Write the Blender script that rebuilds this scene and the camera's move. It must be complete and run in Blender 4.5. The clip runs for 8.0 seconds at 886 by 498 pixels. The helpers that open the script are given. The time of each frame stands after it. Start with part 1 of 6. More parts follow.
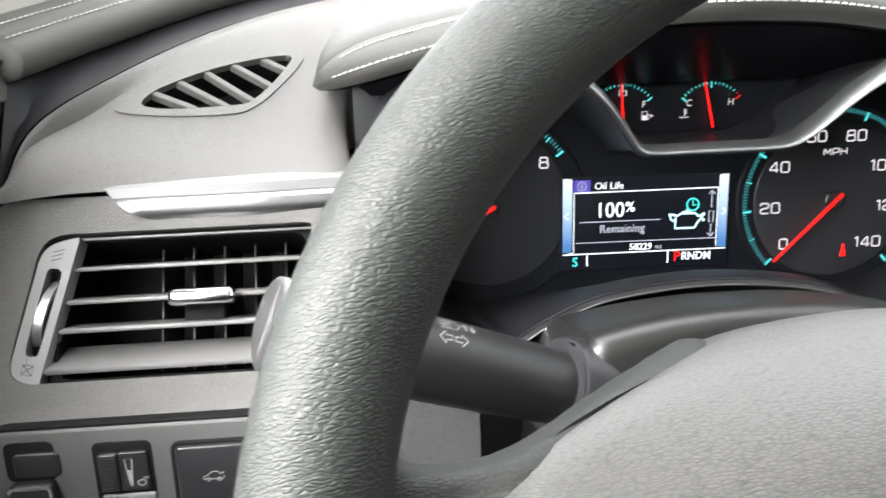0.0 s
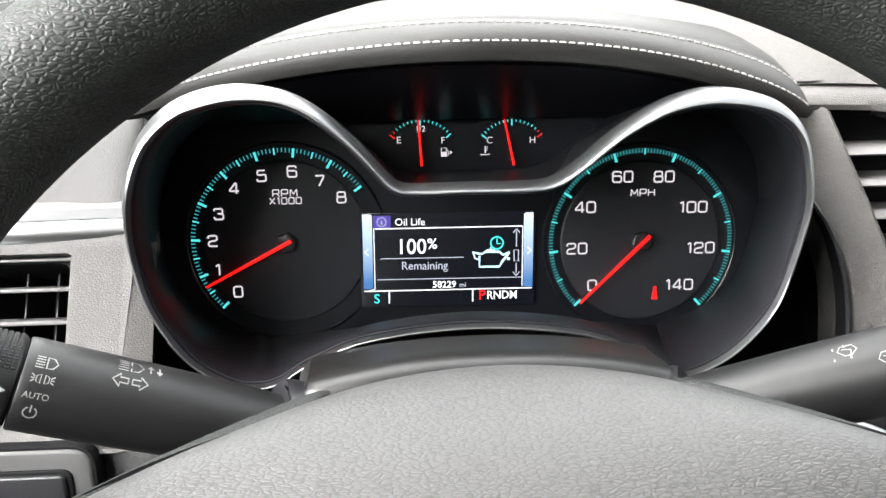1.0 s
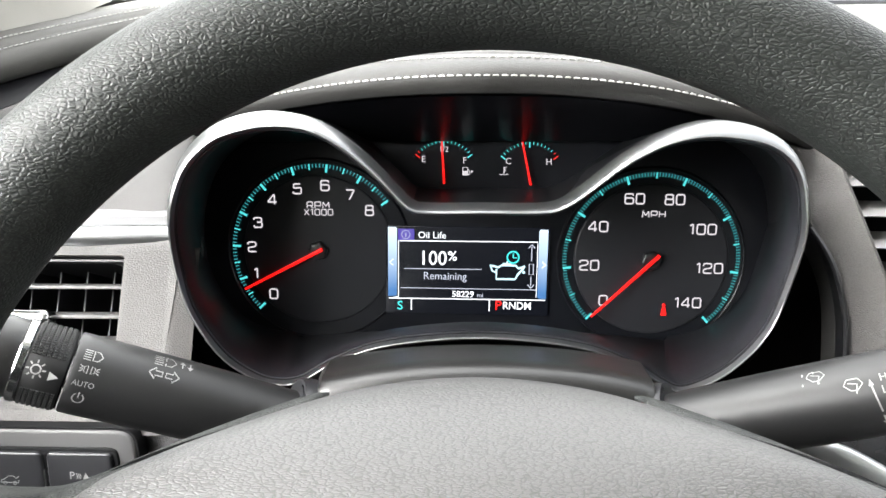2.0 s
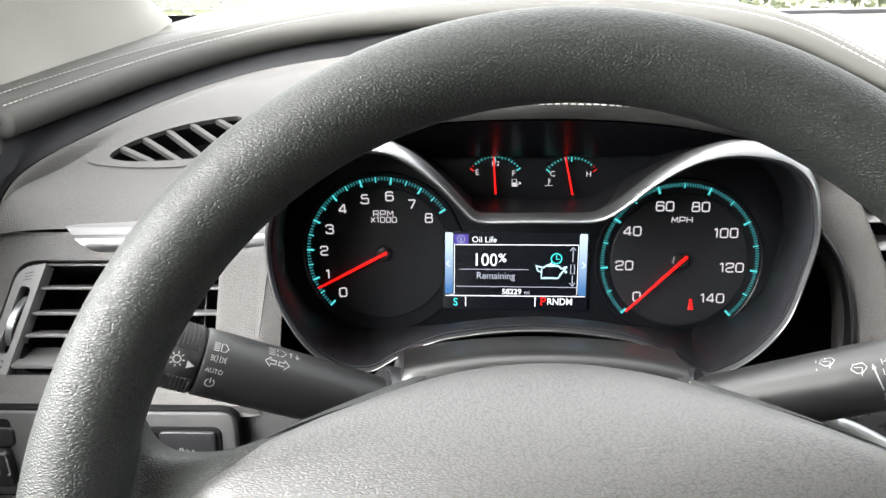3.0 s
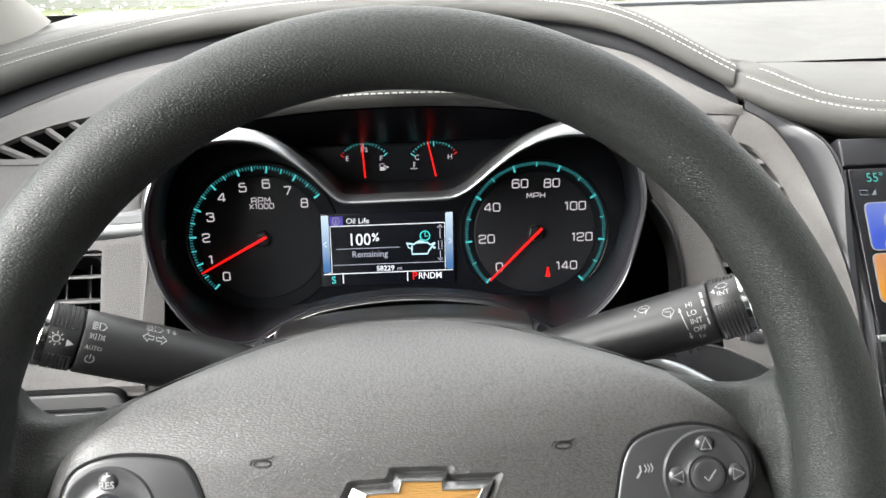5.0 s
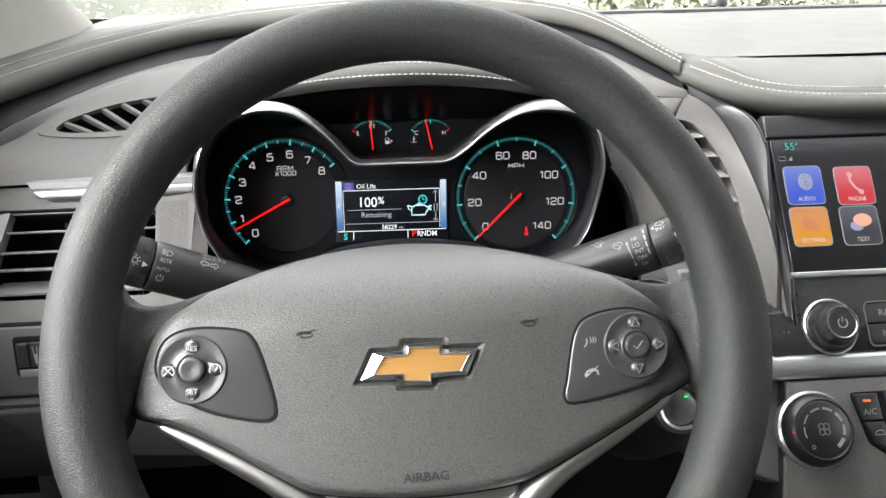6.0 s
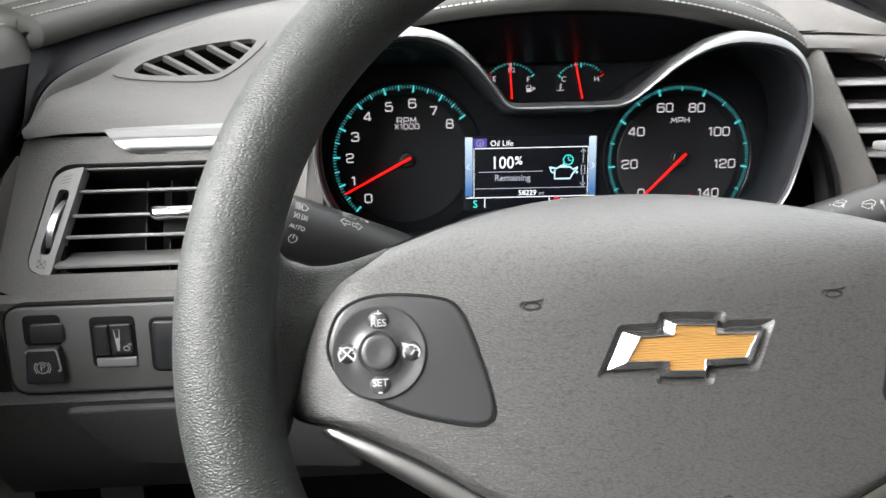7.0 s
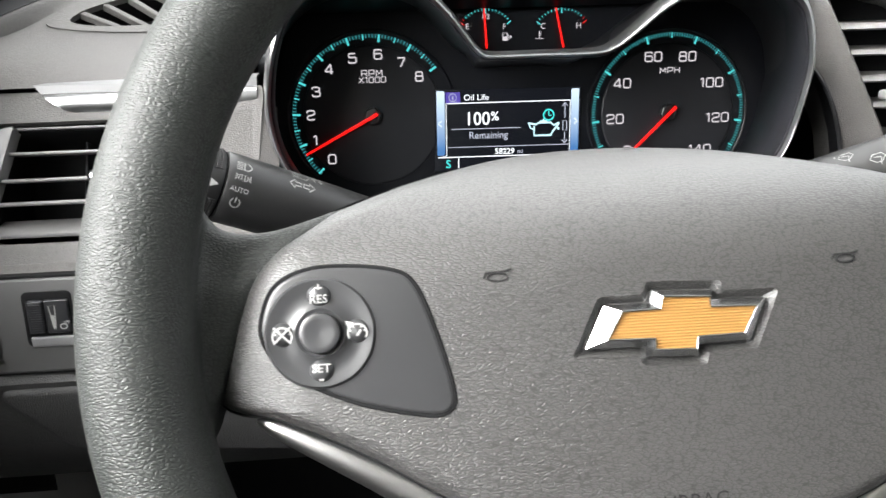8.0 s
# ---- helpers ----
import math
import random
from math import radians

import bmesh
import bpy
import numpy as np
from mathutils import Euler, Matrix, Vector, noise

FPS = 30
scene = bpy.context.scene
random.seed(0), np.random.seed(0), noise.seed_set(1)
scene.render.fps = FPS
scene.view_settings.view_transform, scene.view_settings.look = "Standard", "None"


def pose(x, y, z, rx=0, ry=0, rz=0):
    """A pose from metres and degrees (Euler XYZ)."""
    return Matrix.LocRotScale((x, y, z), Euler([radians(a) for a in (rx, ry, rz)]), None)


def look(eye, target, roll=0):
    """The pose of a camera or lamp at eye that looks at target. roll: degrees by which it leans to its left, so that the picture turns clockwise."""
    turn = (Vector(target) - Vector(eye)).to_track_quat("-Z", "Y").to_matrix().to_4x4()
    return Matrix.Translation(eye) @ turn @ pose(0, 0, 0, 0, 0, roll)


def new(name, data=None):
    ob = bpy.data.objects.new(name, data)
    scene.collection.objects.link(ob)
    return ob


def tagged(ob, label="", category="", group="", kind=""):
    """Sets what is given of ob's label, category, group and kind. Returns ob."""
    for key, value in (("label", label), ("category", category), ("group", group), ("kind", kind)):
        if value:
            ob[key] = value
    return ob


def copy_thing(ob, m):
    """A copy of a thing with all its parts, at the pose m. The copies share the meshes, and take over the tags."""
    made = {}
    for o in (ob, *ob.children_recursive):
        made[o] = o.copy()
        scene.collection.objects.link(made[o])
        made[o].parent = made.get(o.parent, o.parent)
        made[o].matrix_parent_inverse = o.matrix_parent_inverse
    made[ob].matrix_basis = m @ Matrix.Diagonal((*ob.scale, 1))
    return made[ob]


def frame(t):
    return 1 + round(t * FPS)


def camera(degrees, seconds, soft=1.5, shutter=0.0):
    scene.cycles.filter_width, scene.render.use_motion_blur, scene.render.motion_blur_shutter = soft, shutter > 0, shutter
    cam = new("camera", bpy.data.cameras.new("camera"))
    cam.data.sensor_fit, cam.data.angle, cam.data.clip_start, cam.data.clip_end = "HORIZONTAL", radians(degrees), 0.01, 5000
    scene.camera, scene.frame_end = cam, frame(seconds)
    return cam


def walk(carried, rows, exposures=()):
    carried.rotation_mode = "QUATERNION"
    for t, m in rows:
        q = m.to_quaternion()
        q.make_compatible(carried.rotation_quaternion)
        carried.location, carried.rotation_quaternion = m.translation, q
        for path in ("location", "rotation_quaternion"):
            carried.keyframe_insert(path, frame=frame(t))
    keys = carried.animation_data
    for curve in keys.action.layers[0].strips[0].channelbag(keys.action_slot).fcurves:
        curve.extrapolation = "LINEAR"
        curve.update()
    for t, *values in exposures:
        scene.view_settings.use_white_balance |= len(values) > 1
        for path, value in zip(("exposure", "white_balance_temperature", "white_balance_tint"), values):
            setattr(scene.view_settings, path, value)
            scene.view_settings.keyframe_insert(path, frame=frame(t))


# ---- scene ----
cam = camera(58.5, 8.0, shutter=0.15)
PATH = [
    (0, (-0.1428, -0.1428, 1.0775), (-0.0349, 1.9446, 0.4584), -2.3),
    (0.5, (-0.0654, -0.1515, 1.0917), (0.0861, 1.9478, 0.5216), -1.9),
    (1, (-0.0251, -0.1395, 1.0797), (0.0621, 1.9653, 0.5173), -1.1),
    (1.2, (-0.0229, -0.1373, 1.0862), (0.0218, 1.9685, 0.5271), -0.9),
    (2.3, (0.0044, -0.1744, 1.0972), (-0.109, 1.9249, 0.5184), -0.3),
    (2.5, (-0.0163, -0.1722, 1.0982), (-0.1373, 1.9249, 0.5162), -0.3),
    (3, (-0.0272, -0.2245, 1.12), (-0.1341, 1.8704, 0.5271), -0.9),
    (3.5, (-0.0142, -0.2311, 1.1168), (-0.0556, 1.8617, 0.5075), -1.3),
    (4, (-0.012, -0.2354, 1.1168), (0.0174, 1.8574, 0.5042), -1.6),
    (4.5, (0.0098, -0.2431, 1.1299), (0.0992, 1.8465, 0.514), -1.6),
    (4.7, (0.0076, -0.2442, 1.1266), (0.1112, 1.8443, 0.5107), -1.7),
    (5.8, (-0.0044, -0.3815, 1.1102), (0.1395, 1.7135, 0.5249), -1.6),
    (6, (-0.0076, -0.3848, 1.107), (0.1384, 1.7124, 0.5325), -1.5),
    (6.5, (-0.0338, -0.3619, 1.0917), (0.1079, 1.7407, 0.5314), -1.3),
    (7, (-0.1036, -0.2747, 1.0557), (0.0251, 1.8268, 0.4922), -1.2),
    (7.5, (-0.1199, -0.2442, 1.0459), (0.0022, 1.8497, 0.4508), -1.3),
    (8, (-0.0883, -0.2354, 1.0437), (0.0621, 1.8388, 0.3876), -1.7),
]
walk(cam, [(t, look(eye, target, roll)) for t, eye, target, roll in PATH],
     exposures=[(0, 3.5), (0.5, 3.42), (1, 3.38), (2.4, 3.40), (3, 3.31), (4, 3.14), (4.5, 3.02), (6, 2.86), (7, 3.04), (8, 3.2)])

# ---- world and light ----
world = bpy.data.worlds.new("overcast_sky")
scene.world = world
world.use_nodes = True
wn = world.node_tree.nodes
sky = wn.new("ShaderNodeTexSky")
sky.sky_type, sky.sun_disc = "NISHITA", False
sky.sun_elevation, sky.sun_rotation = radians(42), radians(-115)
sky.air_density, sky.dust_density = 1.0, 6.0
haze = wn.new("ShaderNodeHueSaturation")
haze.inputs["Saturation"].default_value = 0.12
world.node_tree.links.new(sky.outputs[0], haze.inputs["Color"])
world.node_tree.links.new(haze.outputs[0], wn["Background"].inputs[0])
wn["Background"].inputs[1].default_value = 0.15
sun = new("sun", bpy.data.lights.new("sun", "SUN"))
sun.data.energy, sun.data.angle, sun.data.color = 0.74, radians(100), (1.0, 0.985, 0.96)
sun.matrix_world = look((-1.1, 1.8, 3.0), (0, 0, 0.9))

# sky light in the opening of the driver's window
side_light = new("window_light", bpy.data.lights.new("window_light", "AREA"))
side_light.data.shape, side_light.data.size, side_light.data.size_y = "RECTANGLE", 0.9, 0.36
side_light.data.energy, side_light.data.color = 1.25, (0.97, 1.0, 0.985)
side_light.matrix_world = look((-0.52, -0.22, 1.23), (0.2, -0.1, 1.0))

# ---- helpers of this scene ----


def thing(name, label, category, m=Matrix(), group="", kind=""):
    ob = new(name)
    ob.empty_display_size = 0.02
    ob.matrix_world = m
    return tagged(ob, label, category, group, kind)


def to_mesh(name, bm, material, sharp=38):
    bmesh.ops.recalc_face_normals(bm, faces=bm.faces)
    me = bpy.data.meshes.new(name)
    bm.to_mesh(me)
    bm.free()
    me.materials.append(material)
    me.shade_smooth()
    me.set_sharp_from_angle(angle=radians(sharp))
    return me


def part(name, bm, material, parent, label="", m=Matrix(), sharp=38, kind=""):
    ob = new(name, to_mesh(name, bm, material, sharp))
    ob.parent = parent
    ob.matrix_basis = m
    return tagged(ob, label, kind=kind)


def solid(name, bm, material, label, category, m=Matrix(), sharp=38, kind="", group=""):
    ob = new(name, to_mesh(name, bm, material, sharp))
    ob.matrix_world = m
    return tagged(ob, label, category, group, kind)


def facing(x, y, z, lean):
    """Local X to the right, Y up along a face that leans back by so many degrees, Z towards the driver."""
    return pose(x, y, z, 90 - lean, 0, 0)


def ease(f):
    f = max(0.0, min(1.0, f))
    return f * f * (3 - 2 * f)


def spl(pts, n, closed=False):
    """Catmull-Rom curve through the points, n samples."""
    p = [Vector(q) for q in pts]
    out, k = [], len(p)
    for i in range(n):
        s = i / n * k if closed else i / (n - 1) * (k - 1)
        j = min(int(s), k - 1 if closed else k - 2)
        f = s - j
        if closed:
            a, b, c, d = p[(j - 1) % k], p[j % k], p[(j + 1) % k], p[(j + 2) % k]
        else:
            b, c = p[j], p[j + 1]
            a = p[j - 1] if j else b * 2 - c
            d = p[j + 2] if j + 2 < k else c * 2 - b
        out.append(0.5 * (2 * b + (c - a) * f + (2 * a - 5 * b + 4 * c - d) * f * f + (3 * b - a - 3 * c + d) * f ** 3))
    return out


def even(pts, n, closed=True):
    """Resample a polyline to n points of even spacing."""
    p = [Vector(q) for q in pts]
    if closed:
        p.append(p[0])
    acc = [0.0]
    for a, b in zip(p, p[1:]):
        acc.append(acc[-1] + (b - a).length)
    out, j = [], 0
    for i in range(n):
        s = acc[-1] * i / (n if closed else n - 1)
        while j < len(p) - 2 and acc[j + 1] < s:
            j += 1
        f = (s - acc[j]) / max(acc[j + 1] - acc[j], 1e-9)
        out.append(p[j].lerp(p[j + 1], min(f, 1.0)))
    return out


def loft(curves, closed=False, bm=None):
    bm = bm or bmesh.new()
    rows = [[bm.verts.new(p) for p in c] for c in curves]
    n = len(rows[0])
    for a, b in zip(rows, rows[1:]):
        for i in range(n if closed else n - 1):
            j = (i + 1) % n
            bm.faces.new((a[i], a[j], b[j], b[i]))
    return bm


def rounded(pts, r, seg=5):
    """Round the corners of a 2D polygon."""
    p = [Vector(q[:2]) for q in pts]
    out = []
    for i, c in enumerate(p):
        a, b = p[i - 1], p[(i + 1) % len(p)]
        u, v = (a - c), (b - c)
        rr = min(r[i] if isinstance(r, (list, tuple)) else r, u.length * 0.48, v.length * 0.48)
        s, e = c + u.normalized() * rr, c + v.normalized() * rr
        for k in range(seg + 1):
            f = k / seg
            out.append((1 - f) ** 2 * s + 2 * f * (1 - f) * c + f * f * e)
    return out


def rect(w, h, cx=0.0, cy=0.0):
    return [(cx - w / 2, cy - h / 2), (cx + w / 2, cy - h / 2), (cx + w / 2, cy + h / 2), (cx - w / 2, cy + h / 2)]


def disc(r, n=32, cx=0.0, cy=0.0):
    return [(cx + r * math.cos(2 * math.pi * i / n), cy + r * math.sin(2 * math.pi * i / n)) for i in range(n)]


def area2(p):
    return sum(p[i - 1][0] * p[i][1] - p[i][0] * p[i - 1][1] for i in range(len(p))) / 2


def inset(poly, d):
    """Move a 2D polygon's edges inwards by d."""
    p = [Vector(q[:2]) for q in poly]
    sgn = 1 if area2(p) > 0 else -1
    out = []
    for i, c in enumerate(p):
        u, v = (c - p[i - 1]).normalized(), (p[(i + 1) % len(p)] - c).normalized()
        n = Vector((-(u.y + v.y), u.x + v.x)) * sgn
        if n.length < 1e-6:
            n = Vector((-u.y, u.x)) * sgn
        n.normalize()
        k = max(0.5, n.dot(Vector((-u.y, u.x)) * sgn))
        out.append(c + n * d / k)
    return out


def fill(bm, verts):
    edges = [e for e in (bm.edges.get((verts[i - 1], verts[i])) or bm.edges.new((verts[i - 1], verts[i])) for i in range(len(verts)))]
    bmesh.ops.triangle_fill(bm, use_beauty=True, use_dissolve=False, edges=edges)


def slab(outline, z0, z1, r=0.001, seg=3, bm=None, dome=0.0, back=True):
    """A plate with the 2D outline from z0 to z1 (the front), its front edge rounded by r."""
    bm = bm or bmesh.new()
    rings = [[(q[0], q[1], z0) for q in outline]]
    for k in range(seg + 1):
        a = math.pi / 2 * k / seg
        rings.append([(q[0], q[1], z1 - r + r * math.sin(a)) for q in (inset(outline, r * (1 - math.cos(a))) if k else outline)])
    rows = [[bm.verts.new(p) for p in c] for c in rings]
    n = len(outline)
    for a, b in zip(rows, rows[1:]):
        for i in range(n):
            bm.faces.new((a[i - 1], a[i], b[i], b[i - 1]))
    fill(bm, rows[-1])
    if back:
        fill(bm, rows[0])
    return bm


def ring_plate(outer, inner, z0, z1, depth=0.0, n=96, bm=None):
    """A plate with a hole: outer edge from z0 to z1, the hole's wall going back by depth."""
    bm = bm or bmesh.new()
    o, i = even(outer, n), even(inner, n)
    if area2(o) * area2(i) < 0:
        i = i[::-1]
    c = sum((Vector(q) for q in i), Vector((0, 0))) / n
    start = min(range(n), key=lambda k: (i[k] - c).normalized().dot(-(o[0] - c).normalized()))
    i = i[start:] + i[:start]
    curves = [[(q.x, q.y, z0) for q in o], [(q.x, q.y, z1) for q in o], [(q.x, q.y, z1) for q in i]]
    if depth:
        curves += [[(q.x, q.y, z1 - depth) for q in i]]
    return loft(curves, True, bm)


def tube(pts, radii, seg=16, bm=None, flat=1.0, caps=True):
    """A round bar along the points; radii: one number or one for each point."""
    bm = bm or bmesh.new()
    p = [Vector(q) for q in pts]
    up, rows = Vector((0, 0, 1)), []
    for i, c in enumerate(p):
        d = (p[min(i + 1, len(p) - 1)] - p[max(i - 1, 0)]).normalized()
        if abs(d.dot(up)) > 0.98:
            up = Vector((0, 1, 0))
        a = d.cross(up).normalized()
        b = a.cross(d).normalized()
        r = radii[i] if isinstance(radii, (list, tuple)) else radii
        rows.append([bm.verts.new(c + a * r * math.cos(2 * math.pi * k / seg) + b * r * flat * math.sin(2 * math.pi * k / seg)) for k in range(seg)])
    for a, b in zip(rows, rows[1:]):
        for k in range(seg):
            bm.faces.new((a[k - 1], a[k], b[k], b[k - 1]))
    if caps:
        bm.faces.new(rows[0])
        bm.faces.new(rows[-1])
    return bm


def lathe(profile, seg=40, bm=None, cx=0.0, cy=0.0):
    """Turn (radius, height) pairs about local Z."""
    bm = bm or bmesh.new()
    rows = [[bm.verts.new((cx + max(r, 1e-5) * math.cos(2 * math.pi * k / seg), cy + max(r, 1e-5) * math.sin(2 * math.pi * k / seg), h)) for k in range(seg)] for r, h in profile]
    for a, b in zip(rows, rows[1:]):
        for k in range(seg):
            bm.faces.new((a[k - 1], a[k], b[k], b[k - 1]))
    return bm


def brick(cx, cy, cz, sx, sy, sz, bevel=0.0, bm=None, seg=2):
    own = bmesh.new()
    bmesh.ops.create_cube(own, size=1.0, matrix=Matrix.LocRotScale((cx, cy, cz), None, (sx, sy, sz)))
    if bevel:
        bmesh.ops.bevel(own, geom=own.edges[:], offset=bevel, segments=seg, affect="EDGES", profile=0.5)
    if bm is None:
        return own
    me = bpy.data.meshes.new("tmp")
    own.to_mesh(me)
    own.free()
    bm.from_mesh(me)
    bpy.data.meshes.remove(me)
    return bm


def stroke(pts, w, z=0.0, bm=None, closed=False, h=0.0002):
    """A flat painted line of width w through 2D points."""
    bm = bm or bmesh.new()
    p = [Vector(q) for q in pts]
    n = len(p)
    left, right = [], []
    for i, c in enumerate(p):
        a = p[i - 1] if (i or closed) else c
        b = p[(i + 1) % n] if (i < n - 1 or closed) else c
        d = (b - a).normalized()
        s = Vector((-d.y, d.x)) * w / 2
        left.append(bm.verts.new((c.x + s.x, c.y + s.y, z + h)))
        right.append(bm.verts.new((c.x - s.x, c.y - s.y, z + h)))
    for i in range(n if closed else n - 1):
        j = (i + 1) % n
        bm.faces.new((left[i], left[j], right[j], right[i]))
    return bm


def poly(pts, z=0.0, bm=None):
    bm = bm or bmesh.new()
    bm.faces.new([bm.verts.new((q[0], q[1], z)) for q in pts])
    return bm


FONT = {}


def words(text, size, x, y, z, material, parent, name="lettering", wide=1.0, turn=0.0, align="CENTER", label="", bold=0.0):
    """Flat lettering in local XY, its capital height about 0.7 of size."""
    key = (text, round(size, 5), align, bold)
    if key not in FONT:
        cu = bpy.data.curves.new("lettering", "FONT")
        cu.body, cu.size, cu.align_x, cu.align_y, cu.resolution_u, cu.offset = text, size, align, "CENTER", 3, bold
        ob = bpy.data.objects.new("tmp", cu)
        FONT[key] = bpy.data.meshes.new_from_object(ob)
        bpy.data.objects.remove(ob)
        FONT[key].name = name
    me = FONT[key].copy()
    me.materials.clear()
    me.materials.append(material)
    ob = new(name, me)
    ob.parent = parent
    ob.matrix_basis = Matrix.Translation((x, y, z)) @ pose(0, 0, 0, 0, 0, turn) @ Matrix.Diagonal((wide, 1, 1, 1))
    return tagged(ob, label)


# ---- materials ----


def mat(name, color, rough=0.5, metal=0.0, spec=0.5, grain=0.0, grain_scale=900.0, cells=0.0, cell_scale=700.0, vary=0.12, vary_scale=30.0, coat=0.0, coat_rough=0.03, stretch=(1, 1, 1), dust=0.0, crease_shade=0.0):
    """A surface with grain (fine noise relief), cells (leather pebbles), colour and gloss variation, dust specks, and
    shade painted into the grain's creases.
    """
    m = bpy.data.materials.new(name)
    m.use_nodes = True
    t, n = m.node_tree, m.node_tree.nodes
    b = n["Principled BSDF"]
    b.inputs["Metallic"].default_value, b.inputs["Specular IOR Level"].default_value = metal, spec
    b.inputs["Coat Weight"].default_value, b.inputs["Coat Roughness"].default_value = coat, coat_rough
    co = n.new("ShaderNodeTexCoord")
    mp = n.new("ShaderNodeMapping")
    mp.inputs["Scale"].default_value = stretch
    t.links.new(co.outputs["Object"], mp.inputs[0])
    big = n.new("ShaderNodeTexNoise")
    big.inputs["Scale"].default_value, big.inputs["Detail"].default_value = vary_scale, 5
    t.links.new(mp.outputs[0], big.inputs["Vector"])
    ramp = n.new("ShaderNodeMixRGB")
    ramp.inputs[1].default_value = (*[c * (1 - vary) for c in color], 1)
    ramp.inputs[2].default_value = (*[min(1, c * (1 + vary)) for c in color], 1)
    t.links.new(big.outputs["Fac"], ramp.inputs[0])
    last = ramp.outputs[0]
    if dust:
        sp = n.new("ShaderNodeTexNoise")
        sp.inputs["Scale"].default_value, sp.inputs["Detail"].default_value = 650, 2
        t.links.new(co.outputs["Object"], sp.inputs["Vector"])
        cr = n.new("ShaderNodeMapRange")
        cr.inputs[1].default_value, cr.inputs[2].default_value = 0.70, 0.78
        cr.inputs[4].default_value = dust
        t.links.new(sp.outputs["Fac"], cr.inputs[0])
        dm = n.new("ShaderNodeMixRGB")
        dm.inputs[2].default_value = (0.45, 0.44, 0.42, 1)
        t.links.new(cr.outputs[0], dm.inputs[0])
        t.links.new(last, dm.inputs[1])
        last = dm.outputs[0]
    t.links.new(last, b.inputs["Base Color"])
    rr = n.new("ShaderNodeMapRange")
    rr.inputs[3].default_value, rr.inputs[4].default_value = max(0.02, rough * 0.88), min(1, rough * 1.12)
    t.links.new(big.outputs["Fac"], rr.inputs[0])
    t.links.new(rr.outputs[0], b.inputs["Roughness"])
    prev = None
    if cells:
        warp = n.new("ShaderNodeTexNoise")
        warp.inputs["Scale"].default_value, warp.inputs["Detail"].default_value = cell_scale * 0.5, 2
        t.links.new(mp.outputs[0], warp.inputs["Vector"])
        mix = n.new("ShaderNodeVectorMath")
        mix.operation = "MULTIPLY_ADD"
        mix.inputs[1].default_value = (0.7 / cell_scale,) * 3
        t.links.new(warp.outputs["Color"], mix.inputs[0])
        t.links.new(mp.outputs[0], mix.inputs[2])
        vo = n.new("ShaderNodeTexVoronoi")
        vo.feature = "DISTANCE_TO_EDGE"
        vo.inputs["Scale"].default_value = cell_scale
        t.links.new(mix.outputs[0], vo.inputs["Vector"])
        hump = n.new("ShaderNodeMapRange")
        hump.interpolation_type = "SMOOTHSTEP"
        hump.inputs[2].default_value = 0.3
        t.links.new(vo.outputs["Distance"], hump.inputs[0])
        bp = n.new("ShaderNodeBump")
        bp.inputs["Strength"].default_value, bp.inputs["Distance"].default_value = cells, 0.15 / cell_scale
        t.links.new(hump.outputs[0], bp.inputs["Height"])
        prev = bp
        # occlusion shade of the creases, multiplied into the base colour
        if crease_shade:
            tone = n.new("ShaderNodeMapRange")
            tone.inputs[2].default_value, tone.inputs[3].default_value = 0.11, 1 - crease_shade
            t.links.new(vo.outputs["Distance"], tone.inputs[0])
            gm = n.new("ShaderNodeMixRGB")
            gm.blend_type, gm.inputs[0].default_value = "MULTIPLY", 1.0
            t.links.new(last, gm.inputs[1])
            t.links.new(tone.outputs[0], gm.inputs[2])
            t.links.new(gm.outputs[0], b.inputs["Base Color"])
    if grain:
        fine = n.new("ShaderNodeTexNoise")
        fine.inputs["Scale"].default_value, fine.inputs["Detail"].default_value = grain_scale, 4
        t.links.new(mp.outputs[0], fine.inputs["Vector"])
        bp = n.new("ShaderNodeBump")
        bp.inputs["Strength"].default_value, bp.inputs["Distance"].default_value = grain, 0.6 / grain_scale
        t.links.new(fine.outputs["Fac"], bp.inputs["Height"])
        if prev:
            t.links.new(prev.outputs[0], bp.inputs["Normal"])
        prev = bp
    if prev:
        t.links.new(prev.outputs[0], b.inputs["Normal"])
    return m


def srgb(r, g, b):
    return tuple(c / 12.92 if c <= 0.04045 else ((c + 0.055) / 1.055) ** 2.4 for c in (r / 255, g / 255, b / 255))


def glow(name, rgb, strength=1.0, upper=None, y0=0.0, y1=1.0):
    """Something that gives off light: lit print of a dial, a display's pixels; upper: the colour it runs to between the heights y0 and y1."""
    m = bpy.data.materials.new(name)
    m.use_nodes = True
    b = m.node_tree.nodes["Principled BSDF"]
    c = srgb(*rgb)
    b.inputs["Base Color"].default_value = (*[v * 0.1 for v in c], 1)
    b.inputs["Emission Color"].default_value = (*c, 1)
    b.inputs["Emission Strength"].default_value = strength / 6.2
    b.inputs["Roughness"].default_value = 0.5
    if upper:
        n, t = m.node_tree.nodes, m.node_tree
        co, xyz, rng_, mx = n.new("ShaderNodeTexCoord"), n.new("ShaderNodeSeparateXYZ"), n.new("ShaderNodeMapRange"), n.new("ShaderNodeMixRGB")
        rng_.inputs[1].default_value, rng_.inputs[2].default_value = y0, y1
        mx.inputs[1].default_value, mx.inputs[2].default_value = (*c, 1), (*srgb(*upper), 1)
        t.links.new(co.outputs["Object"], xyz.inputs[0])
        t.links.new(xyz.outputs["Y"], rng_.inputs[0])
        t.links.new(rng_.outputs[0], mx.inputs[0])
        t.links.new(mx.outputs[0], b.inputs["Emission Color"])
    return m


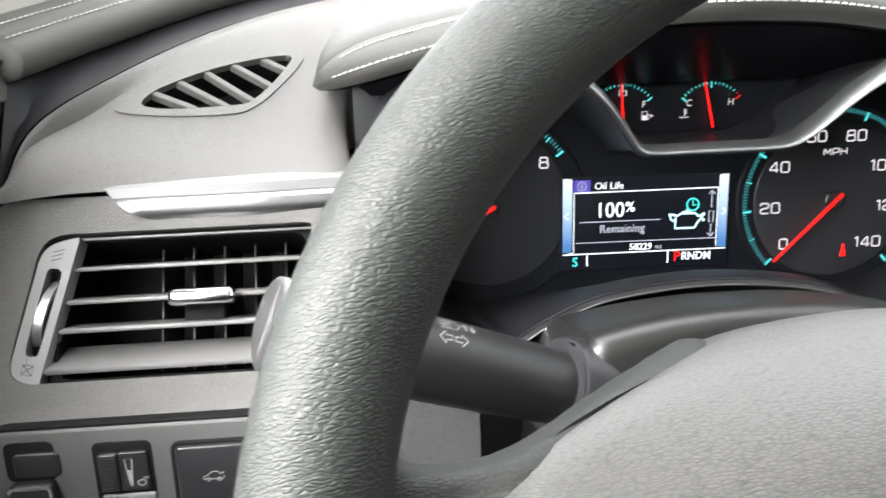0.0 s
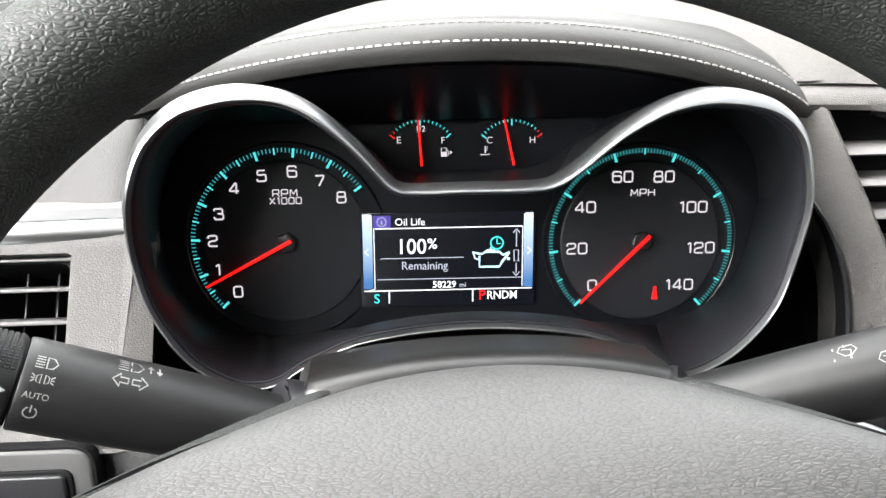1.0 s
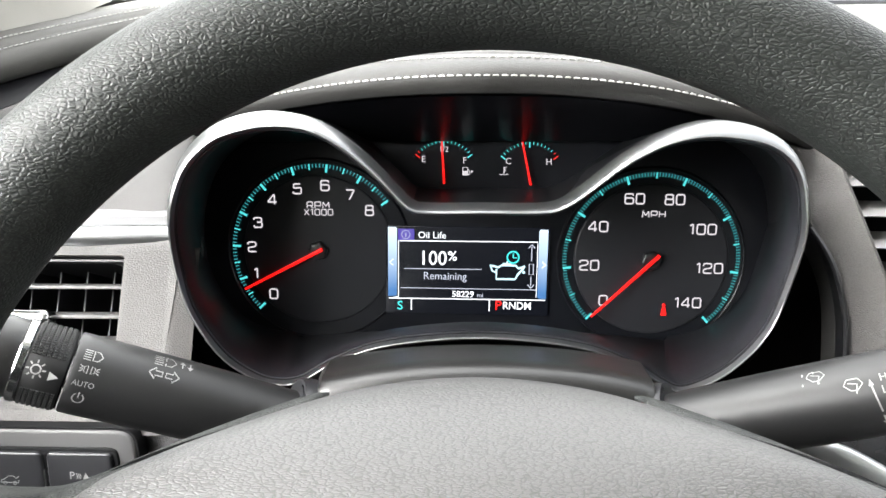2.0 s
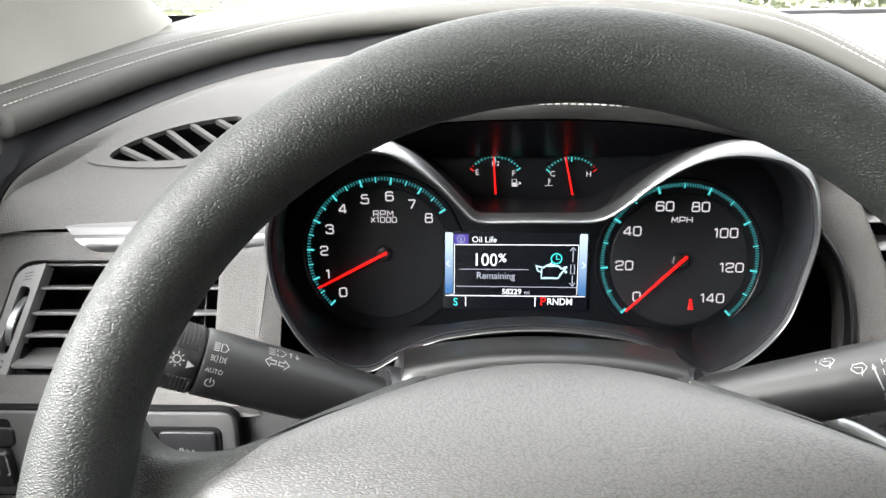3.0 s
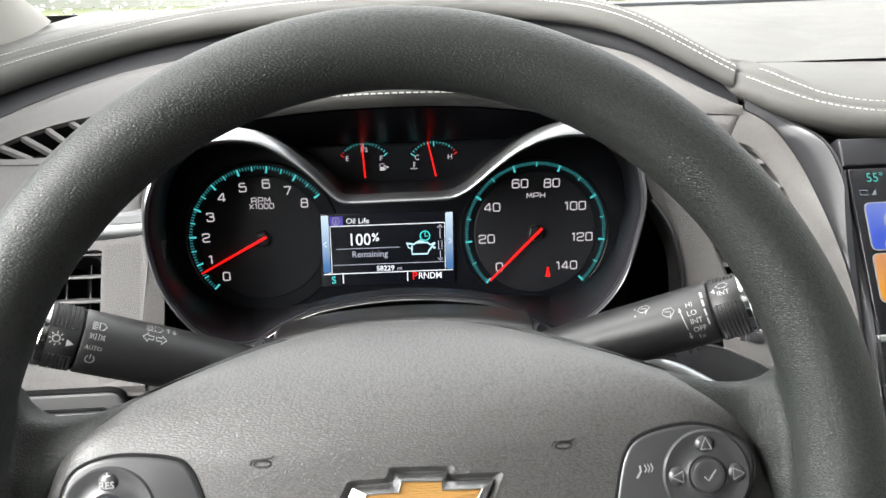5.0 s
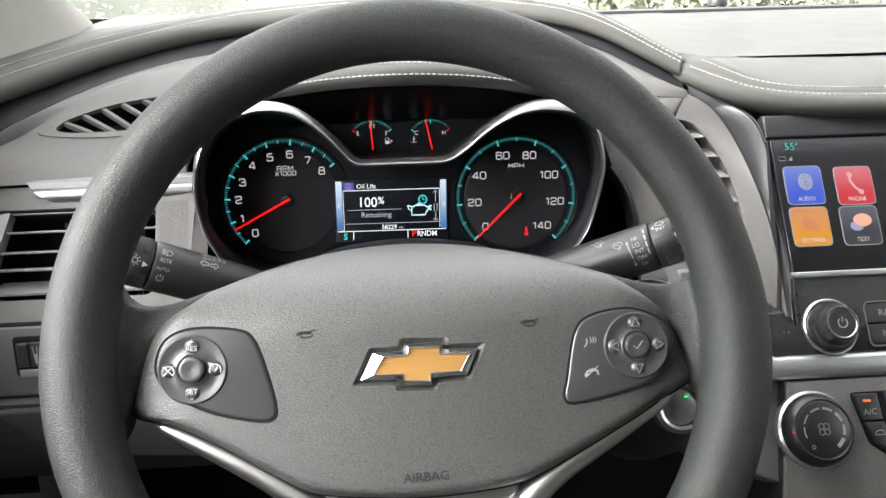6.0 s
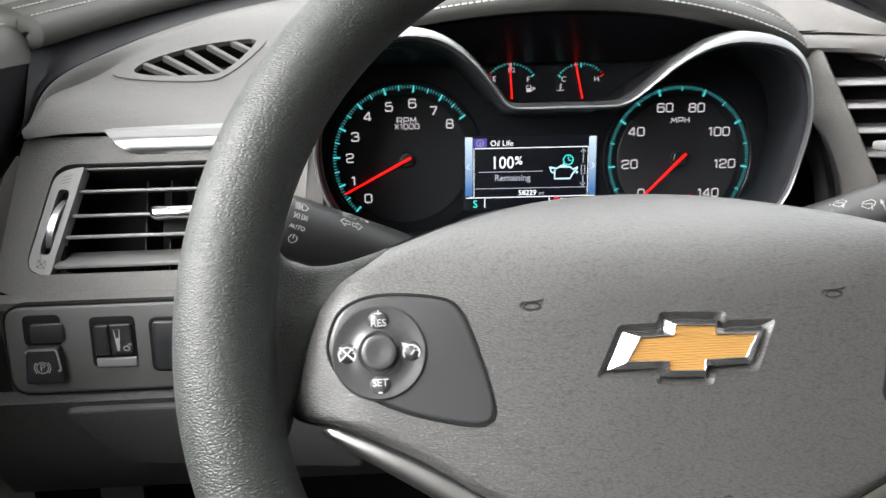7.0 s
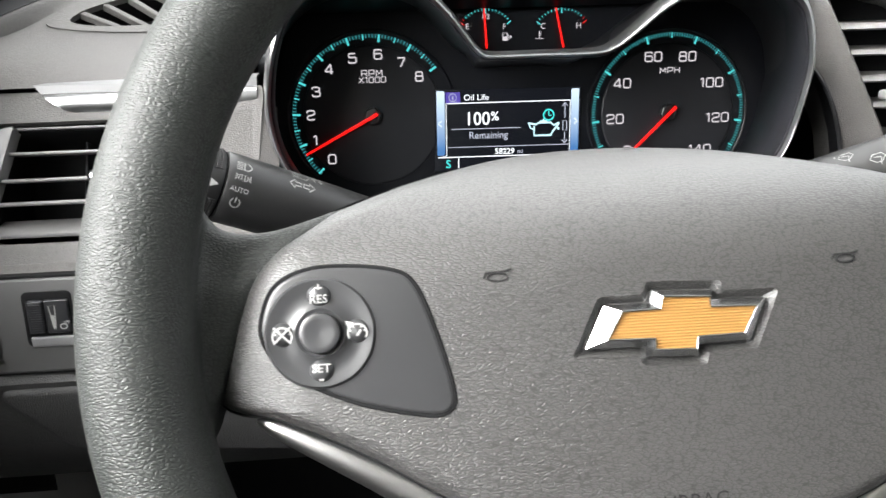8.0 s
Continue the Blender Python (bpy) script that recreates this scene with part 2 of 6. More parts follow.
RIM = mat("rim_leather", (0.01722, 0.01949, 0.01798), 0.54, spec=0.38, cells=0.8, cell_scale=800, grain=0.1, grain_scale=2200, stretch=(0.6, 1.15, 1), vary=0.1, crease_shade=0.8)
PAD = mat("airbag_cover_plastic", (0.03671, 0.03557, 0.03482), 0.5, spec=0.55, cells=1.0, cell_scale=850, grain=0.08, grain_scale=2400, stretch=(0.5, 1.2, 1), vary=0.05, coat=0.65, coat_rough=0.5, crease_shade=0.85)
DASH = mat("dash_plastic", (0.08425, 0.07984, 0.07741), 0.52, spec=0.4, cells=0.7, cell_scale=850, grain=0.12, grain_scale=2400, stretch=(0.75, 1, 1.1), vary=0.08, crease_shade=0.25)
DASH_LOW = mat("lower_dash_plastic", (0.04, 0.0395, 0.04), 0.52, spec=0.4, cells=0.9, cell_scale=750, grain=0.15, vary=0.1, crease_shade=0.3)
LEATHER = mat("dash_leather", (0.05135, 0.0502, 0.04622), 0.6, spec=0.22, cells=0.3, cell_scale=1000, grain=0.12, grain_scale=2600, vary=0.06)
HOOD = mat("hood_leather", (0.03157, 0.03082, 0.02932), 0.52, spec=0.38, cells=0.4, cell_scale=900, grain=0.1, vary=0.08, crease_shade=0.2)
THREAD = mat("thread", (0.42, 0.41, 0.39), 0.75, grain=0.3, vary=0.1)
RIBBON = mat("satin_dark_trim", (0.0085, 0.0085, 0.0098), 0.5, spec=0.16, vary=0.1, grain=0.05)
BLACK = mat("black_plastic", (0.014, 0.0142, 0.016), 0.35, spec=0.45, vary=0.2, grain=0.08, grain_scale=1800)
STALK = mat("lever_plastic", (0.01015, 0.01015, 0.0105), 0.42, spec=0.45, vary=0.15, grain=0.12, grain_scale=2600)
COVER = mat("column_plastic", (0.0095, 0.0093, 0.0092), 0.34, spec=0.5, vary=0.1, grain=0.15, grain_scale=2400, dust=0.08)
GLOSS = mat("piano_black", (0.02, 0.02, 0.022), 0.09, spec=0.5, coat=0.4, vary=0.2, dust=0.25)
HOUSING = mat("housing_plastic", (0.0075, 0.0078, 0.0098), 0.42, spec=0.4, vary=0.2, grain=0.02, grain_scale=1800)
DIAL = mat("dial_face", (0.0060, 0.0067, 0.0090), 0.34, spec=0.25, vary=0.2)
FACE = mat("dial_centre", (0.0190, 0.0197, 0.0230), 0.4, spec=0.25, vary=0.15)
# near-black: the shade inside gaps, recesses and ducts is put into the colour
VOID = mat("recess_shade", (0.007, 0.007, 0.0075), 0.7, spec=0.1, vary=0.2)
CHROME = mat("chrome", (0.75, 0.756, 0.765), 0.12, metal=1.0, vary=0.03, grain=0.03)
SPOKE = mat("satin_spoke", (0.5, 0.495, 0.49), 0.32, metal=1.0, vary=0.05, grain=0.04)
BEZEL = mat("bezel_silver", (0.2678, 0.2716, 0.2768), 0.38, metal=1.0, vary=0.05, grain=0.03)
SILVER = mat("satin_silver", (0.552, 0.5635, 0.575), 0.36, metal=1.0, vary=0.05, grain=0.04)
SATIN = mat("satin_chrome", (0.46, 0.464, 0.47), 0.3, metal=1.0, vary=0.04, grain=0.03)
MESH = mat("speaker_mesh", (0.07225, 0.07055, 0.06545), 0.6, spec=0.3, cells=1.0, cell_scale=420, vary=0.05)
GREY = mat("grey_trim", (0.13, 0.129, 0.132), 0.42, spec=0.45, vary=0.08, grain=0.1, grain_scale=2400)
GAUGE_GLOSS = mat("gloss_visor", (0.005, 0.0051, 0.0068), 0.32, spec=0.25, vary=0.1)
SLAT = mat("vent_slat", (0.1375, 0.1331, 0.1331), 0.42, spec=0.5, vary=0.08, grain=0.06)
EMBLEM = mat("emblem_chrome", (0.496, 0.5, 0.504), 0.26, metal=1.0, vary=0.04, grain=0.02)
PILLAR = mat("gloss_pillar", (0.020, 0.020, 0.0215), 0.32, spec=0.35, vary=0.1)
PANEL = mat("switch_panel_plastic", (0.062, 0.0612, 0.0615), 0.5, spec=0.4, vary=0.08, grain=0.12, grain_scale=2400)
BUTTON = mat("button_rubber", (0.02722, 0.0276, 0.02896), 0.36, spec=0.5, vary=0.08, grain=0.05, grain_scale=3000)
GOLD = mat("emblem_gold", (0.36, 0.20, 0.062), 0.42, metal=0.3, vary=0.06, grain=0.05)
WHITE = mat("white_print", (0.22, 0.22, 0.217), 0.6, vary=0.06)
HEADLINER = mat("headliner_cloth", (0.6944, 0.6832, 0.6552), 0.9, spec=0.2, grain=0.5, grain_scale=1400, vary=0.05)
CLOTH = mat("pillar_cloth", (0.25, 0.241, 0.221), 0.9, spec=0.2, grain=0.5, grain_scale=1400, vary=0.05)
SEAT = mat("seat_cloth", (0.18, 0.176, 0.17), 0.9, spec=0.2, grain=0.5, grain_scale=900, vary=0.08)
TRIM = mat("door_trim_plastic", (0.204, 0.1989, 0.1921), 0.6, spec=0.3, vary=0.06, grain=0.2)
STACK = mat("console_plastic", (0.1035, 0.1006, 0.0989), 0.5, spec=0.4, cells=0.8, cell_scale=750, grain=0.15, vary=0.08, crease_shade=0.35)
CARPET = mat("carpet", (0.03, 0.03, 0.032), 0.95, spec=0.1, grain=0.9, grain_scale=700, vary=0.3)
RED = glow("needle_red", (255, 22, 18), 1.0)
RED_DIM = glow("red_mark", (205, 30, 25), 0.8)
TEAL = glow("teal_marks", (75, 195, 195), 0.9)
TEAL_DIM = glow("dim_teal_marks", (60, 160, 165), 0.65)
LIT = glow("lit_numerals", (205, 200, 205), 0.78)
PIXEL = glow("display_white", (235, 240, 245), 1.0)
PIXEL_DIM = glow("display_grey", (175, 180, 195), 0.85)
BLUE = glow("display_blue", (62, 110, 165), 0.9, (215, 235, 248), -0.038, 0.002)
PURPLE = glow("display_purple", (70, 55, 150), 0.9)
CYAN = glow("display_cyan", (60, 205, 200), 1.0)
ICE = glow("display_ice", (190, 230, 240), 1.0)
SCREEN = glow("display_black", (14, 16, 22), 1.0)
SCREEN.node_tree.nodes["Principled BSDF"].inputs["Roughness"].default_value = 0.25

# ---- cabin shell ----
XR = 1.08  # inner face of the passenger door

solid("floor", brick(0.36, -0.3, 0.3, 1.6, 3.0, 0.04), CARPET, "dark carpeted car floor", "floor", kind="structure")
solid("wall_front", brick(0.36, 0.62, 0.66, 1.6, 0.04, 0.76), VOID, "dark firewall behind the dashboard", "wall", kind="structure")
# unseen; runs up over the rear window to block light from behind
solid("wall_rear", brick(0.36, -1.75, 0.87, 1.6, 0.06, 1.18), TRIM, "plain grey unseen rear wall, closed to the roof against light", "wall", kind="structure")
solid("ceiling", brick(0.36, -0.85, 1.46, 1.5, 1.7, 0.04, 0.012), HEADLINER, "light beige cloth headliner", "ceiling", kind="structure")
for nm, x in (("wall_left", -0.46), ("wall_right", XR + 0.06)):
    solid(nm, brick(x, -0.58, 0.62, 0.08, 2.44, 0.62, 0.02), TRIM, "grey lower door trim", "door panel", kind="structure")
    # unseen panel, added to keep rear side light off the wheel
    solid(nm + "_rear", brick(x, -1.25, 1.196, 0.06, 1.1, 0.53, 0.02), TRIM, "plain unseen panel blocking light from the rear side window", "wall", kind="structure")
for x in (-0.47, XR + 0.07):
    solid("trim_pillar", tube([(x, -0.62, 1.03), (x + (0.08 if x < 0 else -0.08), -0.68, 1.45)], 0.045, 12), HEADLINER, "beige centre roof pillar", "pillar", kind="structure")
    solid("trim_pillar", tube([(x, -1.72, 1.03), (x + (0.1 if x < 0 else -0.1), -1.6, 1.45)], 0.07, 12), HEADLINER, "beige rear roof pillar", "pillar", kind="structure")
    solid("trim_rail", tube([(x + (0.09 if x < 0 else -0.09), -1.65, 1.45), (x + (0.09 if x < 0 else -0.09), 0.02, 1.44)], 0.04, 12), HEADLINER, "beige roof side rail", "roof rail", kind="structure")

# front seat backs close the view behind the driver
for x in (0.0, 0.74):
    seat = thing("front_seat", "dark grey cloth front seat behind the wheel", "seat", pose(x, -1.0, 0.32), group="front seats")
    part("cushion", brick(0, 0.0, 0.08, 0.52, 0.52, 0.16, 0.05, seg=4), SEAT, seat)
    part("backrest", brick(0, -0.32, 0.5, 0.52, 0.16, 0.66, 0.06, seg=4), SEAT, seat, m=pose(0, 0, 0, -12))
    part("headrest", brick(0, -0.42, 0.93, 0.26, 0.1, 0.18, 0.04, seg=4), SEAT, seat)

# ---- dashboard ----
dash = thing("dashboard", "two-tone grey moulded dashboard with leather-wrapped stitched top", "dashboard", Matrix())

EDGE = [(-0.330, 0.2723, 1.0548), (-0.310, 0.3257, 1.0658), (-0.280, 0.3947, 1.0802), (-0.240, 0.4496, 1.0936), (-0.190, 0.4733, 1.1054), (-0.120, 0.4740, 1.1148), (-0.040, 0.4480, 1.1209),
        (0.040, 0.4047, 1.1231), (0.100, 0.3664, 1.1192), (0.170, 0.3212, 1.1054), (0.243, 0.2811, 1.0664)]
LOW = [(-0.332, 0.236, 1.003), (-0.319, 0.256, 1.0325), (-0.295, 0.309, 1.0520), (-0.255, 0.388, 1.0732), (-0.2, 0.440, 1.0882), (-0.12, 0.458, 1.0985), (-0.04, 0.434, 1.105),
       (0.04, 0.396, 1.1105), (0.1, 0.3585, 1.1085), (0.17, 0.3165, 1.0935), (0.21, 0.290, 1.0735), (0.243, 0.270, 1.054)]
N = 90
edge, low = spl(EDGE, N), spl(LOW, N)


def shift(curve, dy, dz, slim=None):
    """Offset a curve backwards (dy) and up (dz); slim thins the offset towards the passenger's side."""
    res = []
    for i, p in enumerate(curve):
        if slim is not None:
            k = 0.95 - slim * max(0.0, min(1.0, (p.x + 0.15) / 0.39))
            d = curve[min(i + 1, len(curve) - 1)] - curve[max(i - 1, 0)]
            res.append(p + Vector((-d.y, d.x, 0)).normalized() * dy * k + Vector((0, 0, dz * k)))
            continue
        d = curve[min(i + 1, len(curve) - 1)] - curve[max(i - 1, 0)]
        n = Vector((-d.y, d.x, 0)).normalized()
        res.append(p + n * dy + Vector((0, 0, dz)))
    return res


# dark satin ribbon under the leather roll
part("trim_ribbon", loft([shift(edge, 0.014, 0.003), shift(edge, 0.007, 0.001)] + [[a.lerp(b, f) for a, b in zip(shift(edge, 0.007, 0.001), shift(low, 0.002, 0.0))] for f in (0.3, 0.6, 0.9)] + [shift(low, 0.002, 0.0), shift(low, 0.012, -0.004)]), RIBBON, dash, "dark satin trim ribbon")
# leather roll and top
back_line = [Vector((p.x * 1.06 + 0.04 * max(0.0, (p.x - 0.1) / 0.143), 0.80 - 0.25 * (p.x - 0.1) ** 2, 1.1335 - 0.022 * p.x)) for p in edge]
roll = [shift(edge, a, b, 0.38) for a, b in ((0.008, -0.002), (0.0005, -0.0006), (-0.0022, 0.0014), (-0.0042, 0.0045), (-0.0050, 0.0080), (-0.0047, 0.0115), (-0.0033, 0.0147), (-0.0009, 0.0174), (0.0024, 0.0194), (0.0062, 0.0209), (0.0092, 0.0217), (0.0102, 0.0209), (0.0112, 0.0220), (0.0150, 0.0238), (0.0220, 0.0262), (0.0300, 0.0282))]
for f in (0.25, 0.5, 0.75, 1.0):
    roll.append([a.lerp(b, f) + Vector((0, 0, 0.003 * math.sin(f * 3.14))) for a, b in zip(roll[15], back_line)])
for k, row in enumerate(roll):
    mid_pt = roll[5][0] * 0.5 + roll[12][0] * 0.5 + Vector((0, 0.012, -0.008))
    row[0:0] = [mid_pt + (row[0] - mid_pt) * g + Vector((dx, dy, 0)) for g, dx, dy in ((0.02, -0.0065, -0.006), (0.45, -0.006, -0.0055), (0.75, -0.0045, -0.004), (0.92, -0.002, -0.002))]
part("leather_top", loft(roll), LEATHER, dash, "light grey stitched leather top")


def stitch_row(curve, step=0.0042, length=0.003, r=0.00036, lift=0.0003):
    bm = bmesh.new()
    total = sum((b - a).length for a, b in zip(curve, curve[1:]))
    pts = even(curve, max(4, int(total / step)), closed=False)
    for a, b in zip(pts, pts[1:]):
        d = (b - a).normalized()
        c = (a + b) / 2 + Vector((0, 0, lift))
        tube([c - d * length / 2, c - d * length * 0.3 + Vector((0, 0, r * 0.6)), c + d * length * 0.3 + Vector((0, 0, r * 0.6)), c + d * length / 2], [r * 0.6, r, r, r * 0.6], 6, bm)
    return bm


part("stitching", stitch_row(shift(edge, 0.0040, 0.0203, 0.38)), THREAD, dash, "pale thread", kind="stuff")
part("stitching", stitch_row(shift(edge, 0.0185, 0.0253, 0.38)), THREAD, dash, "pale thread", kind="stuff")

spk = []
for f in (0.30, 0.31, 0.45, 0.6, 0.75, 0.9, 0.91):
    e_ = 0.0 if f in (0.30, 0.91) else 0.0006
    spk.append([roll[15][i].lerp(back_line[i - 4], f) + Vector((0, 0, 0.003 * math.sin(f * 3.14) + (e_ if 7 < i < 35 else 0.0))) for i in range(7, 37)])
part("speaker_grille", loft(spk), MESH, dash, "perforated grey speaker cover")

# passenger side leather pad
PASS = [(0.222, 0.325, 1.062), (0.243, 0.286, 1.0635), (0.262, 0.256, 1.055), (0.285, 0.236, 1.047), (0.32, 0.222, 1.042), (0.38, 0.214, 1.040), (0.5, 0.212, 1.041), (0.75, 0.222, 1.043), (1.08, 0.24, 1.045)]
pe = spl(PASS, 80)
pr = [shift(pe, u, v) for u, v in ((0.03, -0.012), (0.006, -0.006), (0.0, -0.003), (-0.0025, 0.0005), (-0.0034, 0.0035), (-0.003, 0.0065), (-0.0012, 0.009), (0.0015, 0.0107), (0.005, 0.012), (0.0095, 0.0133), (0.0105, 0.0126), (0.0115, 0.0138), (0.0165, 0.0158), (0.026, 0.0188))]
seam = [Vector((0.252 + (p.x - 0.243) * 1.0, 0.335 + 0.065 * min(1, max(0, (p.x - 0.243) / 0.2)) ** 0.8, 1.0805 - 0.004 * min(1, (p.x - 0.243) / 0.1))) for p in pe]
pr += [[a.lerp(b, f) + Vector((0, 0, 0.003 * math.sin(f * 3.14))) for a, b in zip(pr[13], seam)] for f in (0.2, 0.4, 0.6, 0.8, 0.95, 1.0)]
pb = [Vector((p.x, 0.80 - 0.25 * (p.x - 0.1) ** 2 * (1 if p.x < 0.4 else 0.4), 1.127)) for p in seam]
pr += [shift(seam, 0.0008, -0.0016), shift(seam, 0.0022, -0.0016), shift(seam, 0.003, 0.0004)]
pr += [[a.lerp(b, f) + Vector((0, 0, 0.004 * math.sin(f * 3.14))) for a, b in zip(pr[-1], pb)] for f in (0.08, 0.2, 0.35, 0.6, 0.8, 1.0)]
part("passenger_leather", loft(pr), LEATHER, dash, "light grey stitched leather pad and dashboard top")
part("stitching", stitch_row(shift(pe, 0.0045, 0.0118)[12:]), THREAD, dash, "pale thread", kind="stuff")
part("stitching", stitch_row(shift(pe, 0.0190, 0.0165)[12:]), THREAD, dash, "pale thread", kind="stuff")
part("top_core", loft([[(x, y + (0.24 if x < 0.15 else 0.0), z) for x in (-0.5, 0.1, 0.2, 0.5, 1.2)] for y, z in ((0.37, 1.078), (0.5, 1.092), (0.62, 1.103), (0.8, 1.115), (0.98, 1.115))]), LEATHER, dash)
# defroster end strip towards the windscreen
part("screen_strip", brick(0.3, 0.82, 1.118, 1.7, 0.08, 0.03, 0.008), BLACK, dash)

# upper fascia: grey panel between the ribbon and the bright strip, from the door to the centre
base_l = [(-0.331, 0.232, 1.0), (-0.3, 0.238, 1.002), (-0.25, 0.243, 1.003), (-0.2, 0.248, 1.0045), (-0.168, 0.254, 1.005), (-0.16, 0.31, 1.006), (0.0, 0.34, 1.006), (0.12, 0.33, 1.02), (0.15, 0.275, 1.048), (0.178, 0.263, 1.0535), (0.21, 0.260, 1.053), (0.243, 0.263, 1.05)]
base = spl(base_l, N)
nrm = Vector((0.18916692, -0.51085453, 0.83859617)).normalized()
xa = (Vector((-0.1986, 0.3662, 1.0579)) - Vector((-0.2925, 0.2963, 1.0365))).normalized()
ya = nrm.cross(xa)
TV = Matrix((xa, ya, nrm)).transposed().to_4x4()
TV.translation = Vector((-0.2925, 0.2963, 1.0365)) + nrm * 0.0005
leaf = [(-0.002, -0.002), (0.0115, 0.0065), (0.027, 0.0112), (0.061, 0.0145), (0.09, 0.0105), (0.1145, 0.004), (0.1185, -0.001), (0.111, -0.0095), (0.085, -0.0246), (0.066, -0.0325), (0.0526, -0.0335), (0.028, -0.0237), (0.006, -0.0112)]
lo_ = even(spl(leaf, 200, True), 100)


def inside(poly_, x, y):
    return sum(((poly_[i - 1][1] > y) != (poly_[i][1] > y)) and (x < (poly_[i][0] - poly_[i - 1][0]) * (y - poly_[i - 1][1]) / (poly_[i][1] - poly_[i - 1][1]) + poly_[i - 1][0]) for i in range(len(poly_))) % 2


base_f, low_f = spl(base_l, 260), spl(LOW, 260)
mid = []
for k in range(31):
    f = k / 30
    mid.append([a.lerp(b, f) + Vector((0, -0.002 * math.sin(f * 3.14), 0.004 * math.sin(f * 3.14))) for a, b in zip(base_f, low_f)])
bm = loft([shift(base_f, 0.012, -0.003)] + mid)
hole, TVI = inset(lo_, 0.0035), TV.inverted()
gone = []
for fc in bm.faces:
    c = TVI @ fc.calc_center_median()
    if inside(hole, c.x, c.y) and abs(c.z) < 0.03:
        gone.append(fc)
bm.verts.index_update()
for v in bm.verts:
    c = TVI @ v.co
    far = min((Vector((c.x, c.y)) - q).length for q in lo_)
    w = 1.0 if inside(lo_, c.x, c.y) else max(0.0, 1 - far / 0.09)
    w *= min(1.0, max(0.0, (31 - v.index // 260) / 3))
    if w and abs(c.z) < 0.02:
        w = w * w * (3 - 2 * w)
        v.co += (TV.to_3x3() @ Vector((0, 0, -0.0002 - c.z))) * w
bmesh.ops.delete(bm, geom=gone, context="FACES")
part("upper_fascia", bm, DASH, dash, "grey grained upper panel")
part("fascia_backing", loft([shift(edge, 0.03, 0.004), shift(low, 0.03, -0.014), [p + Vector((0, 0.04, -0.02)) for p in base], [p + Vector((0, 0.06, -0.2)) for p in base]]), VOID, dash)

# vent fascia, left: leans back, with a hole for the vent
FL = facing(-0.25, 0.2205, 0.95, 27.5)
fo = rounded([(-0.098, -0.046), (0.086, -0.046), (0.094, 0.054), (-0.086, 0.054)], [0.012, 0.004, 0.004, 0.006])
fi = rounded([(-0.081, -0.0345), (0.0615, -0.0345), (0.0655, 0.036), (-0.065, 0.036)], [0.014, 0.006, 0.006, 0.012])
part("vent_fascia", ring_plate(fo, fi, -0.03, 0.003, 0.006), DASH, dash, "grey vent surround", m=FL)
part("fascia_lip", loft([[FL @ Vector((x, -0.046, 0.003)) for x in np.linspace(-0.098, 0.092, 30)], [FL @ Vector((x, -0.052, 0.0065)) for x in np.linspace(-0.098, 0.092, 30)], [FL @ Vector((x, -0.056, 0.0035)) for x in np.linspace(-0.098, 0.092, 30)], [FL @ Vector((x, -0.058, -0.012)) for x in np.linspace(-0.098, 0.092, 30)]]), DASH, dash)

# switch panel and knee panel
SW = facing(-0.25, 0.182, 0.88, 3)
sw_out = rounded([(-0.0875, -0.028), (0.080, -0.028), (0.080, 0.0265), (-0.0875, 0.0265)], [0.012, 0.01, 0.01, 0.012])
part("panel_gap", slab(inset(sw_out, -0.0012), -0.03, -0.0012, 0.0003, 1), VOID, dash, "dark gap round the switch panel", m=SW)
part("switch_panel", slab(sw_out, -0.03, 0.0, 0.002), PANEL, dash, "dark grey switch panel", m=SW)
part("side_cover", loft([[(x, 0.195 - 0.25 * max(0, x + 0.2) ** 2 - 0.15 * max(0, x + 0.17), z) for x in np.linspace(-0.345, -0.112, 24) for z in [0.846 + (0.0575 + 0.022 * ease((x + 0.166) / 0.02)) * f]] for f in (1.0, 0.85, 0.6, 0.3, 0.0)]), DASH_LOW, dash, "grained grey cover")
knee = [[(x, y, z) for x in np.linspace(-0.37, -0.105, 20)] for y, z in ((0.186, 0.852), (0.180, 0.846), (0.184, 0.832), (0.196, 0.80), (0.225, 0.76), (0.28, 0.735), (0.5, 0.72))]
part("knee_panel", loft(knee), DASH_LOW, dash, "dark lower panel")
kd = rounded([(-0.062, 0.004), (0.12, 0.004), (0.12, -0.06), (-0.03, -0.045)], [0.012, 0.006, 0.006, 0.012])
part("storage_door", slab(kd, -0.02, 0.003, 0.003), DASH_LOW, dash, "dark storage compartment door", m=facing(-0.25, 0.1815, 0.8385, -18))
knee_r = [[(x, y + 0.03 * max(0, 0.2 - x), z) for x in np.linspace(0.1, 0.32, 14)] for y, z in ((0.165, 0.872), (0.148, 0.868), (0.142, 0.855), (0.15, 0.83), (0.18, 0.79), (0.26, 0.76), (0.5, 0.74))]
part("knee_panel", loft(knee_r), STACK, dash, "dark lower panel beside the column")

# ---- hood over the instruments ----
brow = thing("instrument_hood", "grey leather instrument hood with two rows of pale stitching", "dashboard hood")


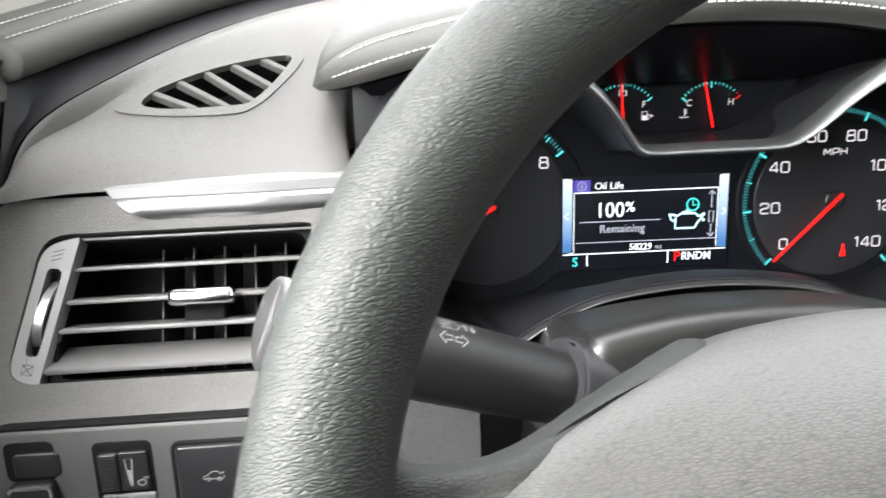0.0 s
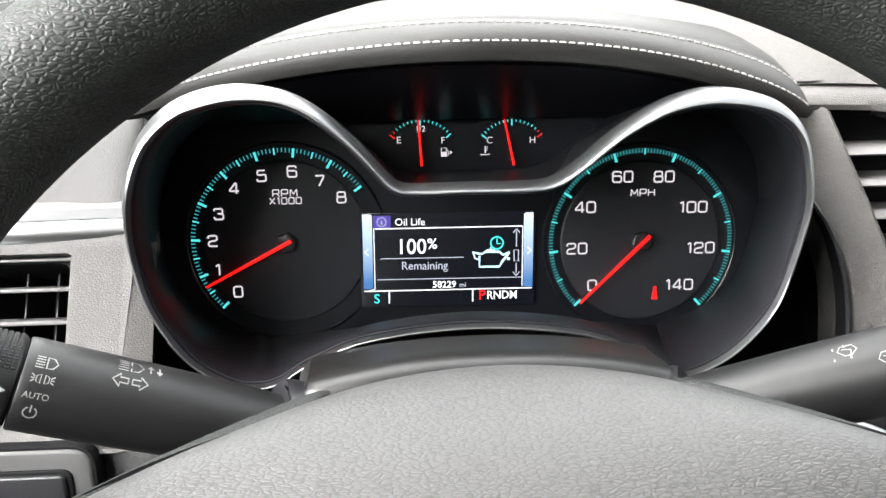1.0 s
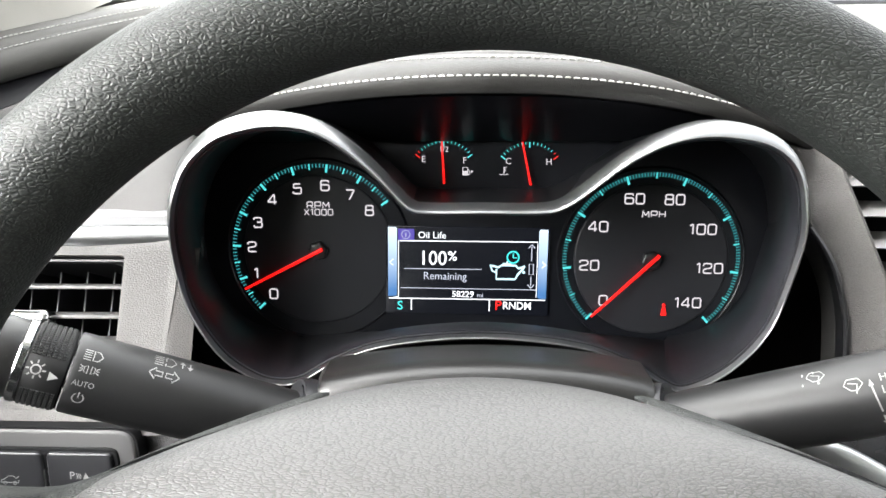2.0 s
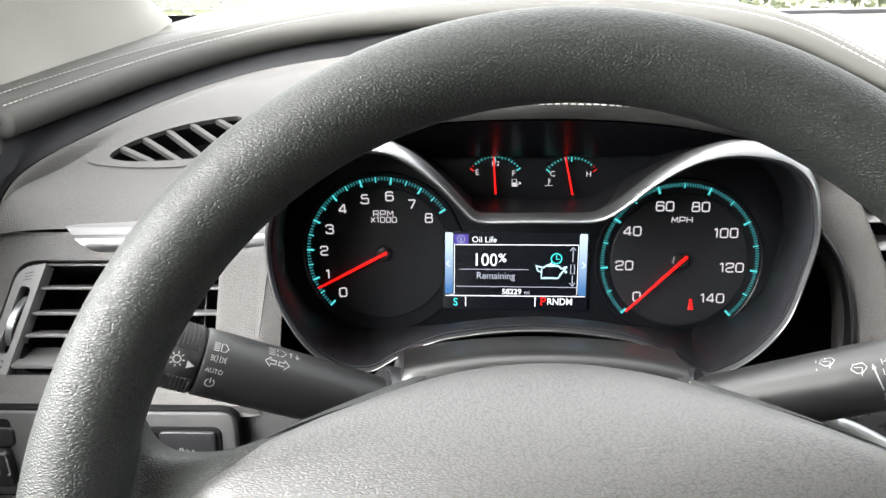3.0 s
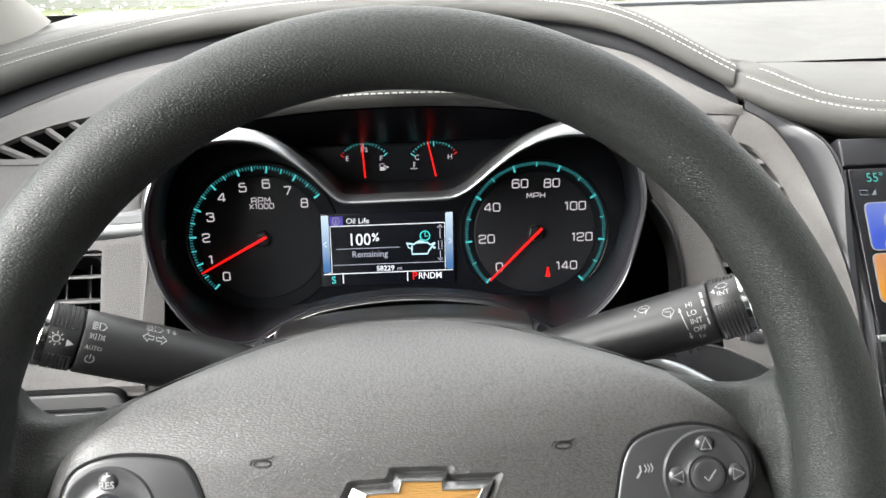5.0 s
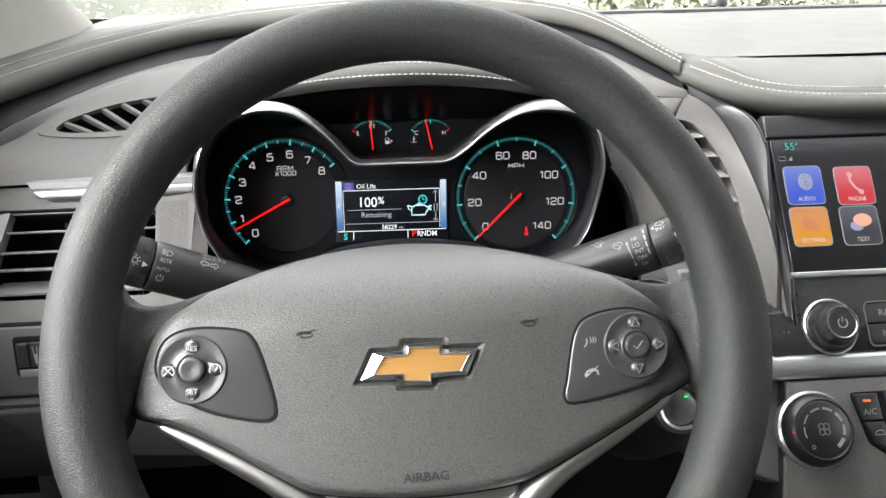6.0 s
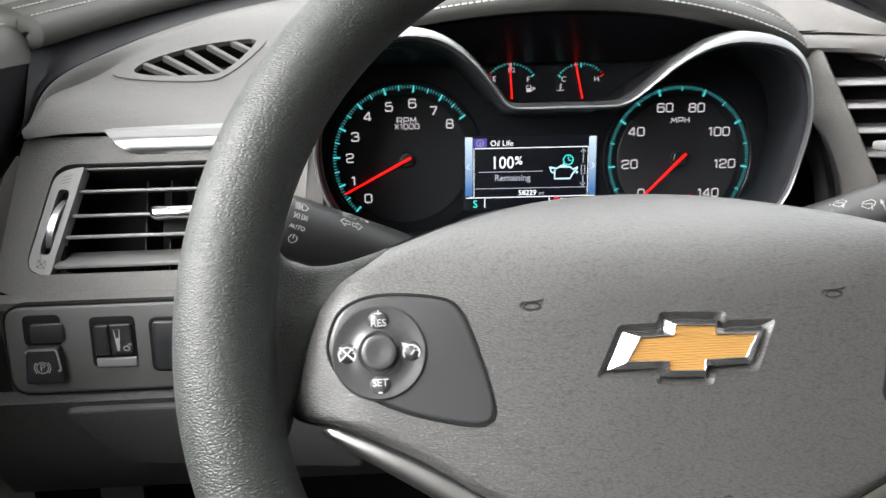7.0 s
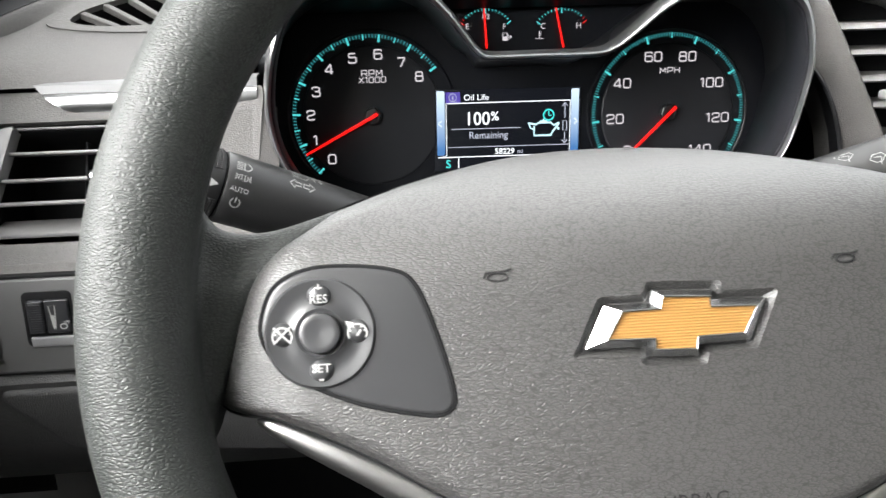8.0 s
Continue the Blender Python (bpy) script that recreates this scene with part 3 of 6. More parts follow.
def brow_curve(dy, dz, lift=0.0, n=90):
    """A line of the hood: dy back and dz up from its front edge; lift keeps the line level towards the ends."""
    pts = []
    for i in range(n):
        u = -1 + 2 * i / (n - 1)
        k = math.sqrt(max(0.0, 1 - (max(0, abs(u) - 0.78) / 0.22) ** 2))
        y = 0.214 + (0.068 if u < 0 else 0.042) * abs(u) ** 1.45 + dy * k + (0.022 if u < 0 else 0.012) * (1 - k)
        z = 1.0695 - 0.034 * u * u - 0.005 * max(0.0, u) ** 4 + (dz + lift * 0.034 * u * u) * k + (0.007 if u < 0 else 0.003) * (1 - k)
        pts.append(Vector((0.004 + 0.192 * u - 0.009 * max(0.0, u) ** 2, y, z)))
    return pts


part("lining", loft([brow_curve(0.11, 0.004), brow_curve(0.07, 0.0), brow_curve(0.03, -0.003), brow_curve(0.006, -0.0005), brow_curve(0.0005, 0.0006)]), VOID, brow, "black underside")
hc = [brow_curve(*q) for q in ((0.0, 0.0004), (-0.003, 0.003), (-0.0048, 0.0065), (-0.0045, 0.0100), (-0.002, 0.0130), (0.002, 0.0153, 0.04), (0.007, 0.0170, 0.08), (0.012, 0.0182, 0.12), (0.0135, 0.0173, 0.13), (0.015, 0.0187, 0.15), (0.03, 0.0215, 0.3), (0.06, 0.0245, 0.5), (0.1, 0.024, 0.62), (0.15, 0.018, 0.66))]
part("leather", loft(hc), HOOD, brow)
part("stitching", stitch_row(brow_curve(-0.0053, 0.0084)[3:-3], 0.0042, 0.003, 0.00045), THREAD, brow, "pale thread", kind="stuff")
part("stitching", stitch_row(brow_curve(0.006, 0.0166, 0.07)[4:-4], 0.0042, 0.003, 0.0004), THREAD, brow, "pale thread", kind="stuff")

# ---- instrument cluster ----
CL = facing(0, 0.288, 0.96, 3.7)
cluster = thing("instrument_cluster", "lit instrument cluster with two round dials in a bright-edged housing", "instrument cluster", CL)
CLI = CL.inverted()
# front rim of the housing, in the leaning plane of its edge
BZ = facing(0.004, 0.207, 0.925, 2)
right_half = [(-0.0004, 0.0226), (0.0491, 0.0179), (0.0775, 0.0074), (0.0932, -0.0021), (0.1044, -0.0049), (0.125, 0.0058), (0.1432, 0.0267), (0.1522, 0.0516), (0.1573, 0.0759), (0.1565, 0.0945), (0.1527, 0.1095), (0.1435, 0.121), (0.1298, 0.1277), (0.1093, 0.1302), (0.0884, 0.1253), (0.0684, 0.1137), (0.0486, 0.0978), (0.0386, 0.0914), (0.0287, 0.0892), (-0.0016, 0.0892)]
left_half = [(-0.03, 0.0893), (-0.037, 0.0925), (-0.0425, 0.0991), (-0.0542, 0.1135), (-0.0676, 0.1257), (-0.0812, 0.133), (-0.0973, 0.1361), (-0.1114, 0.1353), (-0.1257, 0.1309), (-0.137, 0.1222), (-0.1443, 0.1116), (-0.1493, 0.097), (-0.1538, 0.0764), (-0.1554, 0.0558), (-0.1499, 0.0339), (-0.135, 0.0111), (-0.1176, -0.0011), (-0.1047, -0.0038), (-0.0931, -0.0016), (-0.0778, 0.0074), (-0.0498, 0.0179)]
full = right_half + left_half
rimline = even(spl(full, 400, True), 220)


def ring_at(f, d, z, tilt=0.0):
    """The rim line moved inwards by the fraction f of the band's width and by d, and by z to the driver; tilt sinks the band where it is broad."""
    res = []
    for q, i in zip(rimline, inset(rimline, 1.0)):
        side = max(0, min(1, (q.y - 0.012) / 0.05))
        lobe = math.exp(-((abs(q.x) - 0.118) / 0.04) ** 2) * max(0, min(1, (q.y - 0.07) / 0.05))
        w = 0.0011 + 0.0010 * side + 0.0046 * lobe
        p = q + (i - q) * (f * w + d)
        lean_out = 0.019 * ease((-q.x - 0.026) / 0.04) * ease((q.y - 0.05) / 0.05)
        res.append(CLI @ (BZ @ Vector((p.x, p.y, z + lean_out - tilt * lobe + 0.5 * tilt * (1 - side)))))
    return res


part("bezel_rim", loft([ring_at(0, -0.0012, -0.014), ring_at(0, -0.0006, -0.0032, 0.004), ring_at(0.08, 0, -0.0016, 0.0036), ring_at(0.3, 0, -0.0003, 0.0022), ring_at(0.6, 0, 0.0005, 0.0009), ring_at(0.88, 0, 0.0006), ring_at(1, 0, 0.0), ring_at(1, 0.0006, -0.003)], True), BEZEL, cluster, "bright satin rim", sharp=60)

bead = sorted((p for p, q in zip(ring_at(0.5, 0, 0.0006), rimline) if q.y < 0.0235), key=lambda p: p.x)
part("bezel_bead", tube(bead, 0.0005, 8), SATIN, cluster, "thin bright bead along the lower rim")


def back_of(q):
    """Where the housing meets the dial plate, for a point of its rim."""
    y = q.y - 0.034
    if q.y < 0.06:
        f = (q.y + 0.0075) / 0.0675
        y = -0.043 + 0.012 * f ** 1.2 if abs(q.x) > 0.1 else -0.043 + 0.006 * (1 - (q.x / 0.1) ** 2)
        if abs(q.x) > 0.1:
            y = -0.043 + 0.069 * max(0, f) ** 1.5
    return Vector((0.004 + q.x * (1.05 + 0.075 * ease(abs(q.x) / 0.13)), min(y, 0.096), -0.001))


face_ring = [back_of(q) for q in inset(rimline, 0.006)]
part("housing", loft([ring_at(1, 0.0006, -0.003), ring_at(1, 0.0009, -0.0045), ring_at(1, 0.0014, -0.0046), ring_at(1, 0.0018, -0.006), ring_at(1, 0.0012, -0.02), face_ring], True), HOUSING, cluster, "glossy black inner housing")
part("dial_plate", slab(rounded([(-0.166, -0.06), (0.174, -0.06), (0.174, 0.101), (-0.166, 0.101)], 0.02), -0.006, -0.0005, 0.0005), DIAL, cluster)
part("rear_wall", loft([[CLI @ Vector((p.x, 0.301, z if z else p.z + 0.001)) for p in brow_curve(0.0, 0.0)[6:-6]] for z in (1.02, 0)]), HOUSING, cluster)
# outer shell around the housing
part("shell", loft([ring_at(0, -0.0012, -0.014), [p - Vector((0, 0.007, 0)) for p in ring_at(0, -0.002, -0.04)], [p - Vector((0, 0.021, 0)) for p in ring_at(0, -0.010, -0.082)]], True), BLACK, cluster)
visor = brow_curve(0.008, -0.0015)[6:-6]
part("visor_panel", loft([[CLI @ p for p in visor], [CLI @ Vector((p.x * 0.96, 0.2862, min(1.0375, p.z - 0.003))) for p in visor]]), GAUGE_GLOSS, cluster, "glossy black panel over the small gauges")
D_R = 0.0507
T_C, S_C = Vector((-0.0938, 0.0119)), Vector((0.1041, 0.0068))


def around(c, deg, r):
    a = radians(deg)
    return (c.x + r * math.sin(a), c.y + r * math.cos(a))


# squared lettering of the dials: strokes in a box one unit high
GLYPH = {
    "0": ((0.8, 1), [([(0.4, 0), (0, 0), (0, 1), (0.8, 1), (0.8, 0), (0.4, 0)], 0.22)]),
    "1": ((0.4, 1), [([(0.0, 0.86), (0.22, 1.0), (0.3, 1.0), (0.3, 0.0)], 0.02)]),
    "2": ((0.8, 1), [([(0, 0.74), (0, 1), (0.8, 1), (0.8, 0.55), (0.0, 0.42), (0.0, 0.0), (0.82, 0.0)], 0.2)]),
    "3": ((0.8, 1), [([(0, 0.78), (0, 1), (0.78, 1), (0.78, 0.54), (0.3, 0.53)], 0.2), ([(0.3, 0.53), (0.82, 0.53), (0.82, 0), (0, 0), (0, 0.24)], 0.2)]),
    "4": ((0.8, 1), [([(0.62, 0.0), (0.62, 1.0), (0.54, 1.0), (0.0, 0.36), (0.0, 0.26), (0.84, 0.26)], 0.03)]),
    "5": ((0.8, 1), [([(0.76, 1), (0.06, 1), (0.04, 0.56), (0.82, 0.62), (0.82, 0), (0, 0), (0, 0.22)], 0.18)]),
    "6": ((0.8, 1), [([(0.78, 0.8), (0.78, 1), (0, 1), (0, 0), (0.82, 0), (0.82, 0.58), (0.0, 0.58)], 0.2)]),
    "7": ((0.75, 1), [([(0, 1), (0.78, 1), (0.78, 0.9), (0.3, 0.0)], 0.06)]),
    "8": ((0.8, 1), [([(0.4, 0.54), (0.04, 0.54), (0.04, 1), (0.76, 1), (0.76, 0.54), (0.4, 0.54)], 0.18), ([(0.4, 0.54), (0, 0.54), (0, 0), (0.8, 0), (0.8, 0.54), (0.4, 0.54)], 0.2)]),
    "R": ((0.8, 1), [([(0, 0), (0, 1), (0.78, 1), (0.78, 0.42), (0.06, 0.42)], 0.14), ([(0.5, 0.42), (0.84, 0.0)], 0.05)]),
    "P": ((0.8, 1), [([(0, 0), (0, 1), (0.8, 1), (0.8, 0.38), (0.06, 0.38)], 0.16)]),
    "M": ((0.9, 1), [([(0, 0), (0.06, 1), (0.45, 0.3), (0.84, 1), (0.9, 0)], 0.02)]),
    "H": ((0.8, 1), [([(0, 0), (0, 1)], 0), ([(0.8, 0), (0.8, 1)], 0), ([(0, 0.52), (0.8, 0.52)], 0)]),
    "X": ((0.8, 1), [([(0, 0), (0.8, 1)], 0), ([(0, 1), (0.8, 0)], 0)]),
}


def soft_corners(pts, r):
    p = [Vector(q) for q in pts]
    out = [p[0]]
    for a, c, b in zip(p, p[1:], p[2:]):
        u, v = a - c, b - c
        ra, rb = min(r, u.length * 0.48), min(r, v.length * 0.48)
        if r <= 0.06:
            out += [c + u.normalized() * min(ra, 0.03), c + v.normalized() * min(rb, 0.03)]
            continue
        e0, e1 = c + u.normalized() * ra, c + v.normalized() * rb
        out += [(1 - f) ** 2 * e0 + 2 * f * (1 - f) * c + f * f * e1 for f in (0, 0.25, 0.5, 0.75, 1)]
    return out + [p[-1]]


def dial_text(text, x, y, h, weight, parent, name="numeral", wide=1.0, z=0.0018):
    """Squared letters of height h, centred on x, y."""
    gap = 0.3
    total = sum(GLYPH[c][0][0] for c in text) + gap * (len(text) - 1)
    at, bm = -total / 2, bmesh.new()
    for k, c in enumerate(text):
        (w, _), lines_ = GLYPH[c]
        for line, r in lines_:
            stroke([(x + (at + q.x) * h * wide, y + (q.y - 0.5) * h) for q in soft_corners(line, r)], weight, z + 0.00002 * k, bm)
        at += w + gap
    part(name, bm, LIT, parent)


def dial(name, c, first, step, count, minor, labels, spots):
    d = thing(name, "", "")
    d.parent = cluster
    part("recess", lathe([(D_R + 0.0050, -0.0004), (D_R + 0.0040, 0.0008), (D_R + 0.0034, 0.0002), (D_R - 0.006, 0.0002)], 72, None, c.x, c.y), DIAL, d)
    part("face", slab(disc(D_R - 0.0052, 64, c.x, c.y), -0.001, 0.0012, 0.0012), FACE, d)
    bm = bmesh.new()
    total = (count - 1) * minor
    for i in range(total + 1):
        deg = first + step * i / minor
        if i % minor == 0:
            part("major_tick", stroke([around(c, deg, D_R + 0.0014), around(c, deg, D_R - 0.0036)], 0.0014, 0.0013), TEAL, d)
        elif i % minor == minor // 2:
            part("half_tick", stroke([around(c, deg, D_R + 0.0014), around(c, deg, D_R - 0.0022)], 0.0009, 0.0012), TEAL, d)
        else:
            stroke([around(c, deg, D_R + 0.0014), around(c, deg, D_R - 0.0010)], 0.00062, 0.0012, bm)
    part("graduation", bm, TEAL_DIM, d, "dim teal graduation", kind="stuff")
    for s, (x, y) in zip(labels, spots):
        dial_text(s, x, y, 0.0058, 0.00092, d)
    return d


tach = dial("tachometer", T_C, -134.0, 23.55, 9, 10, "012345678", [(-0.1221, -0.0150), (-0.1321, -0.0023), (-0.1339, 0.0141), (-0.1296, 0.0289), (-0.1203, 0.0427), (-0.1052, 0.0492), (-0.0886, 0.0511), (-0.0739, 0.0456), (-0.0625, 0.0363)])
speedo = dial("speedometer", S_C, -134.3, 38.77, 8, 20, ["0", "20", "40", "60", "80", "100", "120", "140"], [(0.0768, -0.0178), (0.0679, 0.0037), (0.0724, 0.0270), (0.0930, 0.0435), (0.1162, 0.0430), (0.1334, 0.0255), (0.1385, 0.0021), (0.1270, -0.0190)])
dial_text("RPM", -0.0930, 0.0395, 0.0037, 0.00062, tach, "lettering", 1.15)
dial_text("X1000", -0.0929, 0.0352, 0.0034, 0.00058, tach, "lettering", 1.05)
dial_text("MPH", 0.1044, 0.0344, 0.0037, 0.00062, speedo, "lettering", 1.15)


def needle(parent, c, deg, length, tail, w, z=0.006):
    a, b = Vector(around(c, deg, length)), Vector(around(c, deg + 180, tail))
    d = (b - a).normalized()
    s = Vector((-d.y, d.x))
    o = [a - s * w * 0.32, b - s * w * 0.5, b + s * w * 0.5, a + s * w * 0.32]
    part("needle", slab(o, z, z + 0.0012, 0.0004, 2), RED, parent, "glowing red needle")
    return d


needle(tach, T_C, -117.3, 0.0500, 0.0035, 0.0021)
needle(speedo, S_C, -133.9, 0.0486, 0.0055, 0.0021)
for d, c in ((tach, T_C), (speedo, S_C)):
    part("needle_hub", slab(rounded([around(c, k * 60 + 15, 0.0062) for k in range(6)], 0.001), 0.0012, 0.0052, 0.0014), BLACK, d, "black needle hub")
# belt reminder lamp
lamp = bmesh.new()
slab(disc(0.0011, 12, 0.1131, -0.0208), 0.0012, 0.0016, 0.0001, 1, lamp)
slab([(0.1113, -0.0272), (0.1149, -0.0272), (0.1141, -0.0222), (0.1121, -0.0222)], 0.0012, 0.0016, 0.0001, 1, lamp)
part("warning_lamp", lamp, RED, speedo, "red seat-belt warning lamp")

# small gauges
for name, c, ang, marks in (("fuel_gauge", Vector((-0.0183, 0.0565)), -3, (("E", -0.0302, 0.0664), ("F", -0.0062, 0.0657), ("1/2", -0.0183, 0.0722))), ("temperature_gauge", Vector((0.0315, 0.0555)), -11.5, (("C", 0.0193, 0.0652), ("H", 0.0428, 0.0648)))):
    g = thing(name, "", "")
    g.parent = cluster
    red = bmesh.new()
    teal = bmesh.new()
    for i in range(17):
        deg = -52 + 104 * i / 16
        is_red = (i < 2 if name == "fuel_gauge" else i > 14)
        stroke([around(c, deg, 0.021), around(c, deg, 0.0176 if i % 8 == 0 else 0.0195)], 0.0008 if i % 8 == 0 else 0.0005, 0.0014, red if is_red else teal)
    part("graduation", teal, TEAL, g, kind="stuff")
    part("limit_mark", red, RED_DIM, g, "red limit marks")
    for s, x, y in marks:
        words(s, 0.0052 if len(s) == 1 else 0.0045, x, y, 0.0014, LIT, g, "numeral")
    needle(g, c, ang, 0.0215, 0.004, 0.0013, 0.003)
fuel = bmesh.new()
stroke([(-0.0072, 0.0572), (-0.0072, 0.0618), (-0.0044, 0.0618), (-0.0044, 0.0572)], 0.0005, 0.0014, fuel, True)
slab(rect(0.0028, 0.0024, -0.0058, 0.0584), 0.001, 0.0015, 0.0001, 1, fuel)
stroke([(-0.0044, 0.0608), (-0.0034, 0.06), (-0.0034, 0.0578), (-0.0042, 0.0574)], 0.0004, 0.0014, fuel)
poly([(-0.0026, 0.0582), (-0.0026, 0.0604), (-0.001, 0.0593)], 0.0016, fuel)
part("pump_symbol", fuel, LIT, cluster)
therm = bmesh.new()
stroke([(0.0168, 0.0582), (0.0168, 0.0622)], 0.0006, 0.0014, therm)
for k in range(3):
    stroke([(0.0168, 0.0598 + 0.001 * k), (0.0182, 0.0598 + 0.001 * k)], 0.0003, 0.0014, therm)
stroke([(0.0142, 0.0579), (0.0152, 0.0574), (0.0162, 0.0579), (0.0174, 0.0574), (0.0186, 0.0579), (0.0194, 0.0574)], 0.0004, 0.0014, therm)
part("coolant_symbol", therm, LIT, cluster)

# driver display: metres from its top left corner
disp = thing("driver_display", "", "")
disp.parent = cluster
disp.matrix_basis = Matrix.Translation((-0.0517, 0.0258, 0.0012)) @ pose(0, 0, 0, 0, 0, -0.9)
U = 0.000314


def sx(a, b):
    return ((a - 641) * U, (381 - b) * U)


part("screen", slab([sx(636, 548), sx(948, 548), sx(948, 377), sx(636, 377)], -0.002, 0.0, 0.0003), SCREEN, disp, "black lit display screen")
for a, b, sg in ((641, 658, 1), (927, 944, -1)):
    bar_o = [sx(a, 514), sx(b, 514), sx(b, 379), sx(a, 379)]
    part("side_bar", poly(rounded(bar_o, [0.0003, 0.002, 0.0014, 0.0003] if sg > 0 else [0.002, 0.0003, 0.0003, 0.0014], 4), 0.0003), BLUE, disp, "pale blue side bar")
    cx_ = a + 6 if sg > 0 else b - 6
    part("side_arrow", stroke([sx(cx_ + sg * 4, 441), sx(cx_ - sg * 3, 447), sx(cx_ + sg * 4, 453)], 2 * U, 0.0004), PIXEL, disp)
lines = bmesh.new()
for a, b, c, d, w in ((663, 405, 925, 403, 2.2), (642, 518, 943, 516, 2.2), (686, 520, 686, 541, 2.5), (836, 518, 836, 540, 2.5), (661, 404, 661, 514, 1.5), (661, 514, 650, 517, 1.5), (925, 404, 925, 512, 1.5)):
    stroke([sx(a, b), sx(c, d)], w * U, 0.0004, lines)
part("ruled_line", lines, PIXEL, disp)
lines = bmesh.new()
for a, b, c, d, w in ((672, 459, 820, 458, 1.6), (665, 497, 925, 496, 1.6), (914, 412, 914, 440, 2), (914, 470, 914, 488, 2), (908, 415, 914, 408, 2), (914, 408, 920, 415, 2), (908, 486, 914, 493, 2), (914, 493, 920, 486, 2)):
    stroke([sx(a, b), sx(c, d)], w * U, 0.0004, lines)
stroke([sx(910, 446), sx(918, 446), sx(918, 466), sx(910, 466)], 2 * U, 0.0004, lines, True)
part("ruled_line", lines, PIXEL_DIM, disp)
part("info_tab", poly([sx(660, 404), sx(691, 404), sx(691, 382), sx(660, 382)], 0.0003), PURPLE, disp, "purple information tab")
ic = stroke([Vector(q) + Vector(sx(675, 393)) for q in disc(8 * U, 20)], 1.6 * U, 0.0004, None, True)
stroke([sx(675, 390), sx(675, 398)], 2.4 * U, 0.0005, ic)
part("info_symbol", ic, PIXEL_DIM, disp)
for s, size, a, b, w, mt, al in (("Oil Life", 17, 698, 394, 1.0, PIXEL, "LEFT"), ("100", 37, 727, 439, 0.92, PIXEL, "CENTER"), ("%", 25, 764, 434, 1.0, PIXEL, "CENTER"), ("Remaining", 20, 750, 473, 0.95, PIXEL_DIM, "CENTER"), ("58229", 16, 785, 508, 1.0, PIXEL, "CENTER"), ("mi", 12, 818, 509, 1.0, PIXEL_DIM, "CENTER"),
                             ("S", 23, 664, 533, 1.0, CYAN, "CENTER"), ("P", 24, 853, 529, 1.0, RED, "CENTER"), ("RNDM", 20, 889, 529, 0.9, PIXEL, "CENTER")):
    x, y = sx(a, b)
    words(s, size * U * 1.06, x, y, 0.0005, mt, disp, "lettering", w, align=al, bold=0.00003 if len(s) > 5 or s == "mi" else 0.0001)
can = stroke([sx(*q) for q in ((838, 450), (852, 453), (858, 449), (884, 449), (890, 455), (902, 450))], 4 * U, 0.0004)
stroke([sx(*q) for q in ((902, 450), (888, 468), (884, 476), (848, 476), (848, 456))], 4 * U, 0.0004, can)
stroke([sx(860, 446), sx(876, 446)], 3 * U, 0.0004, can)
stroke([sx(868, 446), sx(868, 441)], 3 * U, 0.0004, can)
stroke([sx(836, 448), sx(840, 460), sx(849, 464)], 3 * U, 0.0004, can)
slab([Vector(q) + Vector(sx(900, 462)) for q in disc(3 * U, 10)], 0.0002, 0.0005, 0.0001, 1, can)
part("oil_can_symbol", can, ICE, disp, "pale blue oil can symbol")
ck = stroke([Vector(q) + Vector(sx(879, 433)) for q in disc(11 * U, 28)], 3 * U, 0.0005, None, True)
stroke([sx(879, 425), sx(879, 434), sx(886, 434)], 2.4 * U, 0.0006, ck)
part("clock_symbol", ck, CYAN, disp, "cyan clock symbol")

# ---- steering column ----
shroud = thing("steering_column_cover", "grey plastic steering column cover behind the wheel", "column cover")


def arch(y, top, w, low_z, n=48):
    """A line across the column: a nearly flat top with rounded shoulders and steep flanks."""
    pts = []
    for i in range(n):
        u = -1 + 2 * i / (n - 1)
        e = max(0.0, abs(u) - 0.66) / 0.34
        x = w * (min(1.0, abs(u) / 0.66) * 0.93 + 0.07 * min(1.0, e * 4) ** 0.5 + 0.1 * e)
        z = top - 0.0085 * min(1.0, abs(u) / 0.66) ** 2.2 - 0.006 * min(1.0, e * 4) ** 2 - (top - low_z) * e ** 1.3
        pts.append(Vector((0.005 + math.copysign(x, u), y, z)))
    return pts


part("upper_cover", loft([arch(y, top, w, low) for y, top, w, low in ((0.218, 0.934, 0.086, 0.86), (0.212, 0.9425, 0.085, 0.86), (0.203, 0.9465, 0.0838, 0.86), (0.19, 0.9495, 0.0822, 0.86), (0.176, 0.9530, 0.0806, 0.86), (0.164, 0.9560, 0.0794, 0.858),
                                                                  (0.156, 0.9578, 0.0786, 0.857), (0.151, 0.9578, 0.0780, 0.856), (0.1475, 0.9562, 0.0776, 0.855), (0.1450, 0.9530, 0.0772, 0.855), (0.1435, 0.9485, 0.0768, 0.855), (0.1410, 0.9350, 0.0760, 0.853), (0.1380, 0.9100, 0.0745, 0.85), (0.1350, 0.8800, 0.072, 0.846))]), COVER, shroud)
part("lower_cover", brick(0.003, 0.20, 0.84, 0.15, 0.14, 0.1, 0.02, seg=3), BLACK, shroud)
part("column", tube([(0, 0.03, 0.935), (0, 0.22, 0.86)], 0.045, 20), BLACK, shroud)
for sg in (-1, 1):
    a_, d_ = Vector((0.003 + sg * 0.0770, 0.1541, 0.9246)), Vector((sg * 0.094, -0.0345, 0.0435)).normalized()
    part("lever_boot", tube([a_ - d_ * 0.004, a_ + d_ * 0.0085, a_ + d_ * 0.0105, a_ + d_ * 0.011, a_ + d_ * 0.008], [0.0225, 0.0215, 0.0205, 0.0188, 0.0165], 36, caps=False), BLACK, shroud, "black boot round the lever")

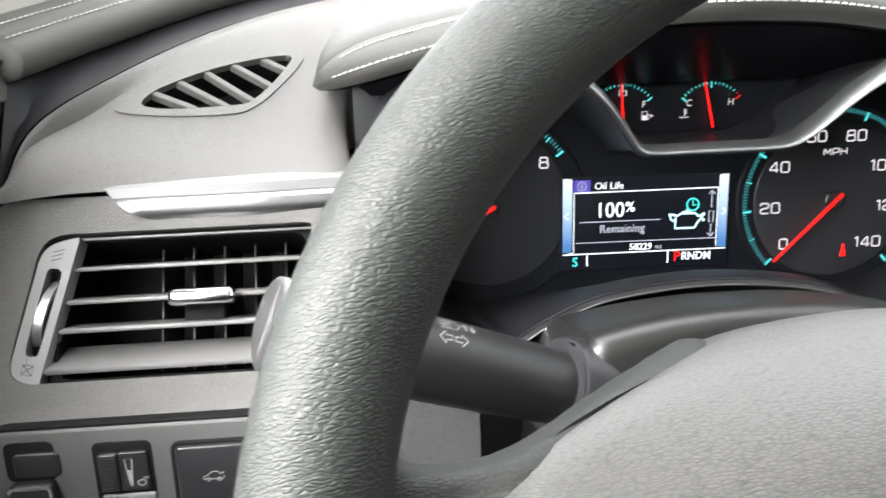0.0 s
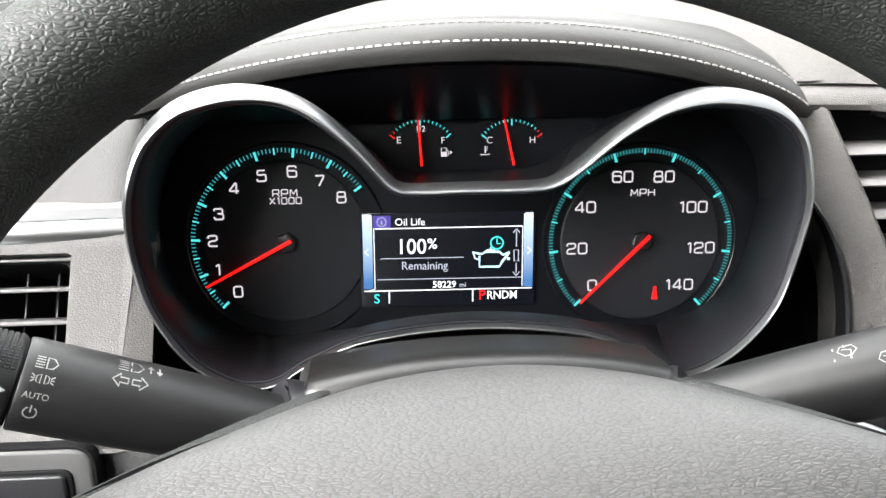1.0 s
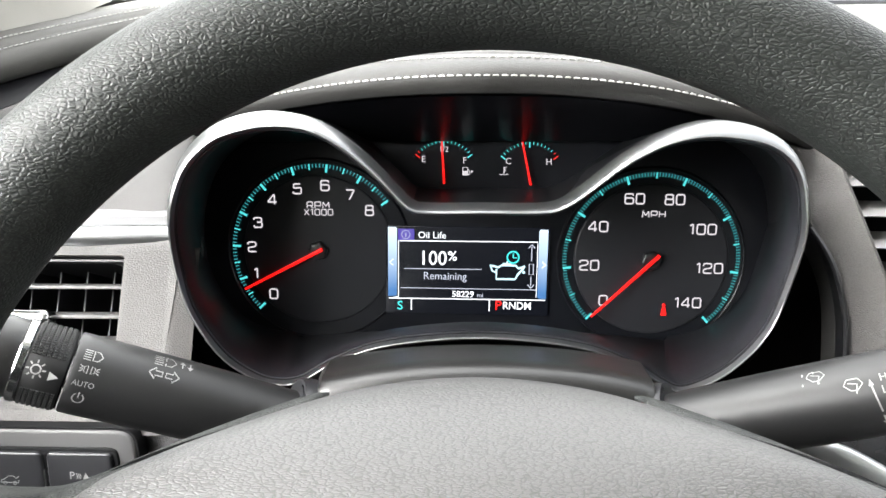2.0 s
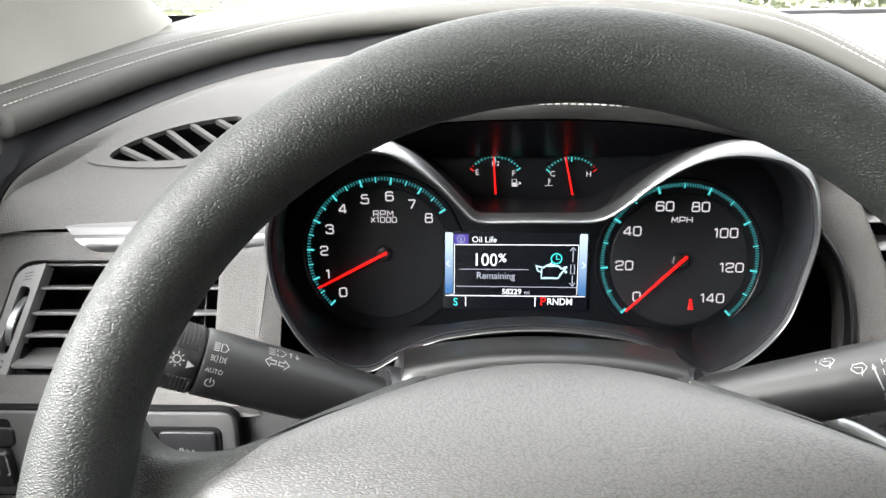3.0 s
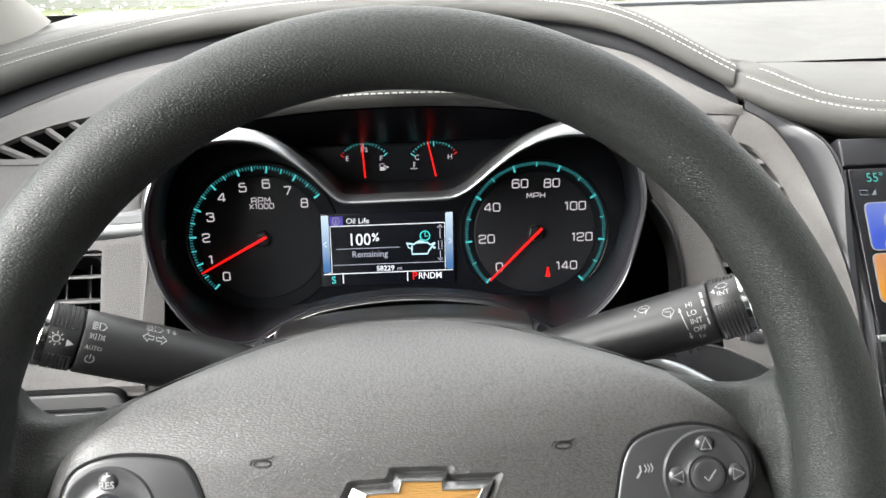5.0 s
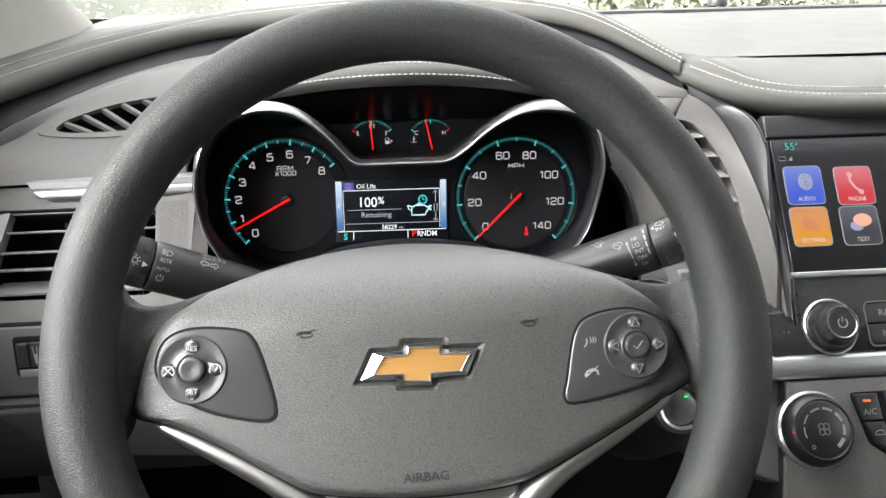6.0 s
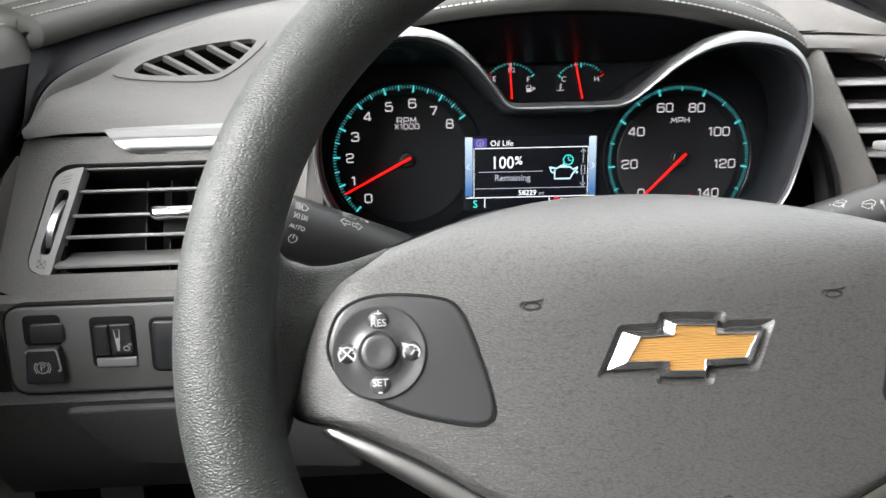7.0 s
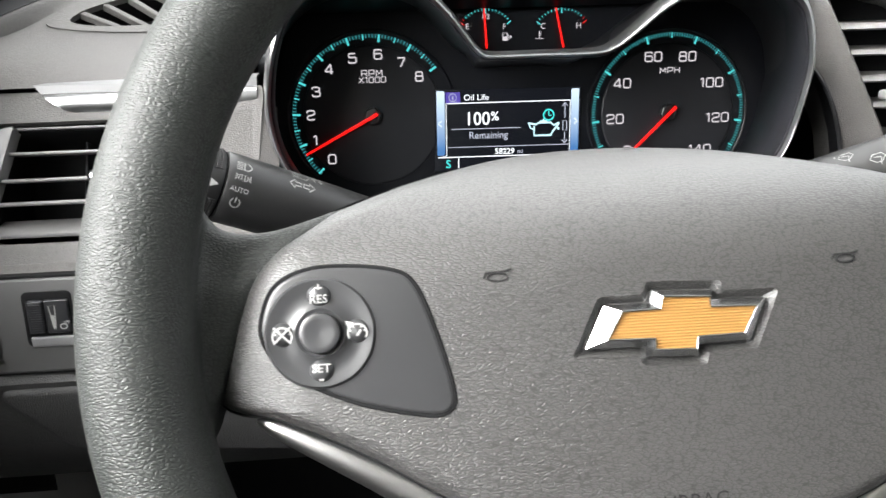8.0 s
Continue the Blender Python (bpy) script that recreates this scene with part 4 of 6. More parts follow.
# ---- steering wheel ----
WH = facing(0, 0, 0.95, 22.6)
wheel = thing("steering_wheel", "dark grey leather steering wheel with grained airbag cover and silver spokes", "steering wheel", WH)
R0, RT, RZ = 0.1712, 0.0168, 0.0178
bm = bmesh.new()
rows = []
SEG, TUB = 160, 28
for i in range(SEG):
    a = 2 * math.pi * i / SEG
    row = []
    for k in range(TUB):
        b = 2 * math.pi * k / TUB
        grip = 1 + 0.075 * math.exp(-((abs(math.degrees(a) - 180) - 80) / 26) ** 2)
        rad = R0 + RT * grip * math.cos(b)
        row.append(bm.verts.new((rad * math.sin(a) + 0.0035, rad * math.cos(a) + 0.0012, RZ * grip * math.sin(b))))
    rows.append(row)
for i in range(SEG):
    a, b = rows[i - 1], rows[i]
    for k in range(TUB):
        bm.faces.new((a[k - 1], a[k], b[k], b[k - 1]))
PAD_BACK = 0.057


def pad_z(x, y, s):
    """Height of the airbag cover over the wheel's plane; s: 0 in the middle, 1 at the edge."""
    yy = max(0.0, y - 0.004)
    back = PAD_BACK * (yy / 0.058) ** 2.3
    side = 0.006 * max(0, abs(x) - 0.12) / 0.03
    return -0.0045 - back - side - 0.004 * max(0, s - 0.955) / 0.045 + 0.002 * (1 - (x / 0.15) ** 2)


SPOKE_L = [(-0.050, 0.0572), (-0.058, 0.0558), (-0.068, 0.0523), (-0.078, 0.0485), (-0.0912, 0.0432), (-0.1025, 0.0382), (-0.1135, 0.0333), (-0.125, 0.0298), (-0.1352, 0.0288), (-0.1440, 0.0300), (-0.1496, 0.0345), (-0.1550, 0.045), (-0.162, 0.05), (-0.1675, 0.028), (-0.1685, 0.0), (-0.1665, -0.028), (-0.1615, -0.05), (-0.1535, -0.048), (-0.1490, -0.040),
           (-0.1455, -0.030), (-0.1405, -0.014), (-0.1335, 0.006), (-0.122, 0.0195), (-0.106, 0.0300), (-0.090, 0.0370), (-0.070, 0.0450), (-0.056, 0.0500)]
SPOKE_R = [(0.054, 0.0572), (0.062, 0.0558), (0.072, 0.0523), (0.083, 0.0485), (0.0965, 0.0432), (0.1085, 0.0380), (0.1190, 0.0335), (0.1300, 0.0298), (0.1395, 0.0280), (0.1490, 0.0275), (0.1570, 0.0298), (0.1620, 0.0350), (0.168, 0.05), (0.1745, 0.028), (0.1755, 0.0), (0.1735, -0.028), (0.1685, -0.05), (0.1620, -0.049), (0.1590, -0.040),
           (0.1555, -0.031), (0.1500, -0.012), (0.1400, 0.008), (0.127, 0.0195), (0.111, 0.0300), (0.095, 0.0370), (0.074, 0.0450), (0.060, 0.0500)]
for outline in (SPOKE_L, SPOKE_R):
    n0 = len(bm.verts)
    slab(even(spl(outline, 200, True), 110), -0.022, 0.0, 0.0025, 3, bm)
    bm.verts.ensure_lookup_table()
    for v in bm.verts[n0:]:
        f = max(0.0, min(1.0, (abs(v.co.x - 0.0035) - 0.136) / 0.03))
        f = f * f * (3 - 2 * f)
        sink = 0.0042 * ease((0.122 - abs(v.co.x - 0.0035)) / 0.03) + 0.004 * ease((0.09 - abs(v.co.x - 0.0035)) / 0.04)
        v.co.z += (1 - f) * (pad_z(v.co.x, v.co.y, 1.0) + 0.0022 - sink) + f * 0.003
rim = part("rim", bm, RIM, wheel, "dark grained leather rim", sharp=180)
rm = rim.modifiers.new("weld", "REMESH")
rm.mode, rm.voxel_size, rm.use_smooth_shade = "VOXEL", 0.0016, True
sm = rim.modifiers.new("soften", "SMOOTH")
sm.factor, sm.iterations = 0.5, 22

PAD_OUT = [(0.0, 0.0625), (0.04, 0.0588), (0.08, 0.0472), (0.105, 0.038), (0.124, 0.0285), (0.141, 0.0145), (0.150, -0.001), (0.1555, -0.0205), (0.1535, -0.0265), (0.139, -0.0335), (0.11, -0.0485), (0.078, -0.0645), (0.058, -0.0725), (0.042, -0.0755), (0.015, -0.0775),
           (-0.012, -0.077), (-0.05, -0.0725), (-0.073, -0.0615), (-0.096, -0.0475), (-0.124, -0.034), (-0.14, -0.0305), (-0.1465, -0.0245), (-0.142, -0.006), (-0.1325, 0.0165), (-0.117, 0.0285), (-0.1, 0.0375), (-0.077, 0.0468), (-0.04, 0.0583)]
pad_line = even(spl(PAD_OUT, 300, True), 150)


# outline of the emblem
OUT = [(-0.0258, -0.0165), (-0.0188, -0.0028), (-0.0032, -0.0026), (-0.0022, 0.0014), (0.0182, 0.0006), (0.0180, -0.0026), (0.0362, -0.0030), (0.0300, -0.0165), (0.0125, -0.0170), (0.0118, -0.0208), (-0.0048, -0.0200), (-0.0046, -0.0168)]
cpt = Vector((0.004, -0.012))
curves = []
for s in (0.34, 0.4, 0.5, 0.6, 0.68, 0.75, 0.8, 0.85, 0.9, 0.94, 0.965, 0.985, 1.0):
    row = []
    for q in pad_line:
        p = cpt + (q - cpt) * s
        row.append((p.x, p.y, pad_z(p.x, p.y, s)))
    curves.append(row)
curves.append([(x * 0.995, y * 0.99, z - 0.012) for x, y, z in curves[-1]])
curves.append([(x * 0.98, y * 0.97, z - 0.03) for x, y, z in curves[-2]])
bm = loft(curves, True)
bm.verts.ensure_lookup_table()
first = bm.verts[:len(pad_line)]
well = even(rounded(inset(OUT, -0.0030), 0.0012, 3), 120)
hole_v = [bm.verts.new((q.x, q.y, pad_z(q.x, q.y, 0))) for q in well]
ends = [bm.edges.get((a, b)) or bm.edges.new((a, b)) for loop_ in (first, hole_v) for a, b in zip(loop_, loop_[1:] + loop_[:1])]
bmesh.ops.triangle_fill(bm, use_beauty=True, edges=ends)
part("airbag_cover", bm, PAD, wheel, "warm grey grained airbag cover")
part("pad_gap", loft([[(q.x, q.y, pad_z(p.x, p.y, 1.0) - 0.0022) for q, p in ((a.lerp(b, max(0.0, min(1.0, (0.048 - a.y) / 0.01))), a) for a, b in zip(pad_line, inset(pad_line, d)))] for d in (0.001, -0.0012)], True), VOID, wheel, "dark gap round the airbag cover")

# silver lower spokes
o = [(-0.052, -0.069), (0.0, -0.072), (0.058, -0.069), (0.054, -0.09), (0.042, -0.12), (0.036, -0.165), (-0.026, -0.165), (-0.032, -0.12), (-0.045, -0.088)]
part("lower_plate", slab(even(o, 90), -0.034, -0.0175, 0.003, 4), SPOKE, wheel, "satin silver lower plate")
for line in ([(-0.1345, -0.0342), (-0.129, -0.0362), (-0.116, -0.0425), (-0.0955, -0.0535), (-0.072, -0.0675), (-0.052, -0.083), (-0.039, -0.103), (-0.032, -0.13), (-0.029, -0.165)],
             [(0.1440, -0.0338), (0.1385, -0.0362), (0.122, -0.0455), (0.1005, -0.0572), (0.0775, -0.0703), (0.060, -0.085), (0.048, -0.104), (0.041, -0.13), (0.038, -0.165)]):
    sp_r = [f.x for f in spl([(0.0006, 0, 0), (0.0032, 0, 0), (0.0048, 0, 0), (0.0060, 0, 0), (0.0070, 0, 0), (0.0080, 0, 0), (0.0086, 0, 0), (0.009, 0, 0), (0.009, 0, 0)], 60)]
    part("lower_spoke", tube(spl([(x, y, -0.0165) for x, y in line], 60), sp_r, 28), SPOKE, wheel, "rounded satin silver spoke")
part("hub_back", lathe([(0.0, -0.03), (0.045, -0.032), (0.05, -0.06), (0.04, -0.11), (0.0, -0.11)], 40, None, 0.0, -0.012), BLACK, wheel)

# button pads
lp = [(-0.1298, -0.0015), (-0.1245, 0.0098), (-0.111, 0.0146), (-0.0895, 0.013), (-0.0805, 0.0075), (-0.0738, -0.0105), (-0.0697, -0.0275), (-0.0712, -0.0332), (-0.079, -0.034), (-0.1015, -0.0285), (-0.1205, -0.019), (-0.1282, -0.0105)]
rp = [(0.1405, -0.0065), (0.137, 0.006), (0.1195, 0.0138), (0.098, 0.0112), (0.0885, 0.0025), (0.083, -0.0205), (0.0808, -0.0312), (0.0875, -0.034), (0.1155, -0.0288), (0.132, -0.0215)]
for nm, outl, c in (("cruise_button_pad", lp, (-0.1112, -0.0062)), ("phone_button_pad", rp, (0.1208, -0.0058))):
    b = thing(nm, "", "")
    b.parent = wheel
    line = even(spl(outl, 160, True), 80)
    part("gap", slab(inset(line, -0.0009), -0.014, -0.0024, 0.0003, 1), VOID, b)
    part("plate", slab(line, -0.014, -0.0018, 0.0016), BUTTON, b, "dark matt button plate")
    part("rocker_dish", lathe([(0.0, -0.0012), (0.0066, -0.0012), (0.0078, -0.0004), (0.0088, -0.0010), (0.0110, -0.0017), (0.0140, -0.0015), (0.0160, -0.0009), (0.0169, -0.0008), (0.0175, -0.0014), (0.0178, -0.0024)], 64, None, *c), BUTTON, b, "shallow round rocker dish")
    part("centre_button", lathe([(0.0, 0.0010), (0.0042, 0.0014), (0.0056, 0.0016), (0.0063, 0.0012), (0.0066, 0.0002), (0.0066, -0.003)], 40, None, *c), BUTTON, b)
    for k in range(4):
        part("bump", lathe([(0.0, 0.0002), (0.0018, 0.0), (0.0031, -0.0006), (0.0039, -0.0017), (0.0040, -0.003)], 24, None, c[0] + 0.0119 * math.cos(radians(k * 90)), c[1] + 0.0119 * math.sin(radians(k * 90))), BUTTON, b)
    if nm == "cruise_button_pad":
        words("RES", 0.0038, c[0], c[1] + 0.0106, 0.0003, WHITE, b, bold=0.00005)
        words("+", 0.0052, c[0], c[1] + 0.0140, 0.0, WHITE, b, bold=0.00005)
        words("SET", 0.0038, c[0], c[1] - 0.0112, 0.0003, WHITE, b, bold=0.00005)
        words("-", 0.006, c[0], c[1] - 0.0142, 0.0, WHITE, b, bold=0.00005)
        for dx in (-0.0118, 0.0118):
            px, py = c[0] + dx, c[1] - 0.0006
            g = stroke([(px + 0.0030 * math.cos(radians(t)), py + 0.0028 * math.sin(radians(t))) for t in range(-35, 216, 10)], 0.0006, 0.0002, None)
            for t in (20, 60, 120, 160):
                stroke([(px + 0.0028 * math.cos(radians(t)), py + 0.0026 * math.sin(radians(t))), (px + 0.0021 * math.cos(radians(t)), py + 0.0019 * math.sin(radians(t)))], 0.0005, 0.0002, g)
            if dx < 0:
                stroke([(px - 0.0027, py - 0.0022), (px + 0.0027, py + 0.0030)], 0.0006, 0.0003, g)
                stroke([(px - 0.0027, py + 0.0030), (px + 0.0027, py - 0.0022)], 0.0006, 0.00032, g)
            else:
                stroke([(px - 0.0002, py - 0.0008), (px + 0.0012, py + 0.0010)], 0.0008, 0.0003, g)
                poly([(px - 0.0036, py + 0.0040), (px - 0.0008, py + 0.0032), (px - 0.0028, py + 0.0014)], 0.0004, g)
            part("speed_symbol", g, WHITE, b)
    else:
        for k in range(4):
            t = k * 90
            px, py = c[0] + 0.0118 * math.cos(radians(t)), c[1] + 0.0118 * math.sin(radians(t))
            tri = [(px + 0.0028 * math.cos(radians(t + e)), py + 0.0028 * math.sin(radians(t + e))) for e in (0, 128, 232)]
            part("arrow_symbol", stroke(tri, 0.0006, 0.0002, None, True), WHITE, b)
        part("tick_symbol", stroke([(c[0] - 0.0022, c[1] - 0.0002), (c[0] - 0.0006, c[1] - 0.0018), (c[0] + 0.0026, c[1] + 0.0022)], 0.0006, 0.0016), WHITE, b)
        g = stroke([(0.0928, -0.0055), (0.0945, -0.003), (0.0942, -0.0008)], 0.0008, -0.0014)
        for k in range(3):
            stroke([(0.096 + 0.0013 * k, -0.0035), (0.0968 + 0.0013 * k, -0.002), (0.096 + 0.0013 * k, -0.0003)], 0.0005, -0.0014, g)
        part("voice_symbol", g, WHITE, b)
        g = stroke([(0.0922, -0.0205), (0.0935, -0.0182), (0.0965, -0.0172), (0.0988, -0.0182), (0.0992, -0.0202)], 0.0013, -0.0014)
        stroke([(0.0922, -0.0212), (0.0992, -0.0158)], 0.0006, -0.0013, g)
        part("phone_symbol", g, WHITE, b)

# emblem: a plain cross of two bars, gold in a chrome frame
INN = [(-0.0185, -0.0136), (-0.0130, -0.0052), (-0.0006, -0.0050), (0.0004, -0.0010), (0.0156, -0.0018), (0.0156, -0.0052), (0.0310, -0.0056), (0.0262, -0.0138), (0.0106, -0.0142), (0.0100, -0.0182), (-0.0034, -0.0176), (-0.0032, -0.0140)]
INN = [(a + 0.1 * (c_ - a), b + 0.1 * (d - b)) for (a, b), (c_, d) in zip(INN, OUT)]
emb = thing("emblem", "", "")
emb.parent = wheel
deep = even(rounded(inset(OUT, -0.0004), 0.0008, 3), 120)
part("recess", loft([[(q.x, q.y, pad_z(q.x, q.y, 0) + 0.0001) for q in well], [(q.x, q.y, -0.0062) for q in deep]], True), PAD, emb)
part("recess_floor", slab(inset(OUT, -0.0026), -0.01, -0.0061, 0.0002, 1), PAD, emb)
bmE = bmesh.new()
loft([[(x, y, -0.0065) for x, y in OUT], [(x, y, -0.0034) for x, y in OUT], [(x, y, 0.0002) for x, y in INN], [(x, y, -0.0008) for x, y in INN]], True, bmE)
tube([(x, y, 0.0) for x, y in INN + INN[:1]], 0.0004, 8, bmE)
part("chrome_frame", bmE, EMBLEM, emb, "chrome emblem frame", sharp=20)
bmG = slab(INN, -0.004, -0.0008, 0.0002, 1)
part("gold_infill", bmG, GOLD, emb, "gold ribbed emblem infill")
bmR = bmesh.new()
yy = -0.0176
while yy < -0.0012:
    xs = [x for x in np.linspace(-0.03, 0.034, 220) if sum(((INN[i - 1][1] > yy) != (INN[i][1] > yy)) and (x < (INN[i][0] - INN[i - 1][0]) * (yy - INN[i - 1][1]) / (INN[i][1] - INN[i - 1][1]) + INN[i - 1][0]) for i in range(12)) % 2]
    if xs:
        tube([(min(xs) + 0.0003, yy, -0.0007), (max(xs) - 0.0003, yy, -0.0007)], 0.00032, 6, bmR)
    yy += 0.00095
part("fine_rib", bmR, GOLD, emb, kind="stuff")
# raised marks of the cover; their dark colour paints the relief's shading
for x, y in ((-0.0532, 0.0085), (0.0648, 0.0085)):
    z = pad_z(x, y, 0)
    h = tube([(x + 0.0032 * math.cos(2 * math.pi * k / 20), y + 0.0013 * math.sin(2 * math.pi * k / 20), z) for k in range(21)], 0.00042, 6)
    tube([(x - 0.0048, y - 0.0002, z), (x - 0.004, y + 0.0016, z), (x + 0.002, y + 0.0018, z), (x + 0.0046, y + 0.0026, z)], 0.00038, 6, h)
    part("horn_symbol", h, STALK, wheel, "embossed horn symbol, its shading put into a dark colour")
# flat letters, near-black in place of the shading of pad-coloured embossing
words("AIRBAG", 0.0068, 0.006, -0.0672, pad_z(0.006, -0.067, 0.9) + 0.0005, STALK, wheel, "lettering", turn=1.5, label="lettering with emboss shading put into a dark colour")

# ---- levers on the column ----


def lever(name, label, sgn):
    lv = thing(name, label, "lever")
    root, col = Vector((sgn * 0.07, 0.156, 0.922)), (Vector((-0.1640, 0.1225, 0.9662)) if sgn < 0 else Vector((0.1710, 0.1203, 0.9645)))
    d = (col - root).normalized()
    pts = [root.lerp(col, f) for f in (0, 0.25, 0.5, 0.75, 0.96, 0.99, 1.0)]
    part("stem", tube(pts, [0.0145, 0.0156, 0.0162, 0.0164, 0.0165, 0.0165, 0.0160], 40), STALK, lv)
    part("collar", tube([col + d * 0.0004, col + d * 0.0012], 0.0155, 40), VOID, lv)
    k0, k1 = col + d * 0.0012, col + d * 0.0158
    part("knob", tube([k0, k0 + d * 0.0006, k1 - d * 0.0006, k1], [0.016, 0.0164, 0.0162, 0.0158], 48), STALK, lv)
    part("chrome_ring", tube([k1, k1 + d * 0.0005, k1 + d * 0.003, k1 + d * 0.0035], [0.0164, 0.0168, 0.0168, 0.0164], 48), CHROME, lv, "chrome ring")
    k2 = k1 + d * 0.0035
    part("end_cap", tube([k2, k2 + d * 0.002, k2 + d * 0.0075, k2 + d * 0.0082], [0.0155, 0.016, 0.0162, 0.016], 40), COVER, lv)
    k3 = k2 + d * 0.0082
    part("end_ring", tube([k3, k3 + d * 0.0006, k3 + d * 0.0028, k3 + d * 0.0036, k3 + d * 0.0032], [0.0162, 0.0167, 0.0166, 0.0156, 0.0142], 48, caps=False), SATIN, lv, "satin silver end ring")
    part("end_face", tube([k3 + d * 0.001, k3 + d * 0.0030, k3 + d * 0.0034], [0.0146, 0.0144, 0.0128], 40), GREY, lv)
    # local frame on the lever's surface: Z outwards to the driver
    xa = d * sgn
    za = Vector((0.12 * sgn * -1, -0.72, 0.68))
    za = (za - xa * za.dot(xa)).normalized()
    ya = za.cross(xa)
    m = Matrix((xa, ya, za)).transposed().to_4x4()
    m.translation = col
    # ribbed grips above and below the marked face of the knob
    rb = bmesh.new()
    for lo, hi in (((-2, 100), (-100, -46)) if sgn < 0 else ((44, 100), (-100, -4))):
        for q in range(int((hi - lo) / 4.2)):
            a = radians(lo + q * 4.2)
            for j in range(7):
                xx = sgn * (0.0028 + 0.0019 * j)
                c = Vector((xx, math.sin(a) * 0.0163, math.cos(a) * 0.0163))
                nn = Vector((0, math.sin(a), math.cos(a)))
                tt = Vector((0, math.cos(a), -math.sin(a)))
                vs = [rb.verts.new(m @ (c + Vector((ex * 0.00085, 0, 0)) + tt * ey * 0.00045)) for ex, ey in ((-1, -1), (1, -1), (1, 1), (-1, 1))]
                top = [rb.verts.new(m @ (c + nn * 0.0005 + Vector((ex * 0.0005, 0, 0)) + tt * ey * 0.00025)) for ex, ey in ((-1, -1), (1, -1), (1, 1), (-1, 1))]
                rb.faces.new(top)
                for e in range(4):
                    rb.faces.new((vs[e - 1], vs[e], top[e], top[e - 1]))
    part("grip_ribs", rb, STALK, lv, kind="stuff")

    def on(x, y, r):
        a = y / r
        return m @ Vector((x, math.sin(a) * (r + 0.00035), math.cos(a) * (r + 0.00035)))

    def draw(name, bm, r_at, parent=lv):
        for v in bm.verts:
            v.co = on(v.co.x, v.co.y, r_at(v.co.x))
        part(name, bm, WHITE, parent)

    def r_at(x):
        f = abs(x) / 0.113
        if x * sgn > 0:
            return 0.0164
        return 0.0165 - 0.0006 * abs(x) / 0.06

    def text(s, size, x, y, turn=0.0):
        ob = words(s, size, 0, 0, 0, WHITE, lv)
        me = ob.data
        rot = Matrix.Rotation(radians(turn), 2)
        for v in me.vertices:
            q = rot @ Vector((v.co.x, v.co.y))
            v.co = on(q.x + x, q.y + y, r_at(q.x + x))
        ob.matrix_basis = Matrix()

    return lv, draw, r_at, text


lev_l, draw, r_at, text = lever("light_lever", "black turn-signal and light lever with white symbols", -1)


def ray_lamp(x, y, s=1.0):
    """A headlamp with its beam lines."""
    g = stroke([(x, y - 0.0021 * s), (x, y + 0.0021 * s), (x + 0.002 * s, y + 0.0019 * s), (x + 0.0034 * s, y), (x + 0.002 * s, y - 0.0019 * s)], 0.0005, 0, None, True)
    for k in range(5):
        stroke([(x - 0.0008 * s, y + (0.002 - 0.001 * k) * s), (x - 0.0036 * s, y + (0.002 - 0.001 * k) * s)], 0.0004, 0, g)
    return g


def block_arrow(x, y, sg):
    return stroke([(x - sg * 0.0026, y + 0.001), (x + sg * 0.0002, y + 0.001), (x + sg * 0.0002, y + 0.0025), (x + sg * 0.0028, y), (x + sg * 0.0002, y - 0.0025), (x + sg * 0.0002, y - 0.001), (x - sg * 0.0026, y - 0.001)], 0.0006, 0, None, True)


text("AUTO", 0.0030, 0.0062, -0.008)
g = stroke([(0.0060 + 0.0021 * math.cos(radians(t)), -0.0139 + 0.0021 * math.sin(radians(t))) for t in range(120, 421, 20)], 0.0005)
stroke([(0.0060, -0.0112), (0.0060, -0.0138)], 0.0005, 0, g)
draw("off_symbol", g, r_at)
draw("headlamp_symbol", ray_lamp(0.0068, 0.0036), r_at)
g = bmesh.new()
for sg in (-1, 1):
    stroke([(0.0067 + sg * 0.0007, -0.0007), (0.0067 + sg * 0.0007, -0.0037), (0.0067 + sg * 0.0020, -0.0031), (0.0067 + sg * 0.0020, -0.0013)], 0.0004, 0, g, True)
    for k in range(3):
        stroke([(0.0067 + sg * 0.0025, -0.0022 + 0.0005 * (k - 1)), (0.0067 + sg * 0.0037, -0.0022 + 0.0013 * (k - 1))], 0.0004, 0, g)
draw("park_lamp_symbol", g, r_at)
g = ray_lamp(0.0340, 0.0101, 1.25)
for x, sg in ((0.0408, 1), (0.0440, -1)):
    stroke([(x, 0.0104 - sg * 0.002), (x, 0.0104 + sg * 0.0014)], 0.0006, 0, g)
    poly([(x - 0.0013, 0.0104 + sg * 0.0004), (x + 0.0013, 0.0104 + sg * 0.0004), (x, 0.0104 + sg * 0.0024)], 0, g)
draw("beam_symbol", g, r_at)
for sg, x in ((-1, 0.0310), (1, 0.0376)):
    draw("turn_arrow", block_arrow(x, 0.0032, sg), r_at)
g = stroke([(-0.0115 + 0.0017 * math.cos(radians(t)), 0.0017 * math.sin(radians(t)) - 0.0066) for t in range(0, 360, 20)], 0.0006, 0, None, True)
for k in range(8):
    a = radians(45 * k)
    stroke([(-0.0115 + 0.0024 * math.cos(a), -0.0066 + 0.0024 * math.sin(a)), (-0.0115 + 0.0036 * math.cos(a), -0.0066 + 0.0036 * math.sin(a))], 0.0006, 0, g)
poly([(-0.0066, -0.0098), (-0.0066, -0.0062), (-0.0030, -0.0080)], 0, g)
draw("lamp_symbol", g, r_at)

lev_r, draw, r_at, text = lever("wiper_lever", "black wiper lever with white lettering and symbols", 1)
